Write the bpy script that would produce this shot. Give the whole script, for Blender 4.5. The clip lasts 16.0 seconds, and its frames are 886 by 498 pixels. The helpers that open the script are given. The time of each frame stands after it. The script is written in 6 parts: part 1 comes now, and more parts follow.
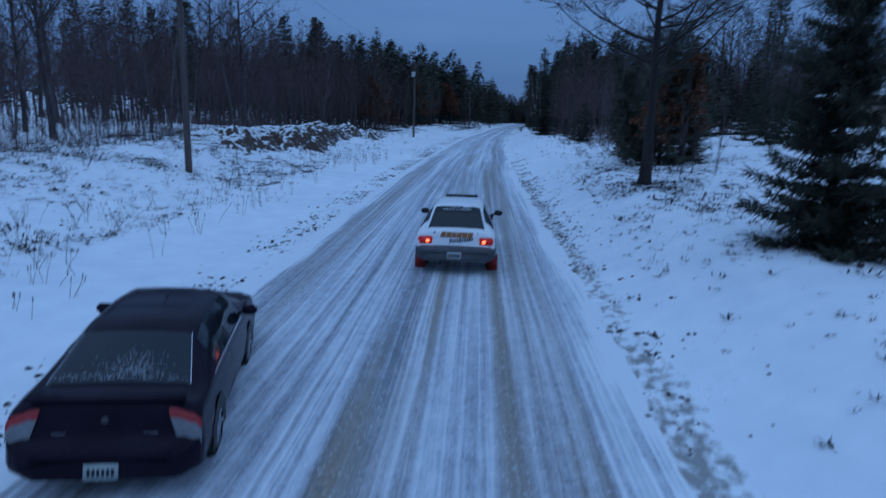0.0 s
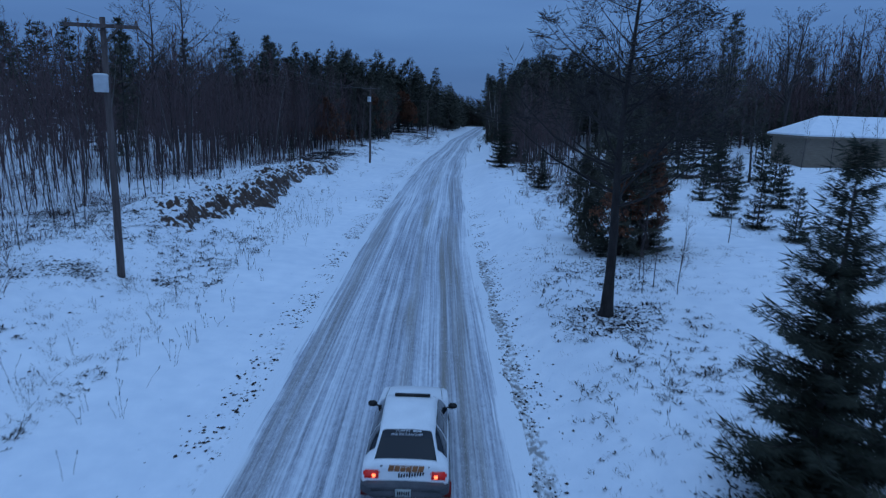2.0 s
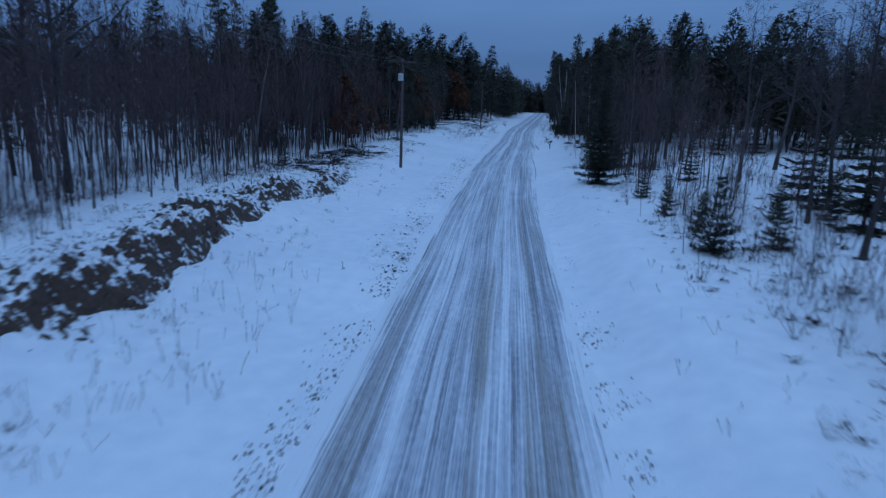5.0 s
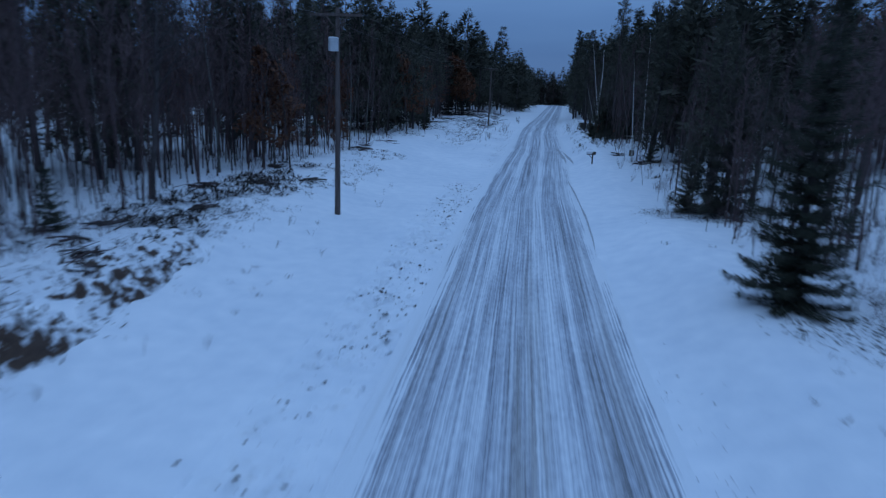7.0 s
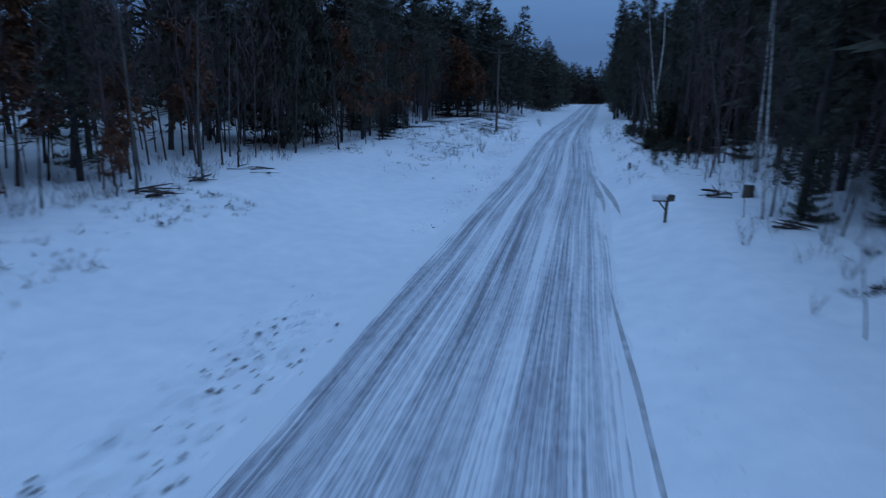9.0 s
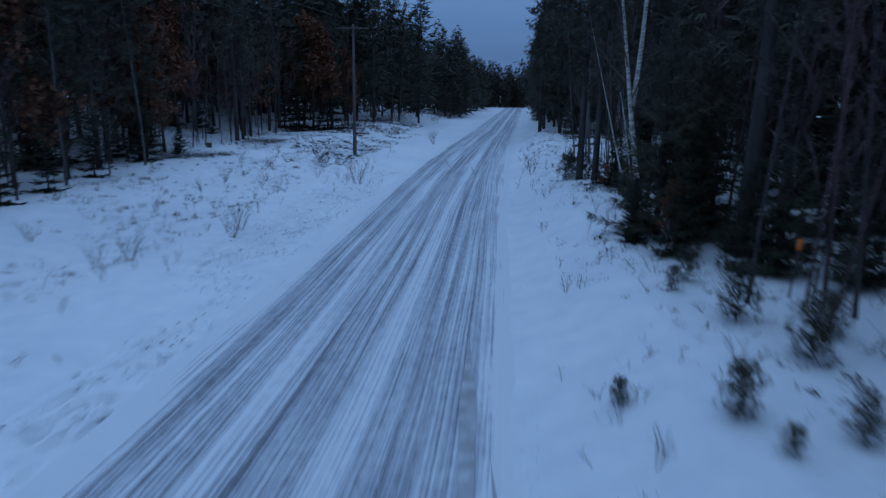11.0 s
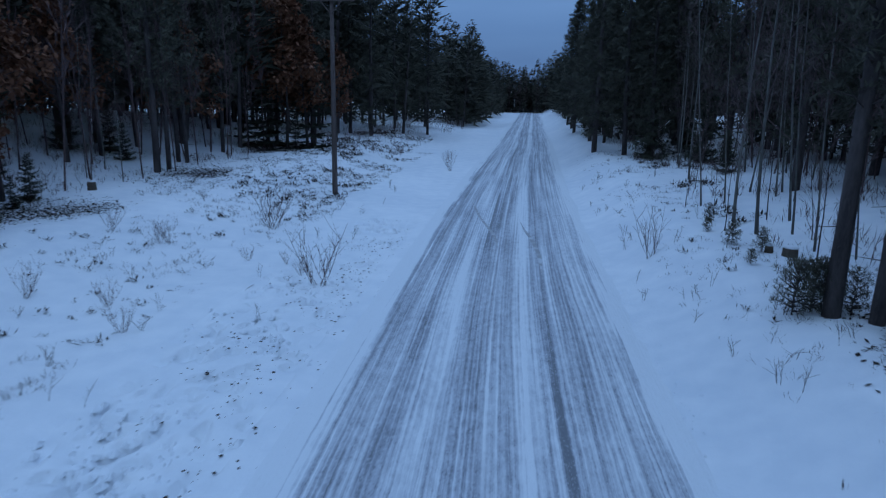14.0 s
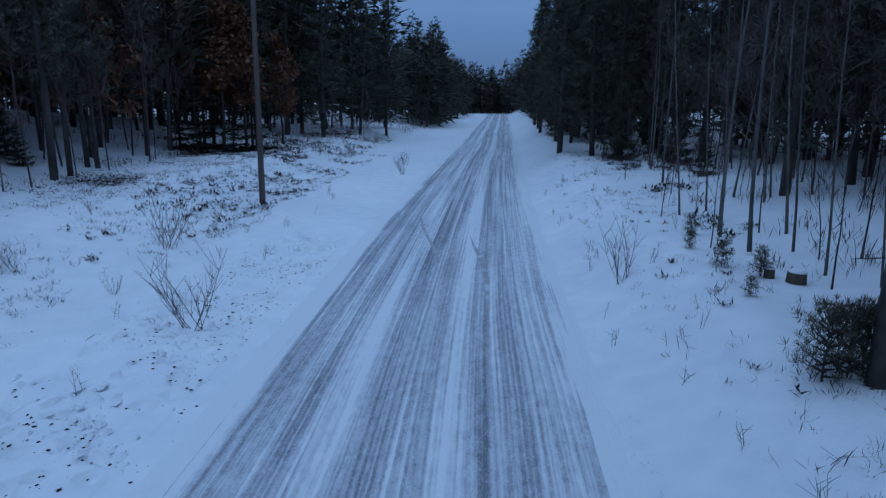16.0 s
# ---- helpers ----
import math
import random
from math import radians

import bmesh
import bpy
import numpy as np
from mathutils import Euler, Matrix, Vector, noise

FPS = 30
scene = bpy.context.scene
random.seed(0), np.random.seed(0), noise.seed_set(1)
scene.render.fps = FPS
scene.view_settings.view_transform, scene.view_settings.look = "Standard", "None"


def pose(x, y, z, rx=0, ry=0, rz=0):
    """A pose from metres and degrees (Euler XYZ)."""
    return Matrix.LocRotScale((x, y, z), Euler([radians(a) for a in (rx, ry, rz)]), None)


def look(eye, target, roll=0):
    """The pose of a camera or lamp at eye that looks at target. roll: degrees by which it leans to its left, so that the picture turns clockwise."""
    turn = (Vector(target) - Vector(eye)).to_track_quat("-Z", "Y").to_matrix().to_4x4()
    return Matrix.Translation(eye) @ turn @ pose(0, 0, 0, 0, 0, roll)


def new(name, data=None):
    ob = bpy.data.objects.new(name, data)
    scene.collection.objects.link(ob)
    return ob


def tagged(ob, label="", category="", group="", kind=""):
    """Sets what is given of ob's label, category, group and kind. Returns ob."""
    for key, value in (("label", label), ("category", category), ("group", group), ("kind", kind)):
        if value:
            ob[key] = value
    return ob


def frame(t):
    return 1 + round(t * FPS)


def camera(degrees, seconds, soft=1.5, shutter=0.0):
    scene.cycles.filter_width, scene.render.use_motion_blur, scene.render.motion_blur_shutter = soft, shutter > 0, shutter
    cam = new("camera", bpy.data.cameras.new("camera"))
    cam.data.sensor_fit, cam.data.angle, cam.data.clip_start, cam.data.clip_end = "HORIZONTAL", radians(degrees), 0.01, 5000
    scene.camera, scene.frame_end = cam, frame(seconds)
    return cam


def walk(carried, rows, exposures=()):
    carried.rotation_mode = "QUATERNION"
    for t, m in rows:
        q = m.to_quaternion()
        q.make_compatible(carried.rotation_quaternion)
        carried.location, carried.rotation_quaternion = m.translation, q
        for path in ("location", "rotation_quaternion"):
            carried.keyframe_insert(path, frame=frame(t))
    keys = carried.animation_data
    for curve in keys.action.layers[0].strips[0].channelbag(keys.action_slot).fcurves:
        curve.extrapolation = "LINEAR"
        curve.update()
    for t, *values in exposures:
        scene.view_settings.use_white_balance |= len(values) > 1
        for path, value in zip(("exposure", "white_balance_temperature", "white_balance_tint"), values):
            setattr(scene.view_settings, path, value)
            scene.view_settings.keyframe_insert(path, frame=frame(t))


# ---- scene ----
cam = camera(68.8, 16.0, soft=1.2, shutter=0.45)
PATH = [
    (0, (1.269, 0.17, 3.555), (1.167, 2.126, 3.151), 1.5),
    (0.5, (1.153, 0.123, 5.201), (1.156, 2.084, 4.808), 1.8),
    (1, (1.163, 0.04, 6.879), (1.173, 2.0, 6.482), 1.7),
    (1.5, (1.265, 0.647, 7.816), (1.29, 2.606, 7.413), 1.5),
    (2, (1.295, 2.581, 8.077), (1.318, 4.537, 7.661), 1.8),
    (2.5, (1.409, 5.248, 8.137), (1.412, 7.2, 7.705), 1.7),
    (3, (1.525, 8.818, 8.212), (1.502, 10.767, 7.765), 2.0),
    (3.5, (1.655, 13.153, 8.226), (1.564, 15.097, 7.763), 1.3),
    (4, (0.798, 18.78, 8.241), (0.686, 20.722, 7.777), 1.7),
    (6.3, (0.267, 52.034, 7.661), (0.127, 53.968, 7.172), 2.6),
    (6.5, (0.181, 55.548, 7.697), (0.033, 57.48, 7.201), 2.5),
    (7, (-0.027, 64.705, 7.651), (-0.176, 66.637, 7.158), 2.4),
    (7.5, (0.313, 73.498, 7.51), (0.159, 75.43, 7.019), 1.4),
    (8, (1.08, 82.971, 7.397), (0.949, 84.906, 6.908), 1.3),
    (8.2, (1.595, 86.55, 7.227), (1.472, 88.486, 6.741), 1.0),
    (10.3, (6.663, 126.215, 4.828), (6.124, 128.074, 4.325), 2.1),
    (10.5, (7.105, 130.149, 5.025), (6.807, 132.066, 4.537), 2.0),
    (11, (7.508, 138.162, 5.821), (7.457, 140.104, 5.344), 1.1),
    (11.5, (7.796, 143.994, 6.27), (7.732, 145.936, 5.797), 0.5),
    (12, (7.773, 148.587, 6.609), (7.706, 150.53, 6.139), 0.8),
    (12.5, (6.887, 151.794, 6.643), (6.833, 153.737, 6.173), 1.0),
    (13, (5.846, 154.427, 6.585), (5.752, 156.37, 6.118), 1.1),
    (13.5, (5.429, 156.678, 6.341), (5.35, 158.62, 5.871), 1.2),
    (14, (5.614, 158.833, 5.992), (5.548, 160.776, 5.523), 1.2),
    (14.5, (6.01, 160.702, 5.899), (5.964, 162.646, 5.429), 1.0),
    (15, (6.496, 162.318, 5.805), (6.458, 164.261, 5.336), 0.9),
    (15.5, (6.801, 163.08, 5.692), (6.781, 165.025, 5.226), 0.9),
    (16, (6.925, 163.549, 5.596), (6.942, 165.495, 5.134), 1.0),
]
walk(cam, [(t, look(e, a, r)) for t, e, a, r in PATH],
     exposures=((0.0, -0.1, 6500, 10), (4.0, -0.1, 6550, 10), (7.0, -0.1, 6650, 10), (11.0, -0.11, 6900, 10), (12.5, 0.13, 7000, 10), (14.5, 0.10, 7100, 10), (16.0, 0.09, 7200, 10)))

# ---- world and light ----
def make_world():
    w = bpy.data.worlds.new("dusk_sky")
    scene.world = w
    w.use_nodes = True
    nt = w.node_tree
    nt.nodes.clear()
    out = nt.nodes.new("ShaderNodeOutputWorld")
    bg = nt.nodes.new("ShaderNodeBackground")
    sky = nt.nodes.new("ShaderNodeTexSky")
    sky.sky_type = "NISHITA"
    sky.sun_disc = False
    sky.sun_elevation = radians(6)
    sky.sun_rotation = radians(200)
    sky.air_density, sky.dust_density, sky.ozone_density = 1.0, 0.4, 4.0
    # a dull layer of stratus, brighter overhead than at the horizon
    N, L = nt.nodes.new, nt.links.new
    co, sep = N("ShaderNodeTexCoord"), N("ShaderNodeSeparateXYZ")
    high = N("ShaderNodeMapRange")
    high.inputs["From Min"].default_value, high.inputs["From Max"].default_value = 0.0, 1.0
    high.inputs["To Min"].default_value, high.inputs["To Max"].default_value = 0.27, 1.0
    mp, cl, ramp = N("ShaderNodeMapping"), N("ShaderNodeTexNoise"), N("ShaderNodeValToRGB")
    mp.inputs["Scale"].default_value = (1.4, 1.4, 8.0)
    cl.inputs["Scale"].default_value, cl.inputs["Detail"].default_value = 1.7, 3
    ramp.color_ramp.elements[0].position, ramp.color_ramp.elements[1].position = 0.30, 0.72
    ramp.color_ramp.elements[0].color = (0.86, 0.88, 0.92, 1)
    ramp.color_ramp.elements[1].color = (1.14, 1.12, 1.08, 1)

    def mixed(fac, a, c, mode):
        x = N("ShaderNodeMix")
        x.data_type, x.blend_type = "RGBA", mode
        x.inputs[0].default_value = fac
        for sock, val in ((x.inputs[6], a), (x.inputs[7], c)):
            if isinstance(val, tuple):
                sock.default_value = (*val, 1)
            else:
                L(val, sock)
        return x.outputs[2]

    L(co.outputs["Generated"], sep.inputs["Vector"])
    L(sep.outputs["Z"], high.inputs["Value"])
    L(co.outputs["Generated"], mp.inputs["Vector"])
    L(mp.outputs["Vector"], cl.inputs["Vector"])
    L(cl.outputs["Fac"], ramp.inputs["Fac"])
    tint = N("ShaderNodeValToRGB")
    tint.color_ramp.elements[0].position, tint.color_ramp.elements[1].position = 0.0, 0.55
    tint.color_ramp.elements[0].color, tint.color_ramp.elements[1].color = (0.262, 0.61, 1.46, 1), (0.33, 0.61, 1.17, 1)
    L(sep.outputs["Z"], tint.inputs["Fac"])
    cloud = mixed(1.0, mixed(1.0, tint.outputs["Color"], (10.0, 10.0, 10.0), "MULTIPLY"), high.outputs["Result"], "MULTIPLY")
    cloud = mixed(1.0, cloud, ramp.outputs["Color"], "MULTIPLY")
    L(mixed(0.93, sky.outputs["Color"], cloud, "MIX"), bg.inputs["Color"])
    bg.inputs["Strength"].default_value = 0.10
    L(bg.outputs["Background"], out.inputs["Surface"])


make_world()
sun_data = bpy.data.lights.new("sun", "SUN")
sun_data.energy, sun_data.angle, sun_data.color = 0.25, radians(70), (0.45, 0.72, 1.0)
sun_lamp = new("sun", sun_data)
sun_lamp.matrix_basis = look((0, 0, 60), (8, 30, 0))


# ---- materials ----
def ntree(name):
    m = bpy.data.materials.new(name)
    m.use_nodes = True
    return m, m.node_tree, m.node_tree.nodes["Principled BSDF"]


def surface(name, dark, light, scale=4.0, rough=0.8, bump=0.3, fine=40.0, metal=0.0, stretch=(1, 1, 1), spec=0.3, vary=0.0, coat=0.0):
    """A surface of two tones, mixed at a coarse and a fine scale, with fine relief."""
    m, nt, b = ntree(name)
    N, L = nt.nodes.new, nt.links.new
    co, mp = N("ShaderNodeTexCoord"), N("ShaderNodeMapping")
    mp.inputs["Scale"].default_value = stretch
    n1, n2 = N("ShaderNodeTexNoise"), N("ShaderNodeTexNoise")
    n1.inputs["Scale"].default_value, n1.inputs["Detail"].default_value = scale, 4
    n2.inputs["Scale"].default_value, n2.inputs["Detail"].default_value = fine, 3
    add = N("ShaderNodeMath")
    add.operation = "MULTIPLY_ADD"
    add.inputs[1].default_value = 0.45
    ramp = N("ShaderNodeValToRGB")
    ramp.color_ramp.elements[0].position, ramp.color_ramp.elements[1].position = 0.45, 1.0
    ramp.color_ramp.elements[0].color, ramp.color_ramp.elements[1].color = (*dark, 1), (*light, 1)
    L(co.outputs["Object"], mp.inputs["Vector"])
    L(mp.outputs["Vector"], n1.inputs["Vector"])
    L(mp.outputs["Vector"], n2.inputs["Vector"])
    L(n2.outputs["Fac"], add.inputs[0])
    L(n1.outputs["Fac"], add.inputs[2])
    L(add.outputs["Value"], ramp.inputs["Fac"])
    col = ramp.outputs["Color"]
    if vary:
        info, hsv, rng = N("ShaderNodeObjectInfo"), N("ShaderNodeHueSaturation"), N("ShaderNodeMapRange")
        rng.inputs["To Min"].default_value, rng.inputs["To Max"].default_value = 1 - vary, 1 + vary
        L(info.outputs["Random"], rng.inputs["Value"])
        L(rng.outputs["Result"], hsv.inputs["Value"])
        L(col, hsv.inputs["Color"])
        col = hsv.outputs["Color"]
    L(col, b.inputs["Base Color"])
    b.inputs["Roughness"].default_value, b.inputs["Metallic"].default_value = rough, metal
    b.inputs["Specular IOR Level"].default_value = spec
    b.inputs["Coat Weight"].default_value = coat
    b.inputs["Coat Roughness"].default_value = 0.06
    if bump:
        bp = N("ShaderNodeBump")
        bp.inputs["Strength"].default_value, bp.inputs["Distance"].default_value = bump, 0.02
        L(n2.outputs["Fac"], bp.inputs["Height"])
        L(bp.outputs["Normal"], b.inputs["Normal"])
    return m


def glass_dark(name, tint, rough=0.05):
    m, nt, b = ntree(name)
    b.inputs["Base Color"].default_value = (*tint, 1)
    b.inputs["Roughness"].default_value = rough
    b.inputs["Specular IOR Level"].default_value = 0.35
    return m


def lamp_glow(name, colour, strength):
    m, nt, b = ntree(name)
    b.inputs["Base Color"].default_value = (*colour, 1)
    b.inputs["Emission Color"].default_value = (*colour, 1)
    b.inputs["Emission Strength"].default_value = strength
    b.inputs["Roughness"].default_value = 0.2
    return m


def snow_material(name="snow"):
    m, nt, b = ntree(name)
    N, L = nt.nodes.new, nt.links.new
    co = N("ShaderNodeTexCoord")
    big, mid, fine = N("ShaderNodeTexNoise"), N("ShaderNodeTexNoise"), N("ShaderNodeTexNoise")
    for n, s, d in ((big, 0.12, 3), (mid, 1.3, 4), (fine, 14.0, 4)):
        n.inputs["Scale"].default_value, n.inputs["Detail"].default_value = s, d
        L(co.outputs["Object"], n.inputs["Vector"])
    ramp = N("ShaderNodeValToRGB")
    ramp.color_ramp.elements[0].position, ramp.color_ramp.elements[1].position = 0.3, 0.65
    ramp.color_ramp.elements[0].color, ramp.color_ramp.elements[1].color = (0.72, 0.765, 0.82, 1), (0.88, 0.90, 0.925, 1)
    mix = N("ShaderNodeMath")
    mix.operation = "MULTIPLY_ADD"
    mix.inputs[1].default_value = 0.5
    half = N("ShaderNodeMath")
    half.operation = "MULTIPLY"
    half.inputs[1].default_value = 0.5
    L(big.outputs["Fac"], half.inputs[0])
    L(mid.outputs["Fac"], mix.inputs[0])
    L(half.outputs["Value"], mix.inputs[2])
    L(mix.outputs["Value"], ramp.inputs["Fac"])
    L(ramp.outputs["Color"], b.inputs["Base Color"])
    b.inputs["Roughness"].default_value = 0.75
    b.inputs["Specular IOR Level"].default_value = 0.2
    hs = N("ShaderNodeMath")
    hs.operation = "MULTIPLY_ADD"
    hs.inputs[1].default_value = 0.25
    L(fine.outputs["Fac"], hs.inputs[0])
    L(mid.outputs["Fac"], hs.inputs[2])
    bp = N("ShaderNodeBump")
    bp.inputs["Strength"].default_value, bp.inputs["Distance"].default_value = 0.5, 0.12
    L(hs.outputs["Value"], bp.inputs["Height"])
    L(bp.outputs["Normal"], b.inputs["Normal"])
    return m


def add_shoulders(m):
    """Gravel thrown up along both edges of the road. UV: metres across, metres along."""
    nt = m.node_tree
    N, L = nt.nodes.new, nt.links.new
    b = nt.nodes["Principled BSDF"]
    snow = b.inputs["Base Color"].links[0].from_socket
    uv, sep = N("ShaderNodeUVMap"), N("ShaderNodeSeparateXYZ")
    uv.uv_map = "UVMap"
    L(uv.outputs["UV"], sep.inputs["Vector"])

    def noise(sx, sy, detail, seed):
        mp, n = N("ShaderNodeMapping"), N("ShaderNodeTexNoise")
        mp.inputs["Scale"].default_value, mp.inputs["Location"].default_value = (sx, sy, 1), (seed, seed, seed)
        n.inputs["Scale"].default_value, n.inputs["Detail"].default_value = 1.0, detail
        L(uv.outputs["UV"], mp.inputs["Vector"])
        L(mp.outputs["Vector"], n.inputs["Vector"])
        return n.outputs["Fac"]

    def op(kind, x, y):
        n = N("ShaderNodeMath")
        n.operation = kind
        for sock, val in zip(n.inputs, (x, y)):
            if isinstance(val, float):
                sock.default_value = val
            else:
                L(val, sock)
        return n.outputs["Value"]

    def band(src, a, c, d, e):
        """One between c and d, fading to nothing at a and e."""
        r = N("ShaderNodeValToRGB")
        lo, hi = a - 0.01, e + 0.01
        el = r.color_ramp.elements
        el[0].position, el[1].position = (a - lo) / (hi - lo), (c - lo) / (hi - lo)
        el[0].color, el[1].color = (0, 0, 0, 1), (1, 1, 1, 1)
        el.new((d - lo) / (hi - lo)).color = (1, 1, 1, 1)
        el.new((e - lo) / (hi - lo)).color = (0, 0, 0, 1)
        return_map = N("ShaderNodeMapRange")
        return_map.inputs["From Min"].default_value, return_map.inputs["From Max"].default_value = lo, hi
        L(src, return_map.inputs["Value"])
        L(return_map.outputs["Result"], r.inputs["Fac"])
        return r.outputs["Color"]

    u, y = sep.outputs["X"], sep.outputs["Y"]
    wander = op("ADD", u, op("MULTIPLY", op("SUBTRACT", noise(0.2, 0.16, 2, 4.0), 0.5), 0.9))
    fine, mid = noise(7.0, 4.0, 4, 9.0), noise(1.3, 0.5, 3, 2.0)
    rough = op("ADD", op("MULTIPLY", fine, 0.72), op("MULTIPLY", mid, 0.45))
    right = op("MULTIPLY", band(wander, 3.0, 3.3, 3.9, 4.7), band(y, -8.0, 4.0, 36.0, 62.0))
    left = op("MULTIPLY", band(wander, -4.9, -4.2, -3.6, -3.2), band(y, -8.0, 4.0, 44.0, 70.0))
    both = op("ADD", right, op("MULTIPLY", left, 0.72))
    cover = N("ShaderNodeMapRange")
    cover.inputs["From Min"].default_value, cover.inputs["From Max"].default_value = 0.66, 0.80
    L(op("ADD", rough, op("MULTIPLY", op("SUBTRACT", both, 0.72), 0.5)), cover.inputs["Value"])
    mix = N("ShaderNodeMix")
    mix.data_type = "RGBA"
    L(op("MULTIPLY", op("MULTIPLY", cover.outputs["Result"], both), 0.85), mix.inputs[0])
    L(snow, mix.inputs[6])
    mix.inputs[7].default_value = (0.23, 0.215, 0.20, 1)
    L(mix.outputs[2], b.inputs["Base Color"])
    return m


def road_material():
    """Packed snow and ice, combed lengthwise by wheels, with sand in the tracks. UV: metres across, metres along."""
    m, nt, b = ntree("packed_snow_road")
    N, L = nt.nodes.new, nt.links.new
    uv = N("ShaderNodeUVMap")
    uv.uv_map = "UVMap"

    # wheel tracks wander a little from side to side along the road
    sway, spread_uv, sway_map = N("ShaderNodeTexNoise"), N("ShaderNodeVectorMath"), N("ShaderNodeMapping")
    sway_map.inputs["Scale"].default_value = (0.10, 0.035, 1)
    sway.inputs["Scale"].default_value, sway.inputs["Detail"].default_value = 1.0, 2
    L(uv.outputs["UV"], sway_map.inputs["Vector"])
    L(sway_map.outputs["Vector"], sway.inputs["Vector"])
    spread_uv.operation = "MULTIPLY_ADD"
    spread_uv.inputs[1].default_value = (0.55, 0, 0)
    centred = N("ShaderNodeVectorMath")
    centred.operation = "SUBTRACT"
    centred.inputs[1].default_value = (0.5, 0.5, 0.5)
    L(sway.outputs["Color"], centred.inputs[0])
    L(centred.outputs["Vector"], spread_uv.inputs[0])
    # and their edges are ragged
    fray, fray_map, frayed = N("ShaderNodeTexNoise"), N("ShaderNodeMapping"), N("ShaderNodeVectorMath")
    fray_map.inputs["Scale"].default_value = (5.0, 1.1, 1)
    fray.inputs["Scale"].default_value, fray.inputs["Detail"].default_value = 1.0, 6
    fray.inputs["Roughness"].default_value = 0.65
    L(uv.outputs["UV"], fray_map.inputs["Vector"])
    L(fray_map.outputs["Vector"], fray.inputs["Vector"])
    frayed.operation = "MULTIPLY_ADD"
    frayed.inputs[1].default_value = (0.065, 0, 0)
    L(fray.outputs["Color"], frayed.inputs[0])
    L(uv.outputs["UV"], frayed.inputs[2])
    L(frayed.outputs["Vector"], spread_uv.inputs[2])

    def streaks(sx, sy, detail, seed):
        mp, n = N("ShaderNodeMapping"), N("ShaderNodeTexNoise")
        mp.inputs["Scale"].default_value, mp.inputs["Location"].default_value = (sx, sy, 1), (seed, seed * 1.7, seed)
        n.inputs["Scale"].default_value, n.inputs["Detail"].default_value = 1.0, detail
        L(spread_uv.outputs["Vector"], mp.inputs["Vector"])
        L(mp.outputs["Vector"], n.inputs["Vector"])
        return n.outputs["Fac"]

    def ramp(fac, p0, p1, c0=(0, 0, 0), c1=(1, 1, 1)):
        r = N("ShaderNodeValToRGB")
        r.color_ramp.elements[0].position, r.color_ramp.elements[1].position = p0, p1
        r.color_ramp.elements[0].color, r.color_ramp.elements[1].color = (*c0, 1), (*c1, 1)
        L(fac, r.inputs["Fac"])
        return r.outputs["Color"]

    def mixed(fac, a, c, mode="MIX"):
        x = N("ShaderNodeMix")
        x.data_type, x.blend_type = "RGBA", mode
        for sock, val in ((x.inputs[0], fac), (x.inputs[6], a), (x.inputs[7], c)):
            if isinstance(val, (tuple, float)):
                sock.default_value = (*val, 1) if isinstance(val, tuple) else val
            else:
                L(val, sock)
        return x.outputs[2]

    def math_node(op, x, y=0.0):
        n = N("ShaderNodeMath")
        n.operation = op
        for sock, val in zip(n.inputs, (x, y)):
            if isinstance(val, float):
                sock.default_value = val
            else:
                L(val, sock)
        return n.outputs["Value"]

    sep, flat = N("ShaderNodeSeparateXYZ"), N("ShaderNodeSeparateXYZ")
    L(spread_uv.outputs["Vector"], sep.inputs["Vector"])
    L(uv.outputs["UV"], flat.inputs["Vector"])
    along = flat.outputs["Y"]

    def over(y0, y1, a, c):
        r = N("ShaderNodeMapRange")
        r.inputs["From Min"].default_value, r.inputs["From Max"].default_value = y0, y1
        r.inputs["To Min"].default_value, r.inputs["To Max"].default_value = a, c
        L(along, r.inputs["Value"])
        return r.outputs["Result"]

    # the beaten width is greatest between the soil bank and the drive
    narrow = math_node("MULTIPLY", over(42, 60, 1.0, 0.86), over(88, 125, 1.0, 1.16))
    place = math_node("MULTIPLY_ADD", math_node("MULTIPLY", sep.outputs["X"], narrow), 1 / 7.2)
    place.node.inputs[2].default_value = 0.5

    def profile(stops):
        """A grey value over the width of the road: u in metres, value."""
        r = N("ShaderNodeValToRGB")
        el = r.color_ramp.elements
        for k, (at, value) in enumerate(stops):
            p = (at + 3.6) / 7.2
            e = el[k] if k < 2 else el.new(p)
            e.position, e.color = p, (value, value, value, 1)
        L(place, r.inputs["Fac"])
        return r.outputs["Color"]

    # white ridges and grey wheel tracks, as they lie at the start and past the bend
    early = profile(((-3.6, 1), (-3.25, 0.8), (-3.05, 0.38), (-2.6, 0.42), (-2.2, 0.32), (-1.9, 0.5), (-1.63, 0.88), (-1.45, 0.5), (-1.1, 0.42), (-0.8, 0.62), (-0.5, 0.40),
                     (-0.2, 0.30), (0.13, 0.26), (0.3, 0.62), (0.6, 0.48), (0.93, 0.74), (1.2, 0.5), (1.42, 0.82), (1.55, 0.3), (2.0, 0.32), (2.5, 0.36), (2.8, 0.75), (3.1, 0.95), (3.6, 1)))
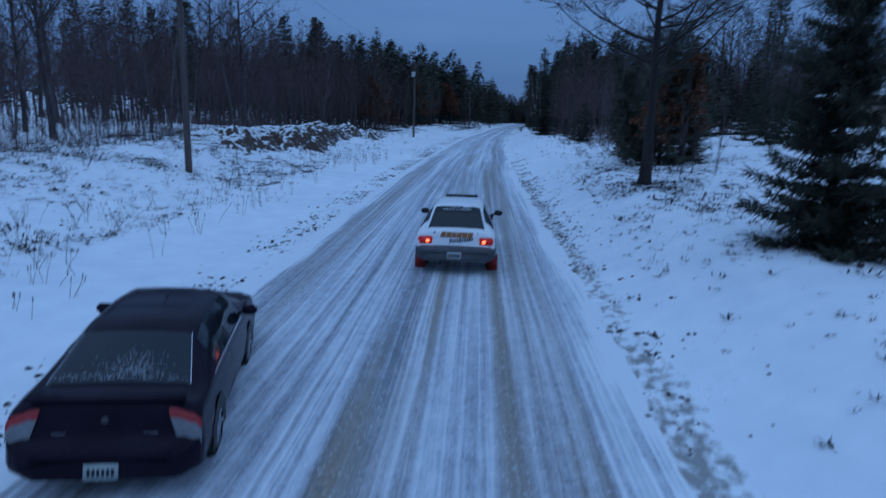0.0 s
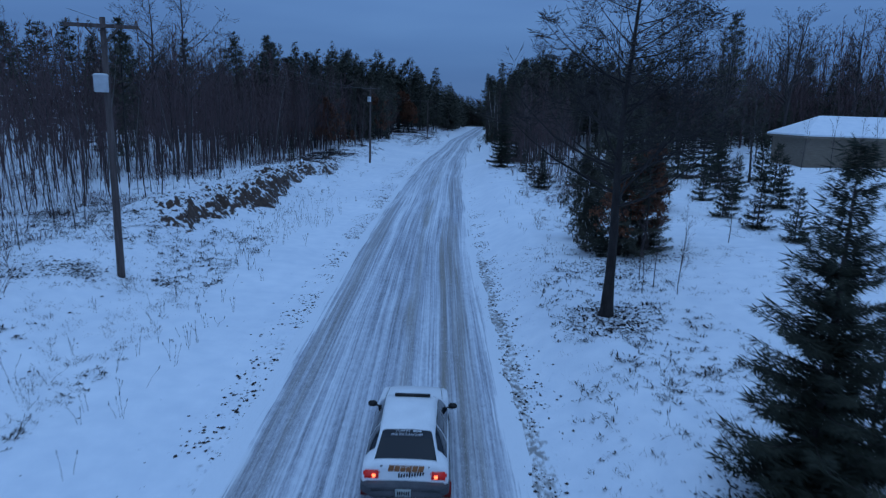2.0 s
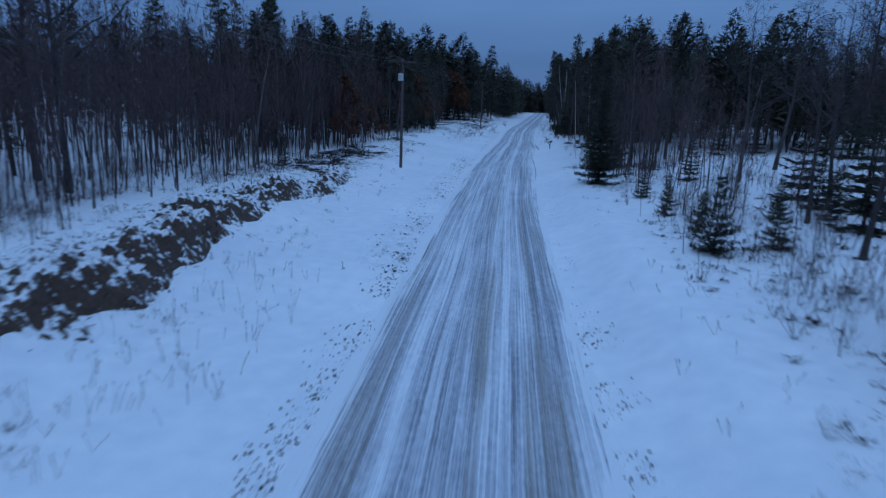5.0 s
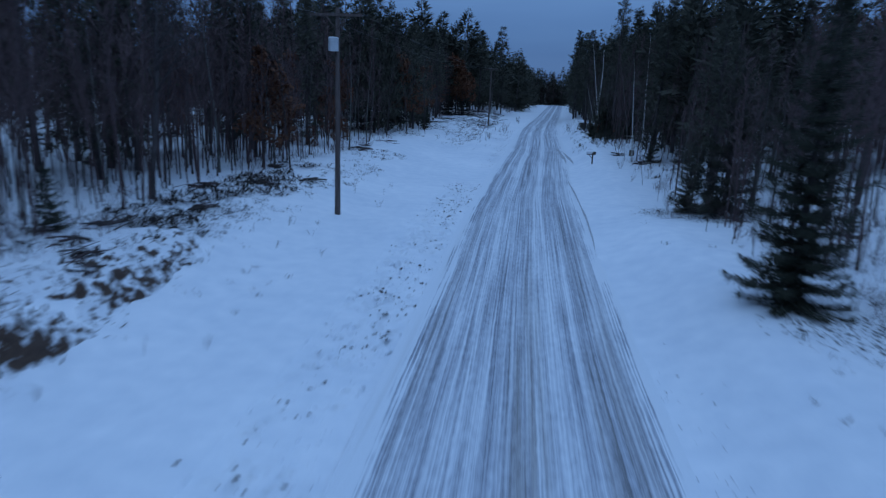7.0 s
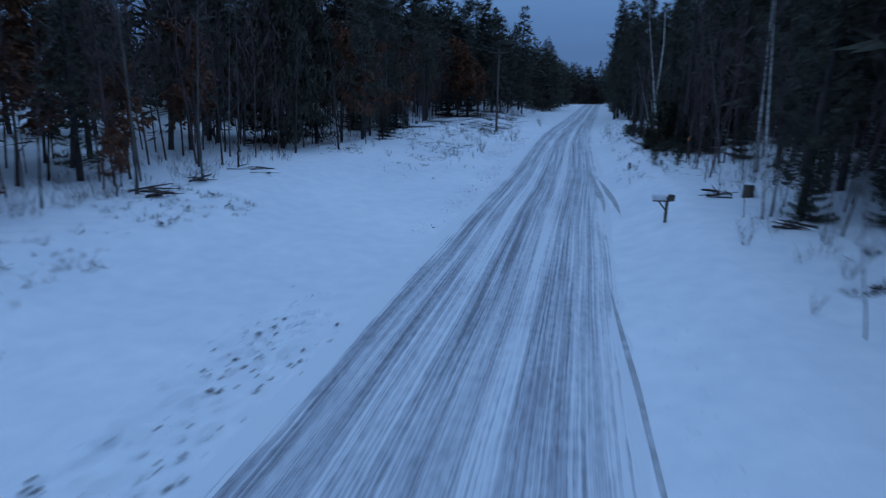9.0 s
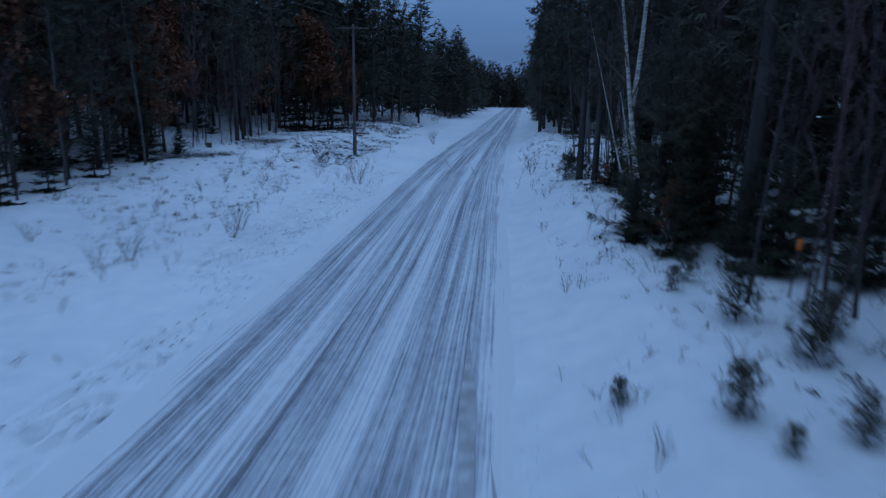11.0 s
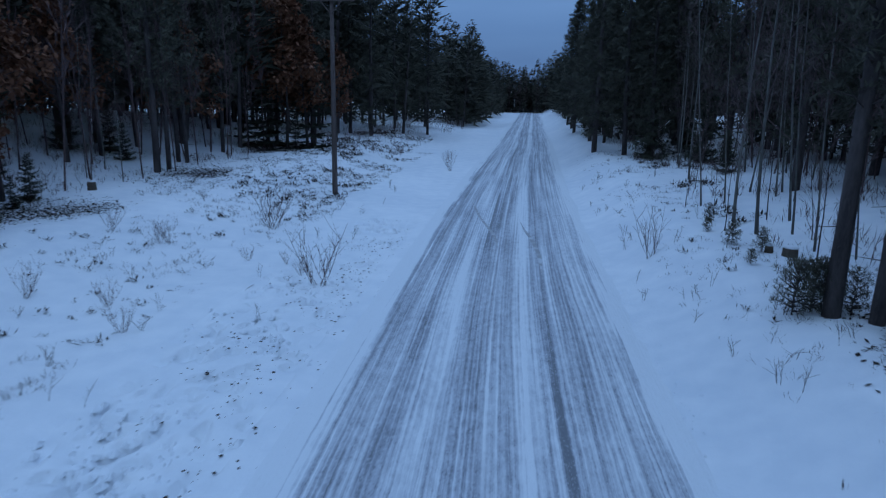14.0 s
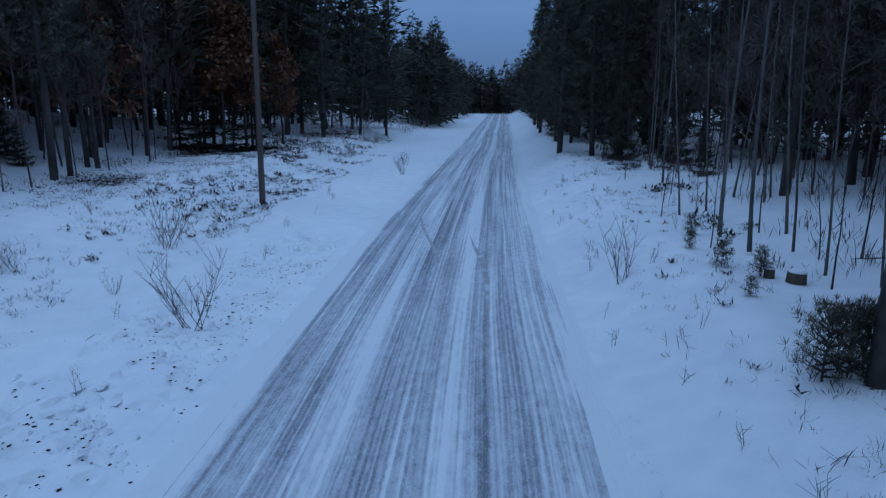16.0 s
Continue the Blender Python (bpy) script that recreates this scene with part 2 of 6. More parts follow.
    late = profile(((-3.6, 1), (-3.15, 0.9), (-2.95, 0.45), (-2.65, 0.28), (-2.45, 0.42), (-2.3, 0.68), (-2.05, 0.45), (-1.75, 0.40), (-1.55, 0.6), (-1.35, 0.92), (-1.1, 0.75), (-0.88, 0.5),
                    (-0.68, 0.10), (-0.5, 0.48), (-0.3, 0.26), (-0.1, 0.5), (0.2, 0.34), (0.42, 0.62), (0.55, 0.95), (0.85, 0.95), (1.02, 0.5), (1.3, 0.24), (1.48, 0.45), (1.65, 0.58), (1.85, 0.26), (2.05, 0.52), (2.5, 0.55), (2.85, 0.68), (3.2, 0.9), (3.6, 1)))
    wide, mid, thin = streaks(1.9, 0.018, 2, 3.1), streaks(5.0, 0.05, 4, 8.4), streaks(15, 0.09, 5, 1.2)
    grit, patch, blotch = streaks(30, 15.0, 3, 5.5), streaks(0.9, 0.05, 3, 11.7), streaks(1.6, 0.32, 5, 21.3)
    crumb = streaks(6.5, 2.6, 6, 31.9)
    white = mixed(over(40, 130, 0.0, 1.0), early, late)
    white = math_node("ADD", math_node("MULTIPLY", white, over(25, 90, 0.52, 0.80)), over(25, 90, 0.17, 0.10))
    for layer, amount in ((mid, 1.25), (thin, 1.65), (blotch, 0.5), (wide, 0.4), (grit, 0.3), (crumb, 0.62)):
        white = math_node("ADD", white, math_node("MULTIPLY", math_node("SUBTRACT", layer, 0.5), over(25, 90, amount * 0.78, amount)))
    # loose snow lies on both margins
    margin = math_node("ADD", math_node("ABSOLUTE", flat.outputs["X"]), math_node("MULTIPLY", math_node("SUBTRACT", thin, 0.5), 1.0))
    margin = math_node("ADD", margin, math_node("MULTIPLY", math_node("SUBTRACT", blotch, 0.5), 0.9))
    shore = N("ShaderNodeMapRange")
    shore.inputs["From Min"].default_value, shore.inputs["From Max"].default_value = 3.05, 3.5
    L(margin, shore.inputs["Value"])
    white = math_node("ADD", white, shore.outputs["Result"])
    tone = N("ShaderNodeValToRGB")
    el = tone.color_ramp.elements
    el[0].position, el[1].position = 0.0, 0.92
    el[0].color, el[1].color = (0.19, 0.20, 0.225, 1), (0.79, 0.82, 0.855, 1)
    el.new(0.30).color = (0.38, 0.402, 0.458, 1)
    el.new(0.60).color = (0.585, 0.615, 0.665, 1)
    L(white, tone.inputs["Fac"])
    base = tone.outputs["Color"]
    # sand and frozen earth showing in the deepest tracks
    sand = profile(((-3.2, 0), (-3.0, 0.5), (-2.3, 0.45), (-1.9, 0), (-0.48, 0), (-0.28, 1), (0.46, 1), (0.66, 0), (1.42, 0), (1.58, 0.9), (2.0, 0.55), (2.45, 0.75), (2.7, 0)))
    sand = math_node("MULTIPLY", sand, ramp(patch, 0.36, 0.50))
    sand = math_node("MULTIPLY", sand, ramp(mid, 0.42, 0.60, (1, 1, 1), (0.25, 0.25, 0.25)))
    base = mixed(math_node("MULTIPLY", sand, over(34.0, 110.0, 0.92, 0.05)), base, (0.255, 0.212, 0.160))
    # tread marks, as dark grains in the tracks and crumbs of snow on them
    low = ramp(white, 0.25, 0.62, (1, 1, 1), (0, 0, 0))
    tread = math_node("MULTIPLY", ramp(grit, 0.33, 0.40, (0.7, 0.7, 0.7), (0, 0, 0)), low)
    base = mixed(math_node("MULTIPLY", tread, 0.7), base, (0.14, 0.145, 0.165))
    base = mixed(ramp(grit, 0.58, 0.72, (0, 0, 0), (0.5, 0.5, 0.5)), base, (0.70, 0.73, 0.76))
    L(base, b.inputs["Base Color"])
    r = N("ShaderNodeMapRange")
    r.inputs["To Min"].default_value, r.inputs["To Max"].default_value = 0.38, 0.8
    L(mid, r.inputs["Value"])
    L(r.outputs["Result"], b.inputs["Roughness"])
    b.inputs["Specular IOR Level"].default_value = 0.35
    hs = N("ShaderNodeMath")
    hs.operation = "MULTIPLY_ADD"
    hs.inputs[1].default_value = 0.3
    L(grit, hs.inputs[0])
    L(math_node("ADD", math_node("MULTIPLY", thin, 0.8), math_node("MULTIPLY", crumb, 1.4)), hs.inputs[2])
    bp = N("ShaderNodeBump")
    bp.inputs["Strength"].default_value, bp.inputs["Distance"].default_value = 0.5, 0.04
    L(hs.outputs["Value"], bp.inputs["Height"])
    L(bp.outputs["Normal"], b.inputs["Normal"])
    return m


SNOW, GROUND, ROAD = snow_material(), add_shoulders(snow_material("ground_snow")), road_material()
BARK = surface("grey_bark", (0.034, 0.027, 0.027), (0.100, 0.081, 0.078), 3, 0.9, 0.6, 25, stretch=(1, 1, 0.25), vary=0.25)
PALE_BARK = surface("pale_aspen_bark", (0.06, 0.058, 0.054), (0.20, 0.19, 0.175), 2, 0.85, 0.4, 12, stretch=(1, 1, 0.5), vary=0.2)
DARK_BARK = surface("dark_oak_bark", (0.015, 0.012, 0.012), (0.046, 0.037, 0.035), 3, 0.9, 0.7, 25, stretch=(1, 1, 0.25))
BIRCH_BARK = surface("white_birch_bark", (0.10, 0.09, 0.085), (0.78, 0.76, 0.72), 5, 0.7, 0.3, 14, stretch=(0.6, 0.6, 2.2))
TWIG = surface("dark_twigs", (0.065, 0.044, 0.047), (0.156, 0.107, 0.106), 5, 0.9, 0, 30, vary=0.3)
NEEDLE = surface("spruce_needles", (0.031, 0.034, 0.027), (0.082, 0.086, 0.062), 3, 0.8, 0, 30, spec=0.08, vary=0.3)
PINE_NEEDLE = surface("pine_needles", (0.048, 0.048, 0.038), (0.126, 0.120, 0.091), 2, 0.8, 0, 30, spec=0.08, vary=0.3)
OAK_LEAF = surface("dead_oak_leaves", (0.095, 0.038, 0.022), (0.235, 0.094, 0.050), 2, 0.85, 0, 20, vary=0.3)
FAR_TWIG = surface("dark_wood_twigs", (0.059, 0.037, 0.039), (0.140, 0.088, 0.086), 5, 0.9, 0, 30)
WEED = surface("dead_weeds", (0.020, 0.017, 0.018), (0.058, 0.046, 0.043), 3, 0.9, 0, 20)
DEBRIS = surface("dark_leaf_litter", (0.018, 0.014, 0.015), (0.058, 0.042, 0.036), 5, 0.95, 0.5, 30)
POLE_WOOD = surface("weathered_pole_wood", (0.054, 0.040, 0.037), (0.150, 0.113, 0.104), 3, 0.85, 0.5, 20, stretch=(4, 4, 0.3))
STEEL = surface("galvanised_steel", (0.22, 0.24, 0.26), (0.38, 0.40, 0.42), 6, 0.45, 0.1, 40, metal=0.6)
TRANSFORMER = surface("pale_grey_enamel", (0.46, 0.48, 0.50), (0.62, 0.64, 0.66), 3, 0.4, 0.1, 30)
PORCELAIN = surface("brown_porcelain", (0.08, 0.05, 0.04), (0.16, 0.11, 0.09), 8, 0.25, 0, 30)
WIRE = surface("dull_wire", (0.03, 0.03, 0.032), (0.06, 0.06, 0.065), 8, 0.5, 0, 30)


# ---- mesh building ----
class Build:
    """Gathers triangles and quads from arrays and makes a mesh of them."""

    def __init__(self):
        self.v, self.t, self.q, self.n = [], [], [], 0

    def add(self, v, tris=None, quads=None):
        v = np.asarray(v, float).reshape(-1, 3)
        if tris is not None and len(tris):
            self.t.append(np.asarray(tris, int).reshape(-1, 3) + self.n)
        if quads is not None and len(quads):
            self.q.append(np.asarray(quads, int).reshape(-1, 4) + self.n)
        self.v.append(v)
        self.n += len(v)

    def arrays(self):
        v = np.concatenate(self.v) if self.v else np.zeros((0, 3))
        t = np.concatenate(self.t) if self.t else np.zeros((0, 3), int)
        q = np.concatenate(self.q) if self.q else np.zeros((0, 4), int)
        return v, t, q

    def put(self, other, m=None):
        v, t, q = other.arrays() if isinstance(other, Build) else other
        if m is not None:
            m = np.array(m)
            v = v @ m[:3, :3].T + m[:3, 3]
        self.add(v, t, q)
        return self

    def tube(self, pts, radii, n=5, cap=True):
        pts = np.asarray(pts, float)
        k = len(pts)
        radii = np.broadcast_to(np.asarray(radii, float), (k,))
        tan = np.gradient(pts, axis=0)
        tan /= np.linalg.norm(tan, axis=1)[:, None] + 1e-9
        ref = np.where(np.abs(tan[:, 2:3]) > 0.9, np.array([[1.0, 0, 0]]), np.array([[0, 0, 1.0]]))
        a = np.cross(tan, ref)
        a /= np.linalg.norm(a, axis=1)[:, None] + 1e-9
        c = np.cross(tan, a)
        ang = np.linspace(0, 2 * np.pi, n, endpoint=False)
        ring = pts[:, None] + radii[:, None, None] * (np.cos(ang)[None, :, None] * a[:, None] + np.sin(ang)[None, :, None] * c[:, None])
        i, j = np.meshgrid(np.arange(k - 1), np.arange(n), indexing="ij")
        j2 = (j + 1) % n
        quads = np.stack([i * n + j, i * n + j2, (i + 1) * n + j2, (i + 1) * n + j], -1).reshape(-1, 4)
        tris = []
        if cap:
            tris = [(0, x + 1, x) for x in range(1, n - 1)] + [((k - 1) * n, (k - 1) * n + x, (k - 1) * n + x + 1) for x in range(1, n - 1)]
        self.add(ring, tris, quads)
        return self

    def blades(self, p, d, side, length, width):
        """Pointed leaf shapes from points p along d, wide across side."""
        p, d, side = (np.asarray(x, float) for x in (p, d, side))
        length, width = np.asarray(length, float).reshape(-1, 1), np.asarray(width, float).reshape(-1, 1)
        mid = p + d * length * 0.45
        v = np.stack([p, mid + side * width * 0.5, p + d * length, mid - side * width * 0.5], 1)
        q = np.arange(len(p) * 4).reshape(-1, 4)
        self.add(v, None, q)
        return self

    def fans(self, p, d, side, length, width):
        """Three narrow spikes from each point, spread across side."""
        p, d, side = (np.asarray(x, float) for x in (p, d, side))
        length, width = np.asarray(length, float).reshape(-1, 1), np.asarray(width, float).reshape(-1, 1)
        up = np.cross(d, side)
        for a, r, c in ((0.0, 1.0, 0.0), (0.52, 0.86, 0.25), (-0.52, 0.86, -0.25)):
            e = d + side * a + up * c
            s = side - d * a
            mid = p + e * length * r * 0.3
            v = np.stack([mid - s * width * 0.22, mid + s * width * 0.22, p + e * length * r], 1)
            self.add(v, np.arange(len(p) * 3).reshape(-1, 3))
        return self

    def box(self, cx, cy, cz, sx, sy, sz):
        v = [(cx + sx / 2 * a, cy + sy / 2 * b, cz + sz / 2 * c) for c in (-1, 1) for a, b in ((-1, -1), (1, -1), (1, 1), (-1, 1))]
        self.add(v, None, [(0, 3, 2, 1), (4, 5, 6, 7), (0, 1, 5, 4), (1, 2, 6, 5), (2, 3, 7, 6), (3, 0, 4, 7)])
        return self

    def mesh(self, name, material, smooth=True):
        v, t, q = self.arrays()
        me = bpy.data.meshes.new(name)
        me.vertices.add(len(v))
        me.vertices.foreach_set("co", v.ravel())
        me.loops.add(t.size + q.size)
        me.loops.foreach_set("vertex_index", np.concatenate([t.ravel(), q.ravel()]).astype(np.int32))
        me.polygons.add(len(t) + len(q))
        starts = np.concatenate([np.arange(len(t)) * 3, t.size + np.arange(len(q)) * 4]).astype(np.int32)
        me.polygons.foreach_set("loop_start", starts)
        me.polygons.foreach_set("use_smooth", np.full(len(t) + len(q), smooth))
        me.update(calc_edges=True)
        if material:
            me.materials.append(material)
        return me


def part(name, src, material, parent, label="", smooth=True):
    """One mesh object under a thing or a part. src: a Build, a bmesh or a ready mesh."""
    if isinstance(src, Build):
        me = src.mesh(name, material, smooth)
    elif isinstance(src, bmesh.types.BMesh):
        me = bpy.data.meshes.new(name)
        src.to_mesh(me)
        src.free()
        me.materials.append(material)
        for p in me.polygons:
            p.use_smooth = smooth
    else:
        me = src
    ob = new(name, me)
    ob.parent = parent
    return tagged(ob, label)


def thing(name, m, label, category, group="", kind=""):
    ob = new(name)
    ob.empty_display_size = 0.2
    ob.matrix_basis = m
    return tagged(ob, label, category, group, kind)


def stuff(name, src, material, label, category, smooth=True):
    ob = new(name, src.mesh(name, material, smooth))
    return tagged(ob, label, category, "", "stuff")


# ---- the lie of the land ----
_ky = (-90, 0, 25, 40, 60, 75, 90, 120, 146, 158, 177, 202, 240, 300, 385, 3000)
_kx = (0.1, 0.1, 0.1, 0.0, 0.6, 0.75, 1.35, 2.75, 5.0, 5.5, 6.65, 8.7, 12.6, 18.4, 26.6, 280.0)
_fy = np.arange(-90, 3000, 1.0)
_fx = np.interp(_fy, _ky, _kx)
_w = np.exp(-0.5 * (np.arange(-24, 25) / 9.0) ** 2)
_fx = np.convolve(np.pad(_fx, 24, mode="reflect", reflect_type="odd"), _w / _w.sum(), mode="valid")


def road_x(y):
    return np.interp(y, _fy, _fx)


def lattice(ix, iy, seed):
    h = (ix.astype(np.int64) * 374761393 + iy.astype(np.int64) * 668265263 + seed * 974634541) & 0x7FFFFFFF
    h = ((h ^ (h >> 13)) * 1274126177) & 0x7FFFFFFF
    return ((h ^ (h >> 16)) & 0xFFFF) / 65535.0


def vnoise(x, y, size, seed=0):
    """Smooth noise from -1 to 1 with features of that size in metres."""
    x, y = np.asarray(x, float) / size, np.asarray(y, float) / size
    ix, iy = np.floor(x), np.floor(y)
    fx, fy = x - ix, y - iy
    fx, fy = fx * fx * (3 - 2 * fx), fy * fy * (3 - 2 * fy)
    a, b = lattice(ix, iy, seed), lattice(ix + 1, iy, seed)
    c, d = lattice(ix, iy + 1, seed), lattice(ix + 1, iy + 1, seed)
    return 2 * ((a * (1 - fx) + b * fx) * (1 - fy) + (c * (1 - fx) + d * fx) * fy) - 1


def ramp01(a, b, t):
    t = np.clip((np.asarray(t, float) - a) / (b - a), 0, 1)
    return t * t * (3 - 2 * t)


def land(x, y):
    """Height of the snow."""
    x, y = np.asarray(x, float), np.asarray(y, float)
    u = x - road_x(y)
    drive = np.exp(-((y - 112) / 15.0) ** 2) * (1 - ramp01(12, 22, u))
    right = (1.3 * ramp01(3.6, 7.2, u) + 0.9 * ramp01(8, 18, u) + 0.8 * ramp01(18, 40, u)) * (1 - 0.72 * drive)
    left = (0.95 + 1.15 * np.exp(-((y - 50) / 28.0) ** 2)) * ramp01(9.8, 16.5, -u) - 0.12 * np.exp(-((u + 5.2) / 1.6) ** 2)
    far = 0.9 * ramp01(20, 70, np.abs(u)) * (1 + vnoise(x, y, 60, 5)) + 14 * ramp01(250, 900, np.abs(u)) + 9 * ramp01(390, 700, y)
    rough = ramp01(3.0, 9.0, np.abs(u))
    bumps = 0.10 * vnoise(x, y, 3.1, 1) * rough + 0.045 * vnoise(x, y, 0.9, 2) * rough + 0.14 * vnoise(x, y, 9, 3) * rough
    au = np.abs(u) + 0.16 * vnoise(x, y, 1.1, 7) + 0.10 * vnoise(x, y, 4.5, 8)
    edge = ramp01(3.0, 4.6, au) * 0.085 - 0.05
    hill = 2.6 * ramp01(21, 36, -u) * np.exp(-((y - 211) / 26.0) ** 2)
    return right + left + far + hill + bumps + edge


def at_land(x, y):
    return float(land(x, y))


def spread(a, b, start, ratio):
    out, s = [a], start
    while out[-1] < b:
        out.append(out[-1] + s)
        s *= ratio
    return np.array(out)


def sheet(us, ys):
    U, Y = np.meshgrid(us, ys)
    k, n = U.shape
    i, j = np.meshgrid(np.arange(k - 1), np.arange(n - 1), indexing="ij")
    quads = np.stack([i * n + j, i * n + j + 1, (i + 1) * n + j + 1, (i + 1) * n + j], -1).reshape(-1, 4)
    return U, Y, quads


# stretches of the shoulder that walkers have trodden: u from, u to, y from, y to
TRODDEN = ((-6.6, -3.7, 60, 118), (-7.8, -4.3, 157, 190), (-5.6, -3.5, 132, 157))


def trodden_rim(U, Y, u0, u1, y0, y1):
    return ramp01(u0, u0 + 0.6, U) * ramp01(u1, u1 - 0.6, U) * ramp01(y0, y0 + 2, Y) * ramp01(y1, y1 - 2, Y)


def road_uv(me, U, Y):
    uv = me.uv_layers.new(name="UVMap")
    idx = np.empty(len(me.loops), np.int32)
    me.loops.foreach_get("vertex_index", idx)
    uv.data.foreach_set("uv", np.stack([U.ravel()[idx], Y.ravel()[idx]], -1).ravel())


def make_ground():
    wide = np.concatenate([np.arange(0, 7.0, 0.2), np.arange(7.0, 24, 0.45), spread(24, 1500, 1.0, 1.13)])
    us = np.concatenate([-wide[:0:-1], wide])
    ys = np.concatenate([-spread(40, 900, 3, 1.25)[::-1], np.arange(-38, 0, 1.0), np.arange(0, 205, 0.6), np.arange(205, 235, 0.6), spread(235, 3000, 0.8, 1.07)])
    U, Y, quads = sheet(us, ys)
    X = U + road_x(Y)
    b = Build()
    Z = land(X, Y) - sum(0.42 * trodden_rim(U, Y, *r) for r in TRODDEN)
    b.add(np.stack([X, Y, Z], -1), None, quads)
    me = b.mesh("ground", GROUND)
    road_uv(me, U, Y)
    ob = new("ground", me)
    tagged(ob, "uneven blanket of snow over verges and forest floor", "snow", "", "structure")


def road_height(U, Y):
    ruts = 0.014 * vnoise(U * 3.2, Y * 0.05, 1, 21) + 0.008 * vnoise(U * 8, Y * 0.18, 1, 22) + 0.006 * vnoise(U, Y, 0.4, 23)
    return 0.02 - 0.055 * (np.abs(U) / 3.7) ** 4 + ruts + 9 * ramp01(390, 700, Y)


def make_road():
    us = np.linspace(-3.8, 3.8, 59)
    ys = np.concatenate([np.arange(-38, 235, 0.5), spread(235, 900, 0.8, 1.04)])
    U, Y, quads = sheet(us, ys)
    X = U + road_x(Y)
    Z = road_height(U, Y)
    b = Build()
    b.add(np.stack([X, Y, Z], -1), None, quads)
    me = b.mesh("road", ROAD)
    road_uv(me, U, Y)
    tagged(new("road", me), "packed snow and ice road combed by wheel tracks", "road", "", "structure")


make_ground()
make_road()


# ---- trees ----
def rnd(a, b):
    return random.uniform(a, b)


def branch_path(p, d, length, k, wob, lift):
    """Points of a limb that starts at p in direction d and turns upward by lift."""
    pts, d = [Vector(p)], Vector(d).normalized()
    for _ in range(k):
        d = (d + Vector((rnd(-wob, wob), rnd(-wob, wob), rnd(-wob, wob) + lift / k))).normalized()
        pts.append(pts[-1] + d * (length / k))
    return pts


def bare_tree(seed, height, girth, first=0.4, spread_angle=40, lift=0.5, limbs=14, lean=(0, 0), reach=0.32, depth=3, twigs=6, wob=0.06, pts_out=None, limb=0.42, twig_width=0.024, bent=False):
    """Two builds: trunk with limbs, and the fine twigs."""
    random.seed(seed)
    wood, fine, twig_a = Build(), Build(), []
    k = 9
    trunk = [Vector((0, 0, -0.25))]
    d = Vector((lean[0], lean[1], 1)).normalized()
    for i in range(k):
        d = (d + Vector((rnd(-wob, wob), rnd(-wob, wob), 0.05))).normalized()
        trunk.append(trunk[-1] + d * (height * 1.02 / k))
    rad = [girth * (1.25 if i == 0 else 1) * (1 - 0.93 * (i / k) ** 0.9) for i in range(k + 1)]
    wood.tube(trunk, rad, 7 if girth > 0.05 else 4)

    def on(path, t):
        t = min(t * (len(path) - 1), len(path) - 1.001)
        i = int(t)
        return path[i].lerp(path[i + 1], t - i), (path[i + 1] - path[i]).normalized()

    def grow(path, rads, level, length):
        n = limbs if level == 1 else (5 if level == 2 else twigs)
        lo = first if level == 1 else 0.25
        for i in range(n):
            t = lo + (0.98 - lo) * (i + rnd(0, 0.9)) / n
            p, along = on(path, t)
            az = rnd(0, 2 * math.pi)
            out = Vector((math.cos(az), math.sin(az), 0))
            out = (out - along * out.dot(along)).normalized()
            a = radians(spread_angle + rnd(-12, 14))
            dirn = along * math.cos(a) + out * math.sin(a)
            if level == 1:
                ln = height * reach * (1.05 - 0.75 * (t - lo) / (1 - lo)) * rnd(0.7, 1.15)
            else:
                ln = length * rnd(0.35, 0.6) * (1.1 - 0.5 * t)
            r0 = max(0.004, np.interp(t, np.linspace(0, 1, len(rads)), rads) * limb)
            if level == 3 or (depth == 2 and level == 2):
                tip = Vector(p) + (dirn + Vector((rnd(-0.3, 0.3), rnd(-0.3, 0.3), 0.2))) * ln
                if bent:
                    mid = (Vector(p) + tip) / 2 + Vector((rnd(-0.16, 0.16), rnd(-0.16, 0.16), rnd(-0.10, 0.16))) * ln
                    side = mid + (dirn + Vector((rnd(-0.9, 0.9), rnd(-0.9, 0.9), rnd(0, 0.7)))) * ln * 0.42
                    twig_a.extend(((tuple(p), tuple(mid)), (tuple(mid), tuple(tip)), (tuple(mid), tuple(side))))
                else:
                    twig_a.append((tuple(p), tuple(tip)))
                if pts_out is not None:
                    pts_out.append(tip)
                continue
            kk = 4 if level == 1 else 2
            pth = branch_path(p, dirn, ln, kk, 0.13, lift)
            rr = [max(0.003, r0 * (1 - 0.85 * j / kk)) for j in range(kk + 1)]
            fine.tube(pth, rr, 4 if level == 1 else 3, cap=False)
            if pts_out is not None and level >= 2:
                pts_out.extend(pth[1:])
            if level < depth:
                grow(pth, rr, level + 1, ln)

    grow(trunk, rad, 1, height)
    if twig_a:
        a = np.array(twig_a)
        d = a[:, 1] - a[:, 0]
        ln = np.linalg.norm(d, axis=1)
        d /= ln[:, None] + 1e-9
        side = frames_of(d)
        turn = np.random.RandomState(seed).uniform(0, 3.14, len(d))[:, None]
        side = side * np.cos(turn) + np.cross(d, side) * np.sin(turn)
        fine.blades(a[:, 0], d, side, ln, np.full(len(ln), twig_width))
    return wood, fine


def frames_of(d):
    """Unit side vectors across directions d."""
    ref = np.where(np.abs(d[:, 2:3]) > 0.95, np.array([[1.0, 0, 0]]), np.array([[0, 0, 1.0]]))
    s = np.cross(d, ref)
    return s / (np.linalg.norm(s, axis=1)[:, None] + 1e-9)


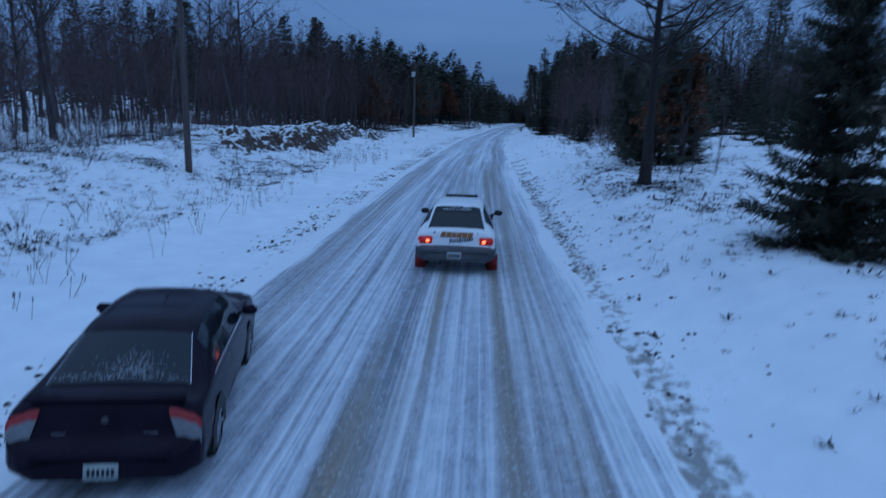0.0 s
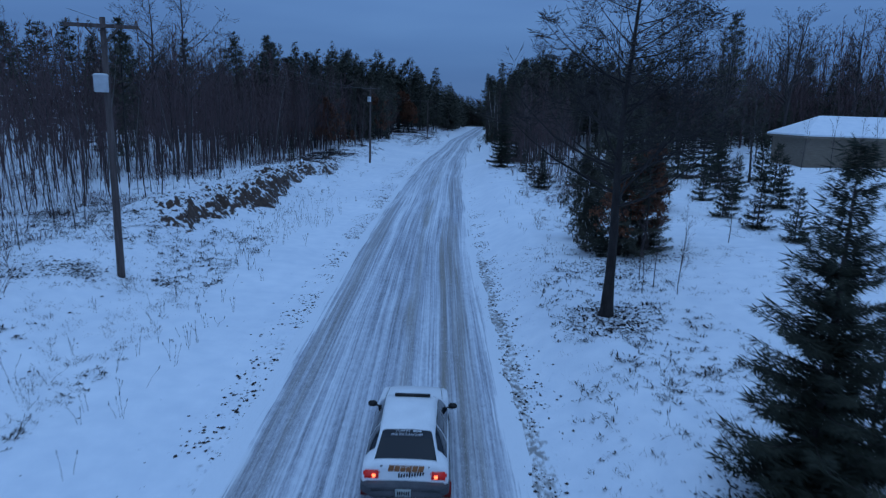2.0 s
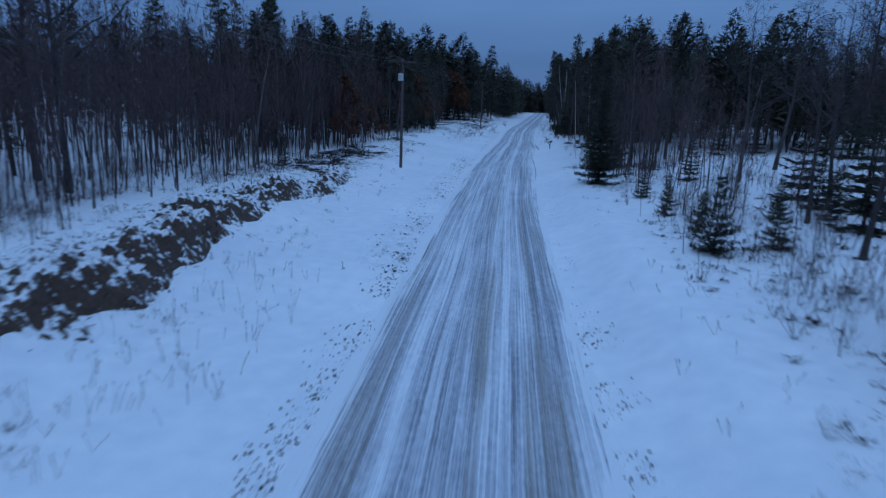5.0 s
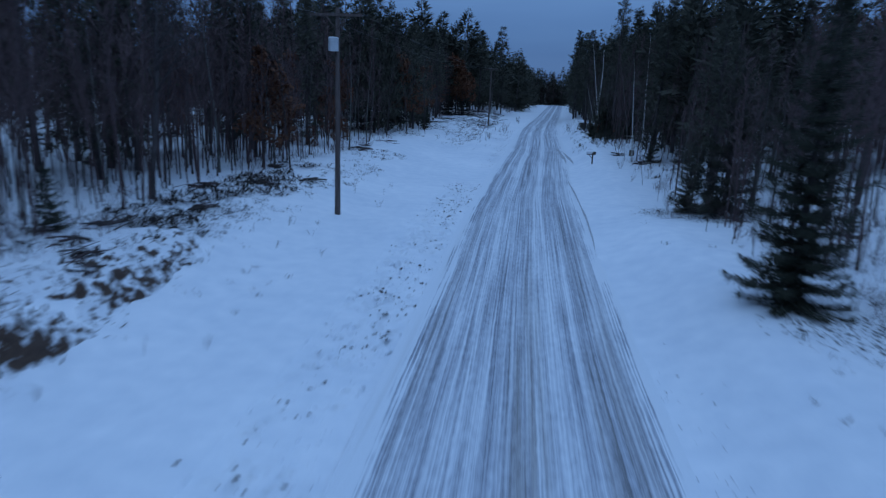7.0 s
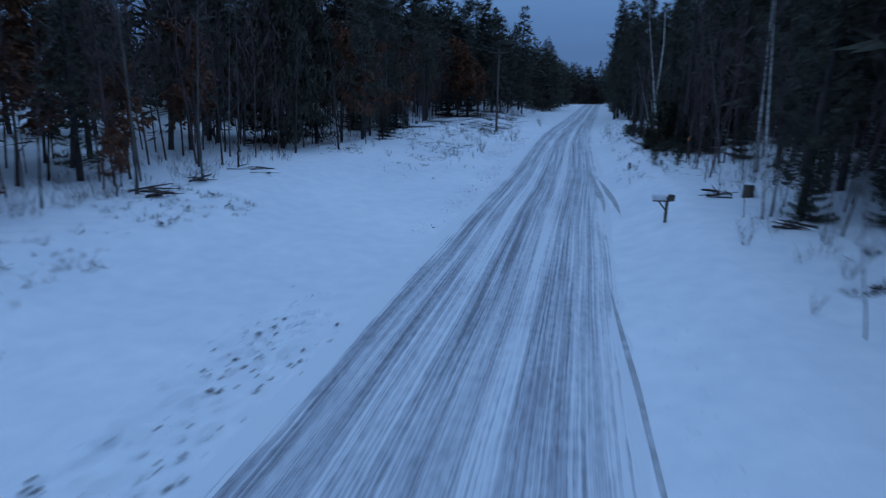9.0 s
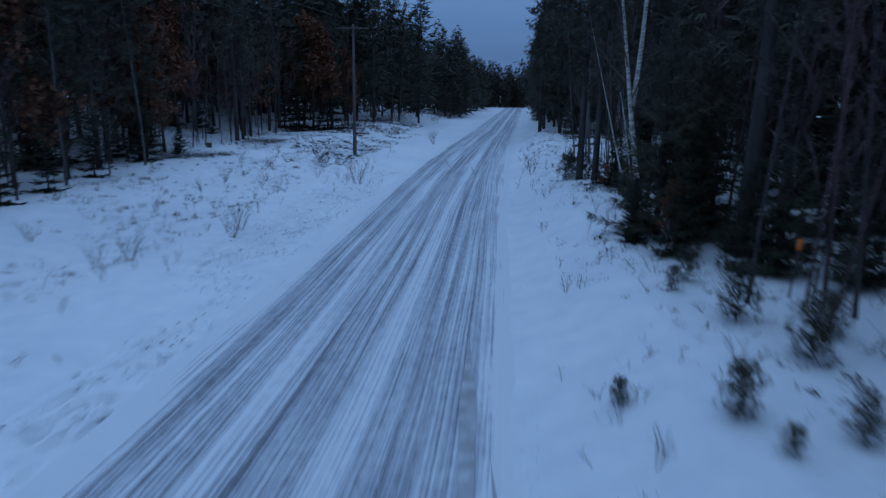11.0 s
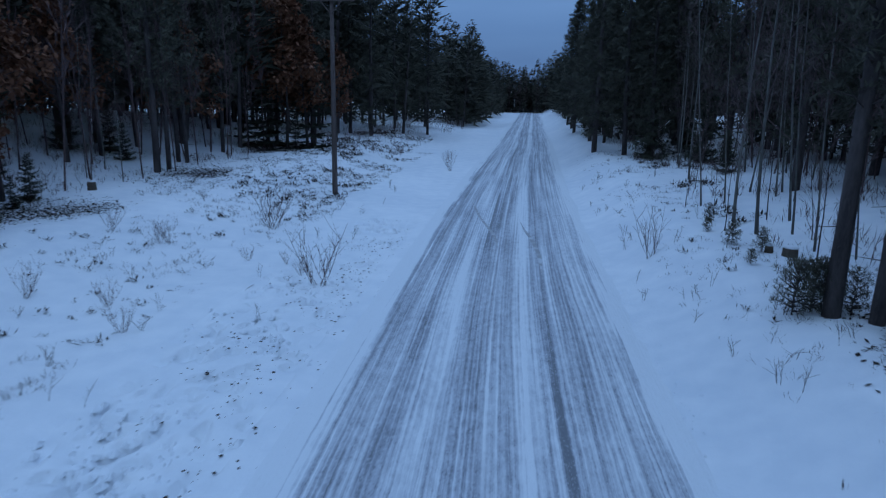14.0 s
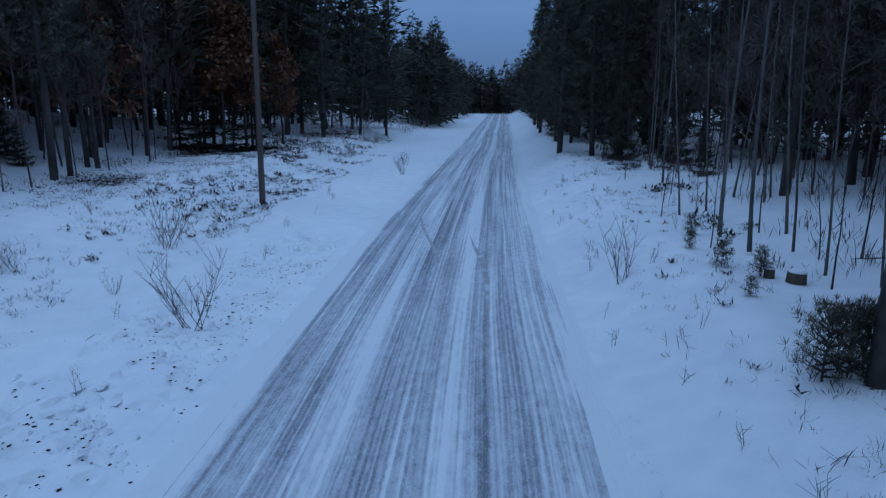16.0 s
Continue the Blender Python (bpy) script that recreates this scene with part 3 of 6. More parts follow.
def spruce(seed, height, radius, low=0.06, whorl=0.3, per=9, twig=0.34, fan=3, droop=0.25, gap=0.0, power=0.85, slim=1.0, step=0.16, brush=False, uneven=0.0):
    """Trunk and boughs of a spruce or fir, the boughs set with sprays of needles."""
    random.seed(seed)
    rs = np.random.RandomState(seed)
    wood, green = Build(), Build()
    wood.tube([(0, 0, -0.2), (0.02, 0, height * 0.5), (0, 0.02, height)], [height * 0.016, height * 0.010, 0.008], 7)
    z = height * low
    P, D, LN, WD = [], [], [], []
    while z < height * 0.985:
        f = 1 - z / height
        n = max(4, int(per * (0.55 + 0.45 * f)))
        off = rnd(0, 6.28)
        ring = 1 + uneven * rnd(-1, 0.35)
        for i in range(n):
            if random.random() < gap:
                continue
            az = off + 6.283 * i / n + rnd(-0.25, 0.25)
            ln = radius * f ** power * rnd(0.72, 1.12) * ring + 0.08
            out = np.array([math.cos(az), math.sin(az), 0.0])
            side = np.array([-out[1], out[0], 0.0])
            k = max(3, int(ln / step))
            t = (np.arange(k) + 0.6) / k
            rise = 0.35 * (1 - f) - droop * f
            zz = z + rnd(-0.08, 0.08) + ln * (rise * t + 0.18 * t ** 3)
            axis = out[None] * (t * ln)[:, None]
            axis[:, 2] = zz
            wood.tube([(0, 0, zz[0]), axis[k // 2], axis[-1]], [0.006 + 0.008 * f, 0.008 * f + 0.004, 0.003], 3, cap=False)
            for sgn in (-1, 1):
                for m in range(fan):
                    ang = radians(38 + 16 * m) + rs.uniform(-0.2, 0.2, k)
                    d = out[None] * np.cos(ang)[:, None] + sgn * side[None] * np.sin(ang)[:, None]
                    d[:, 2] += rs.uniform(-0.45, 0.2, k)
                    d /= np.linalg.norm(d, axis=1)[:, None]
                    P.append(axis + rs.normal(0, 0.02, (k, 3)))
                    D.append(d)
                    LN.append(twig * (0.55 + 0.6 * f) * (1.1 - 0.45 * t) * rs.uniform(0.6, 1.15, k))
                    WD.append(LN[-1] * rs.uniform(0.20, 0.36, k) * slim)
            P.append(axis[-1:])
            D.append((out + np.array([0, 0, 0.15]))[None])
            LN.append(np.array([twig * 0.9]))
            WD.append(np.array([twig * 0.2]))
        z += whorl * (0.5 + 0.7 * f) * rnd(0.8, 1.2)
    P, D, LN, WD = (np.concatenate(a) for a in (P, D, LN, WD))
    lay = green.fans if brush else green.blades
    lay(P, D, frames_of(D), LN, WD)
    roll = np.cross(D, frames_of(D))
    pick = rs.rand(len(P)) < 0.5
    lay(P[pick], D[pick], roll[pick], LN[pick], WD[pick] * 0.9)
    return wood, green


def pine(seed, height, radius, first=0.35, whorl=0.75, per=5, tufts=9, blades_per=7, needle=0.30, girth=0.0, bare_stubs=True, slim=0.24, fan=False):
    """Tall pine with a bare lower stem, level limbs and open tufts of long needles."""
    random.seed(seed)
    rs = np.random.RandomState(seed)
    wood, green = Build(), Build()
    g = girth or height * 0.011
    wood.tube([(0, 0, -0.3), (0.03, 0.02, height * 0.3), (-0.04, 0.03, height * 0.65), (0, 0, height)], [g * 1.15, g * 0.9, g * 0.55, 0.015], 8)
    if bare_stubs:
        for i in range(9):
            az, zz = rnd(0, 6.28), height * rnd(0.1, first)
            ln = rnd(0.3, 1.1)
            wood.tube([(0, 0, zz), (math.cos(az) * ln, math.sin(az) * ln, zz + rnd(-0.2, 0.1))], [0.018, 0.006], 3, cap=False)
    P, D, LN = [], [], []
    z = height * first
    while z < height * 0.99:
        f = (height - z) / (height * (1 - first))
        shape = min(1.0, 2.2 * (1 - f) + 0.45) if f > 0.6 else 1.0
        off = rnd(0, 6.28)
        for i in range(per):
            az = off + 6.283 * i / per + rnd(-0.35, 0.35)
            ln = (radius * f ** 0.75 * shape) * rnd(0.55, 1.2) + 0.25
            out = Vector((math.cos(az), math.sin(az), rnd(0.0, 0.3) + 0.5 * (1 - f)))
            pth = branch_path((0, 0, z + rnd(-0.15, 0.15)), out, ln, 4, 0.10, 0.35)
            wood.tube(pth[::2], [0.012 + 0.022 * f, 0.011, 0.004], 3, cap=False)
            A = np.array([tuple(p) for p in pth])
            k = max(3, int(tufts * ln / radius + 2))
            t = 0.30 + 0.70 * rs.rand(k) ** 0.7
            c = np.stack([np.interp(t, np.linspace(0, 1, 5), A[:, a]) for a in range(3)], 1)
            c += rs.normal(0, 1, (k, 3)) * np.array([0.22, 0.22, 0.13]) * (0.35 + 0.35 * ln)
            main = np.array(tuple(Vector(out).normalized()))
            for _ in range(blades_per):
                d = main[None] * 0.5 + rs.normal(0, 0.75, (k, 3)) + np.array([0, 0, 0.25])
                d /= np.linalg.norm(d, axis=1)[:, None]
                P.append(c)
                D.append(d)
                LN.append(needle * rs.uniform(0.6, 1.25, k))
        z += whorl * rnd(0.7, 1.25) * (0.55 + 0.45 * f)
    P, D, LN = (np.concatenate(a) for a in (P, D, LN))
    if fan:
        green.fans(P, D, frames_of(D), LN, LN * slim)
    else:
        green.blades(P, D, frames_of(D), LN, LN * slim)
    return wood, green


def leaf_bits(pts, seed, share, size):
    """Small curled leaves hung about given points."""
    rs = np.random.RandomState(seed)
    p = np.array([tuple(q) for q in pts])
    p = p[rs.rand(len(p)) < share]
    p = np.repeat(p, 4, 0) + rs.normal(0, 0.12, (len(p) * 4, 3))
    d = rs.normal(0, 1, p.shape)
    d[:, 2] -= 0.6
    d /= np.linalg.norm(d, axis=1)[:, None]
    b = Build()
    ln = size * rs.uniform(0.6, 1.3, len(p))
    b.blades(p, d, frames_of(d), ln, ln * 0.7)
    return b


class Kind:
    """A kind of tree: meshes made once, planted many times."""

    def __init__(self, name, parts, label, category, group):
        self.name, self.label, self.category, self.group = name, label, category, group
        self.parts = [(n, b.mesh(n, m, True) if isinstance(b, Build) else b) for n, b, m in parts]

    def plant(self, x, y, size=1.0, turn=None, lean=(0, 0), label="", sink=0.0):
        m = pose(x, y, at_land(x, y) - sink, lean[0], lean[1], rnd(0, 360) if turn is None else turn)
        ob = thing(self.name, m @ Matrix.Diagonal((size, size, size, 1)), label or self.label, self.category, self.group)
        for n, me in self.parts:
            part(n, me, None, ob)
        return ob


ASPEN, OAKS, SPRUCE, FIRLET, PINES, TALL, BROWN, SAPLING, SHRUB, YOUNG = ([] for _ in range(10))
for s in range(6):
    w_, f_ = bare_tree(40 + s, 12.0, 0.045 + 0.007 * s, first=0.17, spread_angle=36, lift=0.55, limbs=10, reach=0.2, twigs=3, wob=0.04, twig_width=0.03)
    ASPEN.append(Kind("aspen", (("trunk", w_, PALE_BARK if s > 3 else BARK), ("crown", f_, TWIG)), "slender leafless aspen with thin upright twigs", "tree", "leafless trees of the wood"))
for s in range(3):
    w_, f_ = bare_tree(60 + s, 14.5, 0.19, first=0.36, spread_angle=56, lift=0.55, limbs=18, reach=0.36, twigs=7, wob=0.07, limb=0.66, twig_width=0.034, bent=True)
    OAKS.append(Kind("oak", (("trunk", w_, BARK), ("crown", f_, BARK)), "leafless oak with a wide crown of crooked limbs", "tree", "leafless trees of the wood"))
for s in range(3):
    pts = []
    w_, f_ = bare_tree(80 + s, 8.5, 0.11, first=0.18, spread_angle=55, lift=0.4, limbs=15, reach=0.34, twigs=6, wob=0.06, pts_out=pts)
    BROWN.append(Kind("oak", (("trunk", w_, BARK), ("branchwork", f_, TWIG), ("crown", leaf_bits(pts, 5 + s, 1.0, 0.29), OAK_LEAF)), "young oak that still holds its dead brown leaves", "tree", "brown-leaved oaks"))
for s in range(3):
    w_, g_ = spruce(100 + s, 6.8, 1.85, low=0.02, whorl=0.31, per=10, twig=0.38, fan=4, droop=0.10, slim=0.95, step=0.12, brush=True, uneven=0.30, power=0.8, gap=0.12)
    SPRUCE.append(Kind("spruce", (("trunk", w_, BARK), ("crown", g_, NEEDLE)), "dark green spruce with dense drooping boughs in snow", "tree", "spruces"))
MIDSPRUCE = []
for s in range(3):
    w_, g_ = spruce(105 + s, 6.8, 1.7, low=0.04, whorl=0.62, per=8, twig=0.66, fan=1, droop=0.25)
    MIDSPRUCE.append(Kind("spruce", (("trunk", w_, BARK), ("crown", g_, NEEDLE)), "dark green spruce at the edge of the wood", "tree", "spruces"))
for s in range(3):
    w_, g_ = spruce(110 + s, 3.0, 0.95, low=0.05, whorl=0.30, per=8, twig=0.30, fan=2, droop=0.04, gap=0.08, slim=1.5, step=0.15, brush=True, uneven=0.25)
    FIRLET.append(Kind("fir", (("trunk", w_, BARK), ("crown", g_, NEEDLE)), "small open fir tree standing in the snow", "tree", "small firs"))
for s in range(4):
    w_, g_ = pine(120 + s, 15.0, 3.0, first=0.05 + 0.03 * s, whorl=0.95, per=5, tufts=9, blades_per=3, needle=0.50, slim=0.46, fan=True)
    PINES.append(Kind("pine", (("trunk", w_, BARK), ("crown", g_, PINE_NEEDLE)), "tall dark pine with boughs to low down", "tree", "pines"))
FINE = []
for s in range(2):
    w_, g_ = pine(126 + s, 15.0, 2.9, first=0.07 + 0.04 * s, whorl=0.85, per=5, tufts=8, blades_per=3, needle=0.55, slim=0.30, fan=True)
    FINE.append(Kind("pine", (("trunk", w_, BARK), ("crown", g_, PINE_NEEDLE)), "tall dark pine at the edge of the wood", "tree", "pines"))
for s in range(3):
    w_, g_ = pine(130 + s, 17.0, 3.0, first=0.30, whorl=0.9, per=5, tufts=10, blades_per=4, needle=0.42, girth=0.19, slim=0.34, fan=True)
    TALL.append(Kind("pine", (("trunk", w_, BARK), ("crown", g_, PINE_NEEDLE)), "tall pine with a bare dark trunk and high crown", "tree", "pines"))
STEMS = []
for s in range(5):
    w_, f_ = bare_tree(160 + s, 13.0, 0.038 + 0.005 * s, first=0.22, spread_angle=42, lift=0.5, limbs=17, reach=0.17, twigs=4, wob=0.034, twig_width=0.02)
    STEMS.append(Kind("aspen", (("trunk", w_, PALE_BARK), ("crown", f_, TWIG)), "straight young aspen with pale bark and no leaves", "tree", "leafless trees of the wood"))
w_, g_ = spruce(170, 8.0, 2.5, low=0.05, whorl=0.42, per=7, twig=0.52, fan=3, droop=0.06, gap=0.22, power=0.55, slim=0.8, step=0.15, brush=True, uneven=0.35)
LOOSE = Kind("pine", (("trunk", w_, BARK), ("crown", g_, PINE_NEEDLE)), "loose dark pine with wide uneven boughs", "tree", "pines")
w_, g_ = pine(136, 8.8, 3.1, first=0.03, whorl=0.40, per=6, tufts=13, blades_per=6, needle=0.44, girth=0.12, slim=0.21)
BUSHY = Kind("pine", (("trunk", w_, BARK), ("crown", g_, PINE_NEEDLE)), "bushy dark pine with boughs down to the snow", "tree", "pines")
for s in range(4):
    w_, f_ = bare_tree(140 + s, 4.8, 0.028, first=0.22, spread_angle=34, lift=0.5, limbs=9, reach=0.24, depth=2, wob=0.07)
    SAPLING.append(Kind("sapling", (("trunk", w_, BARK), ("crown", f_, TWIG)), "thin bare sapling standing in the snow", "sapling", "saplings"))
for s in range(4):
    stems = Build()
    random.seed(300 + s)
    for i in range(9):
        az, ln = rnd(0, 6.28), rnd(0.7, 1.35)
        pth = branch_path((rnd(-0.1, 0.1), rnd(-0.1, 0.1), -0.05), (math.cos(az) * 0.6, math.sin(az) * 0.6, 1), ln, 4, 0.14, 0.3)
        stems.tube(pth, [0.0075, 0.006, 0.005, 0.004, 0.0025], 3, cap=False)
        for j in (1, 2, 3):
            for _ in range(2):
                tw = branch_path(pth[j], (rnd(-1, 1), rnd(-1, 1), 1.1), ln * rnd(0.2, 0.42), 2, 0.15, 0.2)
                stems.tube(tw, [0.004, 0.003, 0.0018], 3, cap=False)
    SHRUB.append(Kind("shrub", (("branchwork", stems, TWIG),), "leafless shrub of thin upright stems in snow", "shrub", "bare shrubs"))
for s in range(3):
    w_, g_ = pine(150 + s, 1.3, 0.5, first=0.15, whorl=0.22, per=5, tufts=5, blades_per=15, needle=0.17, girth=0.018, bare_stubs=False, slim=0.085)
    YOUNG.append(Kind("young_pine", (("trunk", w_, BARK), ("crown", g_, PINE_NEEDLE)), "knee-high young pine poking out of the snow", "sapling", "young pines"))


def scatter(n, seed, u0, u1, y0, y1, apart):
    """Up to n places in a stretch of verge or wood, kept apart from one another."""
    random.seed(seed)
    out = []
    for _ in range(n * 12):
        if len(out) >= n:
            break
        u, y = rnd(u0, u1), rnd(y0, y1)
        if all((u - a) ** 2 + (y - b) ** 2 > apart * apart for a, b in out):
            out.append((u, y))
    return out


def wood_of(kinds, places, lo, hi, tilt=4.5):
    for u, y in places:
        x = float(road_x(y)) + u
        random.choice(kinds).plant(x, y, rnd(lo, hi), lean=(rnd(-tilt, tilt), rnd(-tilt, tilt)))


# the wood beyond the soil bank, and the trees further along it
wood_of(ASPEN, scatter(58, 1, -27, -17, 22, 80, 1.0), 0.55, 0.9)
wood_of(ASPEN, scatter(36, 2, -30, -20.5, 80, 118, 1.0), 0.7, 1.05)
wood_of(SAPLING, scatter(90, 3, -25, -16.0, 20, 84, 0.5), 0.5, 1.1)
wood_of(SAPLING, scatter(24, 4, -26, -18, 82, 125, 0.8), 0.6, 1.2)
wood_of(PINES, scatter(9, 5, -46, -29, 66, 112, 4.6), 0.75, 1.1)
wood_of(ASPEN, scatter(34, 6, -27, -17.5, 96, 160, 1.2), 0.85, 1.25)
wood_of(PINES, scatter(8, 7, -32, -23.5, 98, 165, 4.0), 0.85, 1.25)
wood_of(TALL, scatter(15, 8, -34, -22, 162, 244, 3.4), 0.7, 1.1, 2)
wood_of(BROWN, scatter(9, 9, -30, -19, 108, 165, 3), 0.6, 1.1)
wood_of(MIDSPRUCE, scatter(3, 10, -30, -22, 150, 180, 5), 0.8, 1.2)
# the other side
wood_of(SAPLING, scatter(70, 11, 8.5, 24, 46, 100, 0.7), 0.4, 0.95)
wood_of(ASPEN, scatter(16, 24, 10, 20, 56, 106, 1.6), 0.5, 0.9)
wood_of(MIDSPRUCE, scatter(4, 25, 24, 36, 96, 110, 3.0), 0.6, 1.1)
wood_of(FIRLET, scatter(16, 26, 10, 24, 44, 72, 2.4), 0.7, 1.4)
wood_of(TALL, scatter(9, 14, 16, 34, 104, 120, 2.6), 0.55, 0.8, 2)
wood_of(TALL, scatter(5, 30, 11.5, 19, 93, 116, 2.6), 0.5, 0.75, 2)
wood_of(ASPEN, scatter(18, 65, 10.5, 17, 88, 122, 1.2), 0.6, 0.95)
wood_of(SAPLING, scatter(34, 32, 8.8, 15, 88, 118, 0.7), 0.5, 1.0)
wood_of(FIRLET, scatter(5, 33, 10.0, 15, 90, 116, 1.6), 0.5, 0.9)
wood_of(PINES, scatter(18, 15, 11, 22, 124, 165, 2.3), 0.75, 1.1)
wood_of(ASPEN, scatter(16, 22, 8.5, 16, 126, 152, 1.5), 0.6, 0.9)
wood_of(SAPLING, scatter(30, 16, 8.5, 16, 124, 156, 0.8), 0.6, 1.2)
wood_of(TALL, scatter(4, 17, 12, 20, 152, 170, 3.2), 0.7, 1.0, 1)
wood_of(PINES, scatter(18, 27, 12, 30, 156, 180, 2.4), 0.7, 1.0)
wood_of(FIRLET, scatter(10, 28, 9, 18, 154, 171, 2.0), 0.7, 1.5)
wood_of(STEMS, scatter(18, 18, 9.2, 18, 183, 212, 1.6), 0.75, 1.05, 5)
wood_of(SAPLING, scatter(28, 19, 7.5, 17, 176, 206, 0.8), 0.5, 1.1)
wood_of(PINES, scatter(20, 20, 13, 24, 184, 245, 2.5), 0.95, 1.35)
wood_of(PINES, scatter(18, 21, 8.5, 16, 208, 262, 2.8), 0.85, 1.3)
wood_of(FIRLET, scatter(9, 29, 9.5, 15, 190, 230, 3), 0.8, 1.8)
for x, y, s, k in ((16.0, 181.8, 1.1, 4), (17.1, 181.5, 1.0, 1), (16.3, 184.6, 1.05, 4), (16.7, 179.2, 0.95, 1), (17.9, 183.4, 1.1, 2), (15.9, 187.2, 1.0, 0), (15.94, 183.7, 0.8, 3), (17.25, 188.1, 0.9, 1), (17.24, 177.9, 0.85, 0), (20.5, 189.7, 1.0, 2)):
    STEMS[k].plant(x, y, s, turn=0, lean=(rnd(-2, 2), rnd(-5, -1)))
for x, y, s in ((13.1, 173.1, 0.9), (13.5, 173.1, 0.8), (13.95, 173.4, 0.8), (14.3, 172.9, 0.7)):
    YOUNG[int(y * 10) % 3].plant(x, y, s, label="low bushy young pine in the snow")
wood_of(FIRLET, scatter(12, 23, 11, 19, 124, 178, 2.5), 0.5, 1.3)
# tall crowns that stand out against the sky
for x, y, s in ((-29.5, 46.5, 1.05), (-27.5, 70.0, 1.25), (-22.8, 66.0, 1.2), (-40, 60, 1.1), (30.5, 82.0, 1.2), (33.5, 77.5, 1.05), (47, 90, 1.25), (57, 86, 1.3), (52, 99, 1.3), (66, 92, 1.3), (37, 100, 1.3), (44, 84, 1.15), (62, 98, 1.35), (80, 95, 1.3), (20, 84, 0.9), (15.5, 58, 0.75), (22, 74, 0.85), (26, 92, 1.0), (41, 96, 1.2), (72, 84, 1.2), (17, 66, 0.7), (29, 60, 0.6), (60, 76, 1.1)):
    OAKS[int(x * 3 + y) % 3].plant(x, y, s)
PINES[1].plant(38.0, 87.0, 1.2)
OAKS[0].plant(-21.5, 34.0, 0.85)
OAKS[1].plant(-25.5, 37.5, 0.8)
for x, y, s in ((-20.5, 118.5, 1.0), (-20.0, 132.0, 1.0), (-23.0, 124.0, 1.1), (-25.0, 108.0, 1.1), (-24.5, 139.0, 1.0), (-28.0, 116.0, 1.2), (-22.0, 147.0, 1.0)):
    PINES[int(y) % 4].plant(x, y, s)
MIDSPRUCE[1].plant(15.4, 158.4, 0.6)
MIDSPRUCE[2].plant(16.6, 156.4, 0.8)
BROWN[1].plant(13.8, 157.4, 0.24, label="low young oak thick with dead brown leaves")
for x, y, s in ((-12.92, 197.0, 0.95), (-12.8, 198.3, 0.75), (-13.3, 202.1, 0.7), (-16.6, 209.0, 1.0), (-17.8, 188.0, 0.9), (-9.0, 221.0, 0.9), (-20.5, 213.0, 1.0), (-22.5, 204.0, 1.0), (-18.2, 221.0, 1.1), (-25.0, 210.0, 1.1), (-14.6, 226.0, 1.1), (-23.0, 196.0, 1.0)):
    TALL[int(y) % 3].plant(x, y, s)
PINES[2].plant(-26.0, 60.0, 0.85)
for x, y, s, k in ((16.6, 215.9, 1.25, 1), (17.8, 222.0, 1.15, 2), (18.6, 229.0, 1.15, 3), (20.5, 238.0, 1.2, 0), (19.6, 246.0, 1.1, 1), (20.8, 256.0, 1.15, 2), (22.0, 268.0, 1.1, 3), (-5.4, 233.5, 1.3, 0), (-8.6, 238.0, 1.2, 1), (0.2, 247.0, 1.0, 2)):
    PINES[k].plant(x, y, s)
# the edge of the wood at the bend
for x, y, s in ((-12.8, 162.0, 0.9), (-13.8, 166.5, 1.0), (-13.2, 171.5, 0.9), (-14.0, 176.0, 1.0), (-13.4, 180.0, 0.9)):
    FINE[int(y) % 2].plant(x, y, s)
BUSHY.plant(-15.8, 157.5, 1.3, 40, label="tall dark pine at the edge of the wood")
BUSHY.plant(-16.6, 151.5, 1.4, 130, label="tall dark pine at the edge of the wood")
for x, y, s in ((-17.4, 176.6, 1.2), (-11.6, 214.4, 0.8), (-9.4, 215.6, 0.6), (-13.4, 215.0, 0.9), (-12.4, 217.6, 1.3), (-8.4, 217.4, 1.2)):
    MIDSPRUCE[int(y) % 3].plant(x, y, s)
for x, y, s in ((-15.32, 193.7, 0.8), (-12.8, 192.8, 0.6), (-15.9, 196.6, 0.7), (-13.9, 181.8, 0.8)):
    STEMS[int(y * 3) % 5].plant(x, y, s)
BROWN[0].plant(-13.6, 168.0, 1.1)
BROWN[1].plant(-14.4, 160.5, 1.2)
for x, y, s in ((-10.9, 161.0, 0.9), (-11.6, 165.2, 0.8), (-12.1, 169.6, 0.9), (-12.4, 174.2, 1.0), (-11.4, 158.0, 0.8), (-12.0, 177.6, 0.9)):
    ASPEN[int(y * 3) % 6].plant(x, y, s)
for x, y, s in ((-11.2, 163.6, 0.5), (-11.6, 167.4, 0.45), (-12.7, 179.0, 0.6), (-12.6, 173.0, 0.5)):
    MIDSPRUCE[int(y) % 3].plant(x, y, s)
# oaks that keep their brown leaves, in front of the pines by the bend
for x, y, s in ((-20.6, 201.0, 1.3), (-18.0, 196.4, 1.25), (-14.67, 186.1, 1.15), (-13.58, 181.1, 1.1), (-15.8, 184.4, 0.9), (-17.4, 188.6, 1.2), (-10.2, 215.6, 1.4), (-12.0, 218.6, 1.5), (-15.6, 180.0, 1.0), (-8.6, 216.5, 1.3), (-20.0, 192.0, 1.3), (-17.5, 177.0, 1.0), (-7.5, 224.0, 1.1), (-15.4, 205.5, 1.3)):
    BROWN[int(y) % 3].plant(x, y, s)
for x, y, s in ((-17.9, 118.0, 0.35), (-18.6, 121.0, 0.4), (-16.8, 122.5, 0.3), (-15.2, 128.0, 0.35), (-19.5, 124.5, 0.45), (-17.0, 131.0, 0.3)):
    BROWN[int(y) % 3].plant(x, y, s, label="low young oak thick with dead brown leaves")

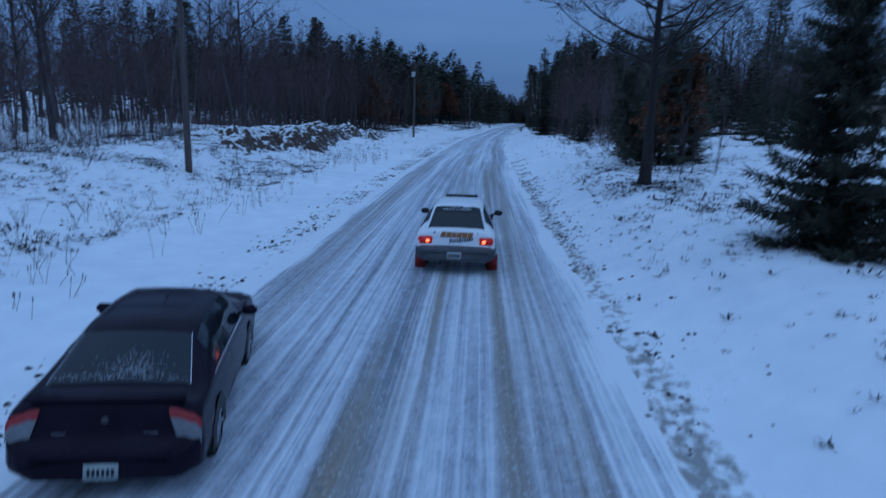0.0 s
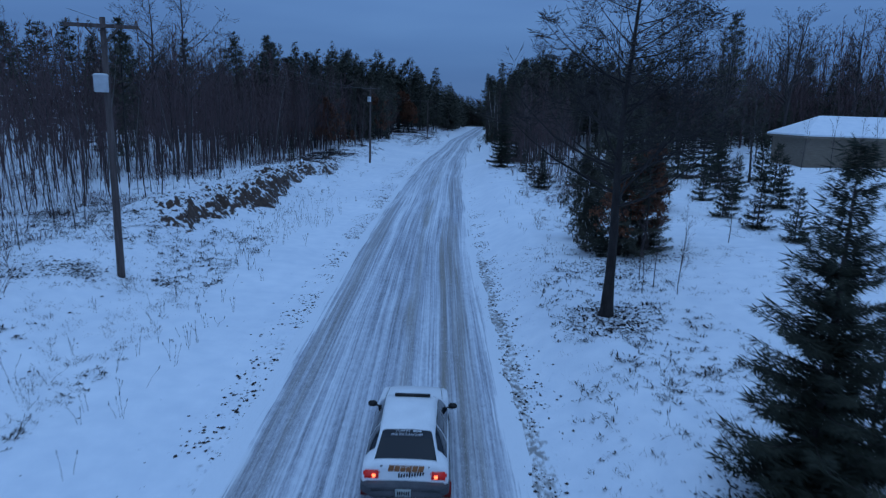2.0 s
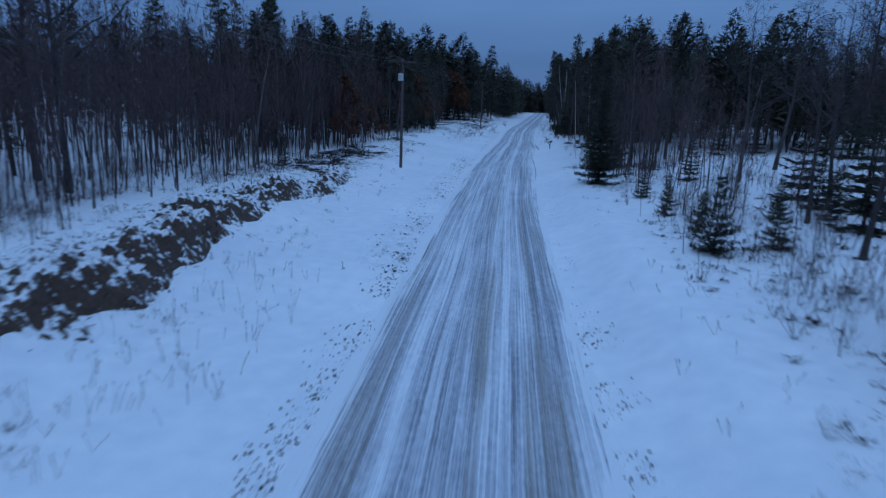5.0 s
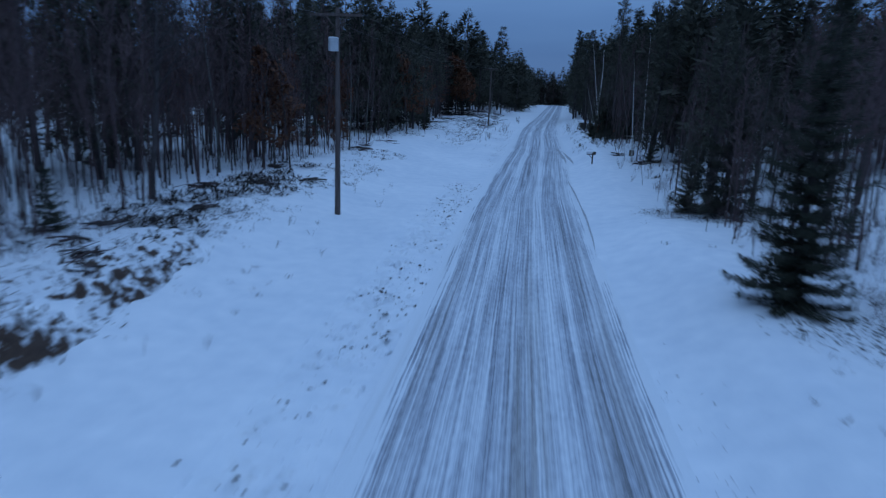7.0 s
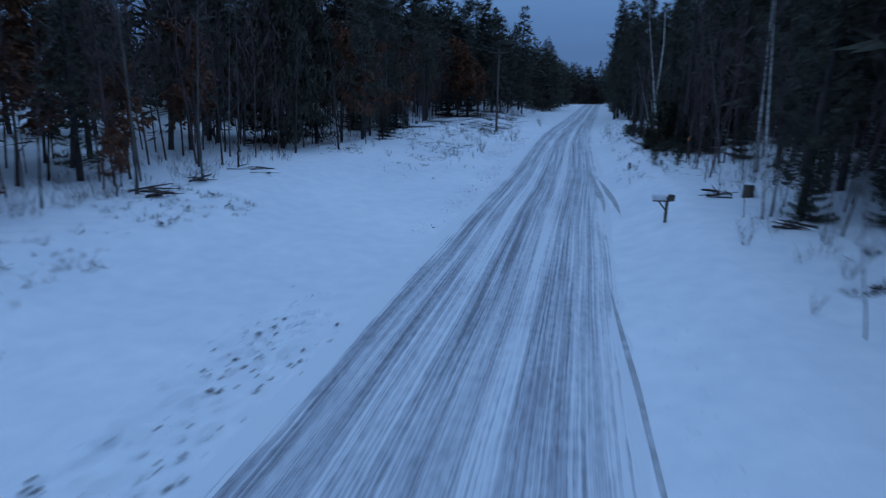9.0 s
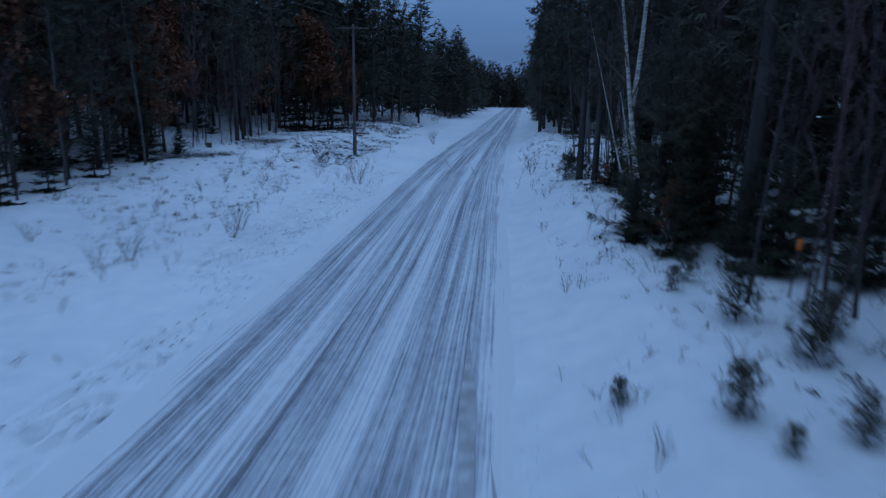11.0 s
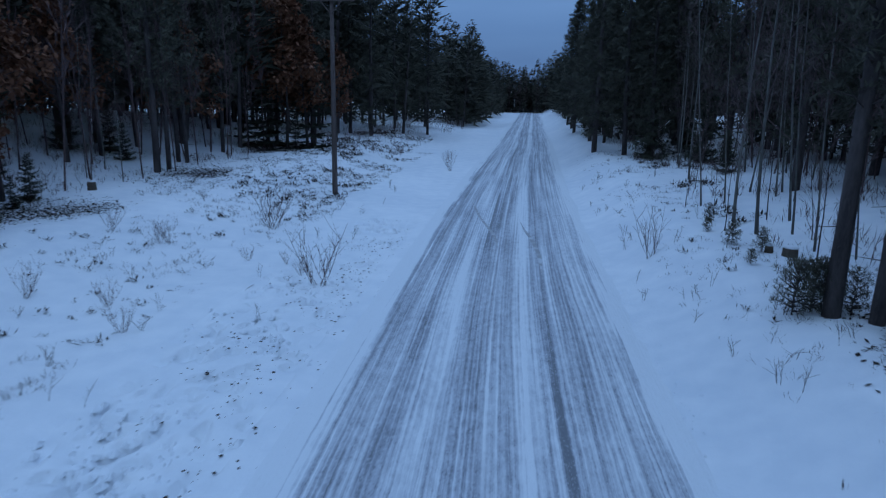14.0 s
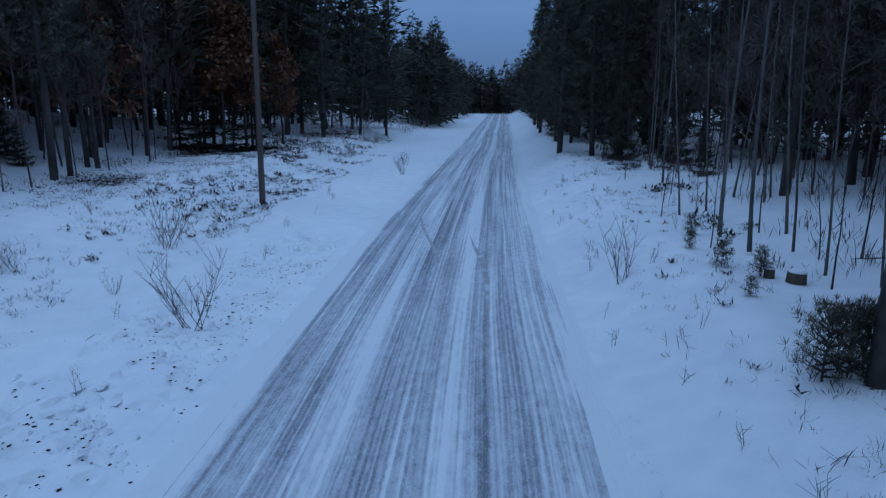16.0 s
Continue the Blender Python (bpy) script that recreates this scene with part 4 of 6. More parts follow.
# single trees beside the road
SPRUCE[0].plant(8.0, 12.9, 0.98)
FIRLET[1].plant(10.1, 14.4, 1.15)
w_, f_ = bare_tree(68, 13.5, 0.20, first=0.27, spread_angle=70, lift=0.6, limbs=44, reach=0.36, twigs=32, wob=0.05, limb=0.42, twig_width=0.020, bent=True)
w_.tube([(0, 0, -0.3), (0, 0, 0.12), (0.02, 0, 0.5), (0.03, 0, 1.1)], [0.31, 0.26, 0.19, 0.15], 9)
LONE = Kind("oak", (("trunk", w_, DARK_BARK), ("crown", f_, DARK_BARK)), "leafless roadside oak with a dark trunk and crooked limbs", "tree", "leafless trees of the wood")
LONE.plant(7.32, 24.2, 1.0, 30, lean=(0, 2.5))
LOOSE.plant(10.4, 33.9, 0.97, 20)
LOOSE.plant(11.6, 34.5, 0.85, 140)
BUSHY.plant(9.6, 38.4, 0.55, 200)
BUSHY.plant(9.0, 35.0, 0.32, 300)
for x, y, s in ((9.4, 33.6, 0.5), (12.2, 34.2, 0.6), (10.2, 38.0, 0.7)):
    FIRLET[int(y * 10) % 3].plant(x, y, s)
BROWN[2].plant(11.3, 33.2, 0.60)
BROWN[1].plant(9.9, 33.2, 0.45)
LOOSE.plant(13.7, 104.4, 1.2, 60)
LOOSE.plant(11.9, 105.4, 0.6, 200)
LOOSE.plant(13.9, 159.0, 0.84, 70)
FIRLET[1].plant(13.7, 156.4, 0.9, 70)
SPRUCE[0].plant(12.9, 158.1, 0.30, 10)
LOOSE.plant(15.9, 160.8, 0.8, 200)
for x, y, s in ((19.0, 42.1, 0.95), (19.2, 38.1, 1.05), (19.2, 34.2, 0.9), (25.5, 65.5, 1.5), (26.5, 61.4, 1.5), (27.7, 53.1, 1.3), (23, 68, 1.5), (30, 60, 1.4)):
    FIRLET[int(y) % 3].plant(x, y, s)
FIRLET[0].plant(22.0, 24.5, 0.8)
for x, y, s in ((9.3, 26.6, 0.62), (10.0, 27.4, 0.75), (10.6, 26.4, 0.6), (9.8, 28.6, 0.8), (11.2, 28.0, 0.75)):
    SAPLING[int(y * 10) % 4].plant(x, y, s)
SAPLING[0].plant(15.9, 34.2, 0.9)
for x, y, s in ((40.6, 67.4, 1.5), (43.0, 66.8, 1.3), (45.4, 67.6, 1.6), (48.0, 66.4, 1.4), (50.6, 67.0, 1.5), (37.4, 67.0, 1.2)):
    SAPLING[int(x) % 4].plant(x, y, s)
BROWN[0].plant(11.2, 12.0, 0.5, label="thin young oak with a few brown leaves")
YOUNG[0].plant(13.6, 48.4, 3.4, label="young open pine with clumped needles in snow")
YOUNG[1].plant(15.5, 45.0, 3.0, label="young open pine with clumped needles in snow")
w_, g_ = spruce(174, 8.2, 1.7, low=0.02, whorl=0.38, per=9, twig=0.38, fan=3, droop=0.14, slim=0.95, step=0.13, brush=True, uneven=0.32, power=0.7, gap=0.16)
Kind("spruce", (("trunk", w_, BARK), ("crown", g_, NEEDLE)), "slim dark spruce among bare saplings at the roadside", "tree", "spruces").plant(9.25, 84.6, 1.15)
MIDSPRUCE[0].plant(16.6, 85.2, 0.55)
for x, y, s in ((25.5, 68.0, 1.0), (28.6, 66.0, 0.85), (23.0, 72.0, 1.1), (20.5, 75.0, 0.9), (21.0, 60.0, 0.8), (18.4, 63.5, 0.9), (31.0, 75.5, 1.0)):
    MIDSPRUCE[int(y) % 3].plant(x, y, s)
FIRLET[1].plant(11.2, 77.4, 0.7)
ASPEN[3].plant(11.4, 77.2, 0.75)
FIRLET[2].plant(-18.2, 89.3, 0.9)
OAKS[2].plant(-18.2, 97.3, 0.95)
ASPEN[5].plant(-19.3, 108.4, 1.2)
for x, y, s in ((-18.2, 201.5, 1.1), (-16.4, 199.8, 0.8), (-17.6, 175.4, 0.9), (-19.6, 199.0, 1.2), (-13.7, 186.6, 0.7), (-15.9, 184.0, 0.9), (-14.4, 183.0, 0.8), (-16.4, 187.6, 1.0), (-13.0, 184.4, 0.45), (-15.2, 180.4, 0.9)):
    FIRLET[int(y) % 3].plant(x, y, s)
for x, y, s in ((30, 24, 1.5), (34, 30, 1.3), (38, 44, 1.6)):
    FIRLET[int(x) % 3].plant(x, y, s)


# ---- the far woods ----
def far_pine(seed, height, radius, n, span, slim, low=0.04, blunt=1.5):
    """A conifer for the distance: stem and a cone of broad sprays."""
    rs = np.random.RandomState(seed)
    z = low + (1 - low) * rs.uniform(0, 1.0, n) ** 0.85
    az = rs.uniform(0, 6.283, n)
    f = (1 - z ** blunt) ** 0.85 * np.where(rs.rand(n) < 0.5, 1.0, rs.uniform(0.4, 1.0, n))
    r0 = radius * f * (0.35 if span > 0.9 else rs.uniform(0.1, 0.6, n))
    p = np.stack([np.cos(az) * r0, np.sin(az) * r0, z * height], -1)
    d = np.stack([np.cos(az), np.sin(az), rs.uniform(-0.35, 0.55, n) + 0.5 * z], -1)
    d /= np.linalg.norm(d, axis=1)[:, None]
    ln = radius * (0.22 + 0.72 * f) * rs.uniform(0.7, 1.2, n) * span
    side = frames_of(d)
    turn = rs.uniform(-0.9, 0.9, n)[:, None]
    side = side * np.cos(turn) + np.cross(d, side) * np.sin(turn)
    g = Build()
    if span < 0.9:
        g.fans(p, d, side, ln, ln * slim)
    else:
        g.blades(p, d, side, ln, ln * slim)
    w = Build().tube([(0, 0, -0.3), (0, 0, height * 0.97)], [height * 0.011, 0.02], 4, cap=False)
    return w.arrays(), g.arrays()


def far_bare(seed, height, n, sprays, low):
    """A leafless stem for the distance with steep twigs."""
    rs = np.random.RandomState(seed)
    b = Build().tube([(0, 0, -0.3), (rs.normal(0, 0.3), rs.normal(0, 0.3), height * 0.5), (0, 0, height)], [0.055, 0.038, 0.010], 4, cap=False)
    z = rs.uniform(low, 0.98, n)
    az = rs.uniform(0, 6.283, n)
    d = np.stack([np.cos(az), np.sin(az), rs.uniform(0.7, 2.2, n)], -1)
    d /= np.linalg.norm(d, axis=1)[:, None]
    ln = height * 0.22 * (1.15 - z) * rs.uniform(0.6, 1.3, n)
    p = np.stack([0 * z, 0 * z, z * height], -1)
    b.blades(p, d, frames_of(d), ln, np.full(n, 0.05))
    tip = p + d * ln[:, None] * rs.uniform(0.3, 0.9, n)[:, None]
    for _ in range(sprays):
        e = d + rs.normal(0, 0.45, d.shape)
        e /= np.linalg.norm(e, axis=1)[:, None]
        b.blades(tip, e, frames_of(e), ln * 0.65, np.full(n, 0.055))
    return b.arrays()


def far_woods():
    pines = [far_pine(220 + s, 16, 3.2, 190, 0.72, 0.46) for s in range(4)]
    coarse = [far_pine(225 + s, 16, 3.4, 150, 0.7, 0.55, 0.02, 2.8) for s in range(4)]
    lofty = [far_pine(230 + s, 16, 3.2, 170, 0.8, 0.5, 0.2, 2.4) for s in range(3)]
    bares = [far_bare(240 + s, 12.5, 40, 2, 0.27) for s in range(6)]
    thin = [far_bare(250 + s, 12.5, 24, 2, 0.2) for s in range(5)]
    bare, trunks, green = Build(), Build(), Build()

    def place(u, y, s):
        x = float(road_x(y)) + u
        return pose(x, y, at_land(x, y), rnd(-5, 5), rnd(-5, 5), rnd(0, 360)) @ Matrix.Diagonal((s * rnd(0.85, 1.2), s * rnd(0.85, 1.2), s, 1))

    for n, seed, box, gap, kinds in ((470, 31, (-34, -19.5, 6, 120), 0.75, bares), (320, 57, (-46, -34, 6, 120), 0.9, thin), (330, 35, (-80, -46, 0, 150), 1.4, thin), (90, 32, (24, 90, 120, 240), 1.6, thin), (150, 33, (-34, -20, 112, 215), 1.3, bares), (110, 34, (60, 120, 0, 100), 1.6, thin), (65, 36, (10.0, 17, 60, 118), 1.0, bares), (420, 37, (27, 120, 90, 165), 1.4, thin), (220, 39, (50, 190, 120, 230), 2.0, thin), (50, 38, (9, 20, 124, 178), 1.4, thin), (110, 64, (14, 34, 178, 232), 1.3, bares), (170, 56, (-45, 40, 380, 396), 0.9, thin), (100, 61, (34, 80, 100, 125), 1.4, bares)):
        for u, y in scatter(n, seed, *box, gap):
            low = 0.6 if 0 < u < 27 and y < 84 else 1.0
            bare.put(random.choice(kinds), place(u, y, rnd(0.6, 1.05) * low * (1.45 if u > 40 else 0.72 if u < 0 and y < 56 else 1.12 if u < 0 and y > 90 else 1.0)))
    for n, seed, box, gap in ((75, 41, (-85, -36, 80, 225), 3.0), (95, 42, (-60, -22, 170, 300), 2.8), (70, 48, (-50, -13, 225, 400), 2.2), (120, 43, (11, 60, 225, 400), 2.2), (40, 50, (40, 110, 85, 130), 2.6), (110, 44, (24, 90, 112, 215), 2.4), (60, 51, (14, 60, 112, 150), 2.4), (46, 52, (-44, -27, 130, 235), 2.6), (55, 53, (17, 36, 148, 215), 2.0), (200, 45, (-60, 50, 392, 430), 1.6), (120, 58, (-40, 42, 383, 396), 1.2), (46, 59, (7.5, 14, 232, 385), 2.4), (40, 60, (-16, -10, 270, 385), 2.0), (80, 46, (70, 240, 95, 280), 3.0), (50, 47, (-220, -90, 60, 260), 3.0), (110, 62, (26, 135, 104, 150), 2.6), (130, 65, (-64, -31, 168, 262), 2.0)):
        for u, y in scatter(n, seed, *box, gap):
            w, g = random.choice(lofty if -37 < u < -18 and 166 < y < 262 or 0 < u < 40 and y < 150 else pines if y < 275 and abs(u) < 60 else coarse)
            m = place(u, y, rnd(0.62, 1.12) * (0.85 if seed == 62 else (1.0 if seed == 60 else 1.05 if seed == 59 else 0.8) if seed > 57 else 1.05 if y > 380 else 1.4 if y > 215 else 1.25 if seed in (52, 53, 65) else 0.5 if u > 36 and y < 150 else 0.7 if u > 55 else 1.0))
            trunks.put(w, m)
            green.put(g, m)
    stuff("far_bare_woods", bare, FAR_TWIG, "grey leafless woods far behind the road", "woods")
    stuff("far_pine_stems", trunks, BARK, "dark stems of the distant pines", "woods")
    stuff("far_pine_crowns", green, PINE_NEEDLE, "dark crowns of the distant pines", "woods")


far_woods()


def undergrowth():
    """Low brown twigs and stalks that fill the wood between the stems."""
    b = Build()
    rs = np.random.RandomState(77)
    for n, u0, u1, y0, y1, tall in ((800, -29, -18.5, 16, 84, 1.0), (900, -22, -16.6, 22, 92, 0.6), (300, -33, -20, 16, 80, 2.0), (260, 11, 28, 52, 84, 1.9), (330, -29, -18.5, 84, 122, 0.9), (260, -27, -17.5, 122, 165, 1.0), (1700, -42, -20.5, 172, 235, 0.7), (600, 9.5, 17, 48, 120, 1.2), (500, 9, 22, 122, 180, 1.0), (260, 8.5, 18, 178, 215, 0.8), (260, 13, 30, 176, 225, 1.1), (260, 12, 40, 62, 110, 1.3), (600, -21, -10.5, 215, 300, 1.6), (450, 8.5, 18, 215, 300, 1.5)):
        u, y = rs.uniform(u0, u1, n), rs.uniform(y0, y1, n)
        x = u + road_x(y)
        keep = (vnoise(x, y, 3.5, 80) > -0.25) & ((x > 55) | (x < 35) | (y < 66) | (y > 84))
        x, y = x[keep], y[keep]
        z = land(x, y)
        for k in range(11):
            p = np.stack([x + rs.normal(0, 0.16, len(x)), y + rs.normal(0, 0.16, len(x)), z - 0.03], -1)
            d = np.stack([rs.normal(0, 0.35, len(x)), rs.normal(0, 0.35, len(x)), np.ones(len(x))], -1)
            if k > 3:
                p[:, 2] += tall * rs.uniform(0.1, 0.5, len(x))
                d[:, :2] += rs.normal(0, 0.6, (len(x), 2))
            d /= np.linalg.norm(d, axis=1)[:, None]
            ln = tall * rs.uniform(0.35, 1.0, len(x)) * (1.0 if k < 4 else 0.6)
            b.blades(p, d, frames_of(d), ln, rs.uniform(0.015, 0.035, len(x)))
    stuff("undergrowth", b, TWIG, "brown leafless undergrowth between the trees of the wood", "undergrowth")


undergrowth()


# ---- utility poles ----
def utility_pole(x, y, height, transformer=0.0, turn=0, lean=(0, 0)):
    label = "weathered wooden utility pole with a crossarm" + (" and a grey transformer" if transformer else "")
    ob = thing("utility_pole", pose(x, y, at_land(x, y), lean[0], lean[1], turn), label, "pole", "poles along the road")
    b = Build().tube([(0, 0, -0.5), (0, 0, 0.2), (0, 0, height * 0.5), (0, 0, height)], [0.165, 0.16, 0.135, 0.105], 14)
    part("shaft", b, POLE_WOOD, ob)
    z = height - 0.35
    bm = bmesh.new()
    bmesh.ops.create_cube(bm, size=1, matrix=pose(0, -0.16, z) @ Matrix.Diagonal((2.75, 0.11, 0.14, 1)))
    bmesh.ops.bevel(bm, geom=bm.edges[:], offset=0.012, segments=1)
    part("crossarm", bm, POLE_WOOD, ob, smooth=False)
    for s in (-1, 1):
        part("brace", Build().tube([(s * 0.60, -0.17, z - 0.07), (s * 0.05, -0.15, z - 0.72)], [0.035, 0.035], 6), POLE_WOOD, ob)
    for xx in (-1.28, -0.85, 1.28):
        ins = Build().tube([(xx, -0.16, z + 0.07), (xx, -0.16, z + 0.15), (xx, -0.16, z + 0.17), (xx, -0.16, z + 0.21), (xx, -0.16, z + 0.25)], [0.012, 0.012, 0.05, 0.04, 0.025], 8)
        part("insulator", ins, PORCELAIN, ob)
    if transformer:
        zt = height - transformer
        can = part("transformer", Build().tube([(-0.12, -0.36, zt - 0.32), (-0.12, -0.36, zt - 0.30), (-0.12, -0.36, zt + 0.30), (-0.12, -0.36, zt + 0.32), (-0.12, -0.36, zt + 0.345), (-0.12, -0.36, zt + 0.41)], [0.24, 0.27, 0.27, 0.295, 0.29, 0.20], 20), TRANSFORMER, ob, "pale grey transformer can")
        part("bushing", Build().tube([(-0.2, -0.36, zt + 0.43), (-0.2, -0.36, zt + 0.5), (-0.2, -0.36, zt + 0.62)], [0.03, 0.05, 0.02], 8), PORCELAIN, can)
        part("bracket", Build().box(-0.06, -0.12, zt + 0.2, 0.1, 0.2, 0.06).box(-0.06, -0.12, zt - 0.25, 0.1, 0.2, 0.06), STEEL, can, smooth=False)
        part("cutout", Build().tube([(-0.55, -0.2, z - 0.95), (-0.5, -0.2, z - 0.6)], [0.035, 0.03], 8), PORCELAIN, ob)
    return ob


utility_pole(-12.23, 29.74, 10.65, 2.6, 11)
utility_pole(-8.95, 100.6, 11.2, 1.9, -4)
utility_pole(-2.15, 196.7, 11.2, 0.0, -5)


# ---- cars ----
WHITE_PAINT = surface("white_car_paint", (0.74, 0.75, 0.76), (0.87, 0.87, 0.87), 2, 0.35, 0.0, 25, coat=0.5)
DARK_PAINT = surface("dark_maroon_paint", (0.011, 0.007, 0.013), (0.022, 0.014, 0.026), 2, 0.22, 0.0, 25, coat=0.0, spec=0.07)
GREY_PLASTIC = surface("grey_bumper_plastic", (0.06, 0.06, 0.066), (0.12, 0.12, 0.128), 3, 0.6, 0.1, 40)
BLACK_PLASTIC = surface("black_plastic", (0.010, 0.010, 0.011), (0.025, 0.025, 0.027), 4, 0.5, 0.1, 40)
RUBBER = surface("tyre_rubber", (0.012, 0.012, 0.012), (0.03, 0.03, 0.03), 5, 0.85, 0.4, 40)
WHITE_RIM = surface("white_wheel_enamel", (0.5, 0.5, 0.52), (0.75, 0.75, 0.76), 4, 0.4, 0, 30)
ALLOY = surface("silver_alloy", (0.30, 0.31, 0.33), (0.5, 0.51, 0.53), 4, 0.35, 0, 30, metal=0.7)
RED_FLAP = surface("red_mud_flap", (0.22, 0.012, 0.012), (0.36, 0.025, 0.022), 4, 0.6, 0.1, 40)
TAIL_LIT = lamp_glow("lit_tail_lamp", (0.55, 0.016, 0.012), 0.16)
TAIL_BULB = lamp_glow("tail_lamp_bulb", (1.0, 0.13, 0.05), 4.2)
TAIL_RED = surface("red_lamp_lens", (0.28, 0.012, 0.014), (0.42, 0.03, 0.03), 6, 0.2, 0, 30, coat=0.5)
TAIL_CLEAR = surface("clear_lamp_lens", (0.12, 0.12, 0.13), (0.24, 0.24, 0.25), 6, 0.2, 0, 30, coat=0.3)
GLASS = glass_dark("car_glass", (0.012, 0.016, 0.022), 0.06)
FROST = surface("frost_on_glass", (0.20, 0.22, 0.25), (0.42, 0.45, 0.48), 8, 0.8, 0.3, 40)
PLATE = surface("number_plate", (0.30, 0.34, 0.32), (0.44, 0.48, 0.46), 5, 0.5, 0, 30)
INK = surface("dark_ink", (0.015, 0.02, 0.025), (0.03, 0.035, 0.045), 5, 0.6, 0, 30)
ORANGE_INK = surface("bronze_orange_vinyl", (0.24, 0.09, 0.035), (0.36, 0.15, 0.06), 6, 0.4, 0, 30)
PALE_INK = surface("white_vinyl", (0.6, 0.62, 0.65), (0.75, 0.77, 0.8), 6, 0.5, 0, 30)
CHROME = surface("bright_trim", (0.45, 0.46, 0.48), (0.65, 0.66, 0.68), 6, 0.2, 0, 30, metal=0.9)


class Shell:
    """A car's skin: sections across it along its length. Each station: y, z_low, w_low, z_belt, w_belt, z_top, w_top."""

    def __init__(self, stations):
        self.s = np.array(stations, float)

    def at(self, y, v):
        """A point of the skin: y along, v from -9 (middle of the floor, left) over 0 (middle of the roof) to 9."""
        y, v = np.asarray(y, float), np.asarray(v, float)
        zl, wl, zb, wb, zt, wt = (np.interp(y, self.s[:, 0], self.s[:, k]) for k in range(1, 7))
        a = 9 - np.abs(v)
        wm = np.maximum(wl, wb) + 0.012
        xs = [wl * 0, wl * 0.8, wl, wm, wb, (wb * 0.46 + wt * 0.54) + 0.015, wt, wt - 0.085, wt * 0.45, wl * 0]
        zs = [zl, zl, zl + 0.10, zl + 0.52 * (zb - zl), zb, zb * 0.46 + zt * 0.54, zt - 0.035, zt, zt + 0.012, zt + 0.018]
        i = np.clip(np.floor(a).astype(int), 0, 8)
        f = a - i
        X, Z = np.array([x + 0 * y for x in xs]), np.array([z + 0 * y for z in zs])
        take = lambda A: np.take_along_axis(A, i[None], 0)[0] * (1 - f) + np.take_along_axis(A, (i + 1)[None], 0)[0] * f
        return np.stack([np.sign(v) * take(X), y, take(Z)], -1)

    def patch(self, y0, y1, v0, v1, ny=8, nv=8, lift=0.0, trim=None):
        ys, vs = np.linspace(y0, y1, ny), np.linspace(v0, v1, nv)
        Y, V = np.meshgrid(ys, vs, indexing="ij")
        if trim is not None:
            V = V * trim(Y)
        P = self.at(Y, V)
        if lift:
            e = 1e-3
            n = np.cross(self.at(Y + e, V) - self.at(Y - e, V), self.at(Y, V + e) - self.at(Y, V - e))
            n /= np.linalg.norm(n, axis=-1)[..., None] + 1e-9
            P = P - n * lift
        i, j = np.meshgrid(np.arange(ny - 1), np.arange(nv - 1), indexing="ij")
        q = np.stack([i * nv + j, (i + 1) * nv + j, (i + 1) * nv + j + 1, i * nv + j + 1], -1).reshape(-1, 4)
        b = Build()
        b.add(P, None, q)
        return b

    def body(self):
        ys = np.unique(np.concatenate([self.s[:, 0]] + [np.linspace(a, c, 4) for a, c in zip(self.s[:-1, 0], self.s[1:, 0])]))
        vs = np.linspace(-9, 9, 55)
        Y, V = np.meshgrid(ys, vs, indexing="ij")
        P = self.at(Y, V)
        k, n = Y.shape
        i, j = np.meshgrid(np.arange(k - 1), np.arange(n - 1), indexing="ij")
        q = np.stack([i * n + j, (i + 1) * n + j, (i + 1) * n + j + 1, i * n + j + 1], -1).reshape(-1, 4)
        b = Build()
        b.add(P, None, q)
        for r in (0, k - 1):
            mid = P[r].mean(0)
            t = [(x, x + 1, n) if r == 0 else (x + 1, x, n) for x in range(n - 1)]
            b.add(np.vstack([P[r], mid]), t)
        return b


def soft_box(cx, cy, cz, sx, sy, sz, bevel=0.02, taper=1.0):
    bm = bmesh.new()
    bmesh.ops.create_cube(bm, size=1)
    for v in bm.verts:
        v.co.x, v.co.y, v.co.z = v.co.x * sx * (taper if v.co.z > 0 else 1), v.co.y * sy, v.co.z * sz
    bmesh.ops.bevel(bm, geom=bm.edges[:], offset=bevel, segments=2, affect="EDGES")
    bmesh.ops.translate(bm, verts=bm.verts[:], vec=(cx, cy, cz))
    return bm


def wheel(parent, x, y, r, width, rim_mat):
    s = 1 if x > 0 else -1
    tyre = Build().tube([(x - s * width, y, r), (x - s * width * 0.92, y, r), (x - s * 0.02, y, r), (x, y, r), (x + s * 0.004, y, r)], [r * 0.9, r, r, r * 0.94, r * 0.66], 28, cap=False)
    w = part("wheel", tyre, RUBBER, parent, "black rubber tyre on its rim")
    rim = Build().tube([(x - s * 0.06, y, r), (x - s * 0.004, y, r), (x - s * 0.004, y, r)], [r * 0.64, r * 0.66, r * 0.58], 24, cap=False)
    rim.tube([(x - s * 0.05, y, r), (x - s * 0.02, y, r)], [r * 0.16, r * 0.12], 12)
    for k in range(5):
        a = k * 1.2566
        rim.tube([(x - s * 0.03, y + math.cos(a) * r * 0.1, r + math.sin(a) * r * 0.1), (x - s * 0.018, y + math.cos(a) * r * 0.6, r + math.sin(a) * r * 0.6)], [0.035, 0.045], 5)
    part("rim", rim, rim_mat, w)
    return w


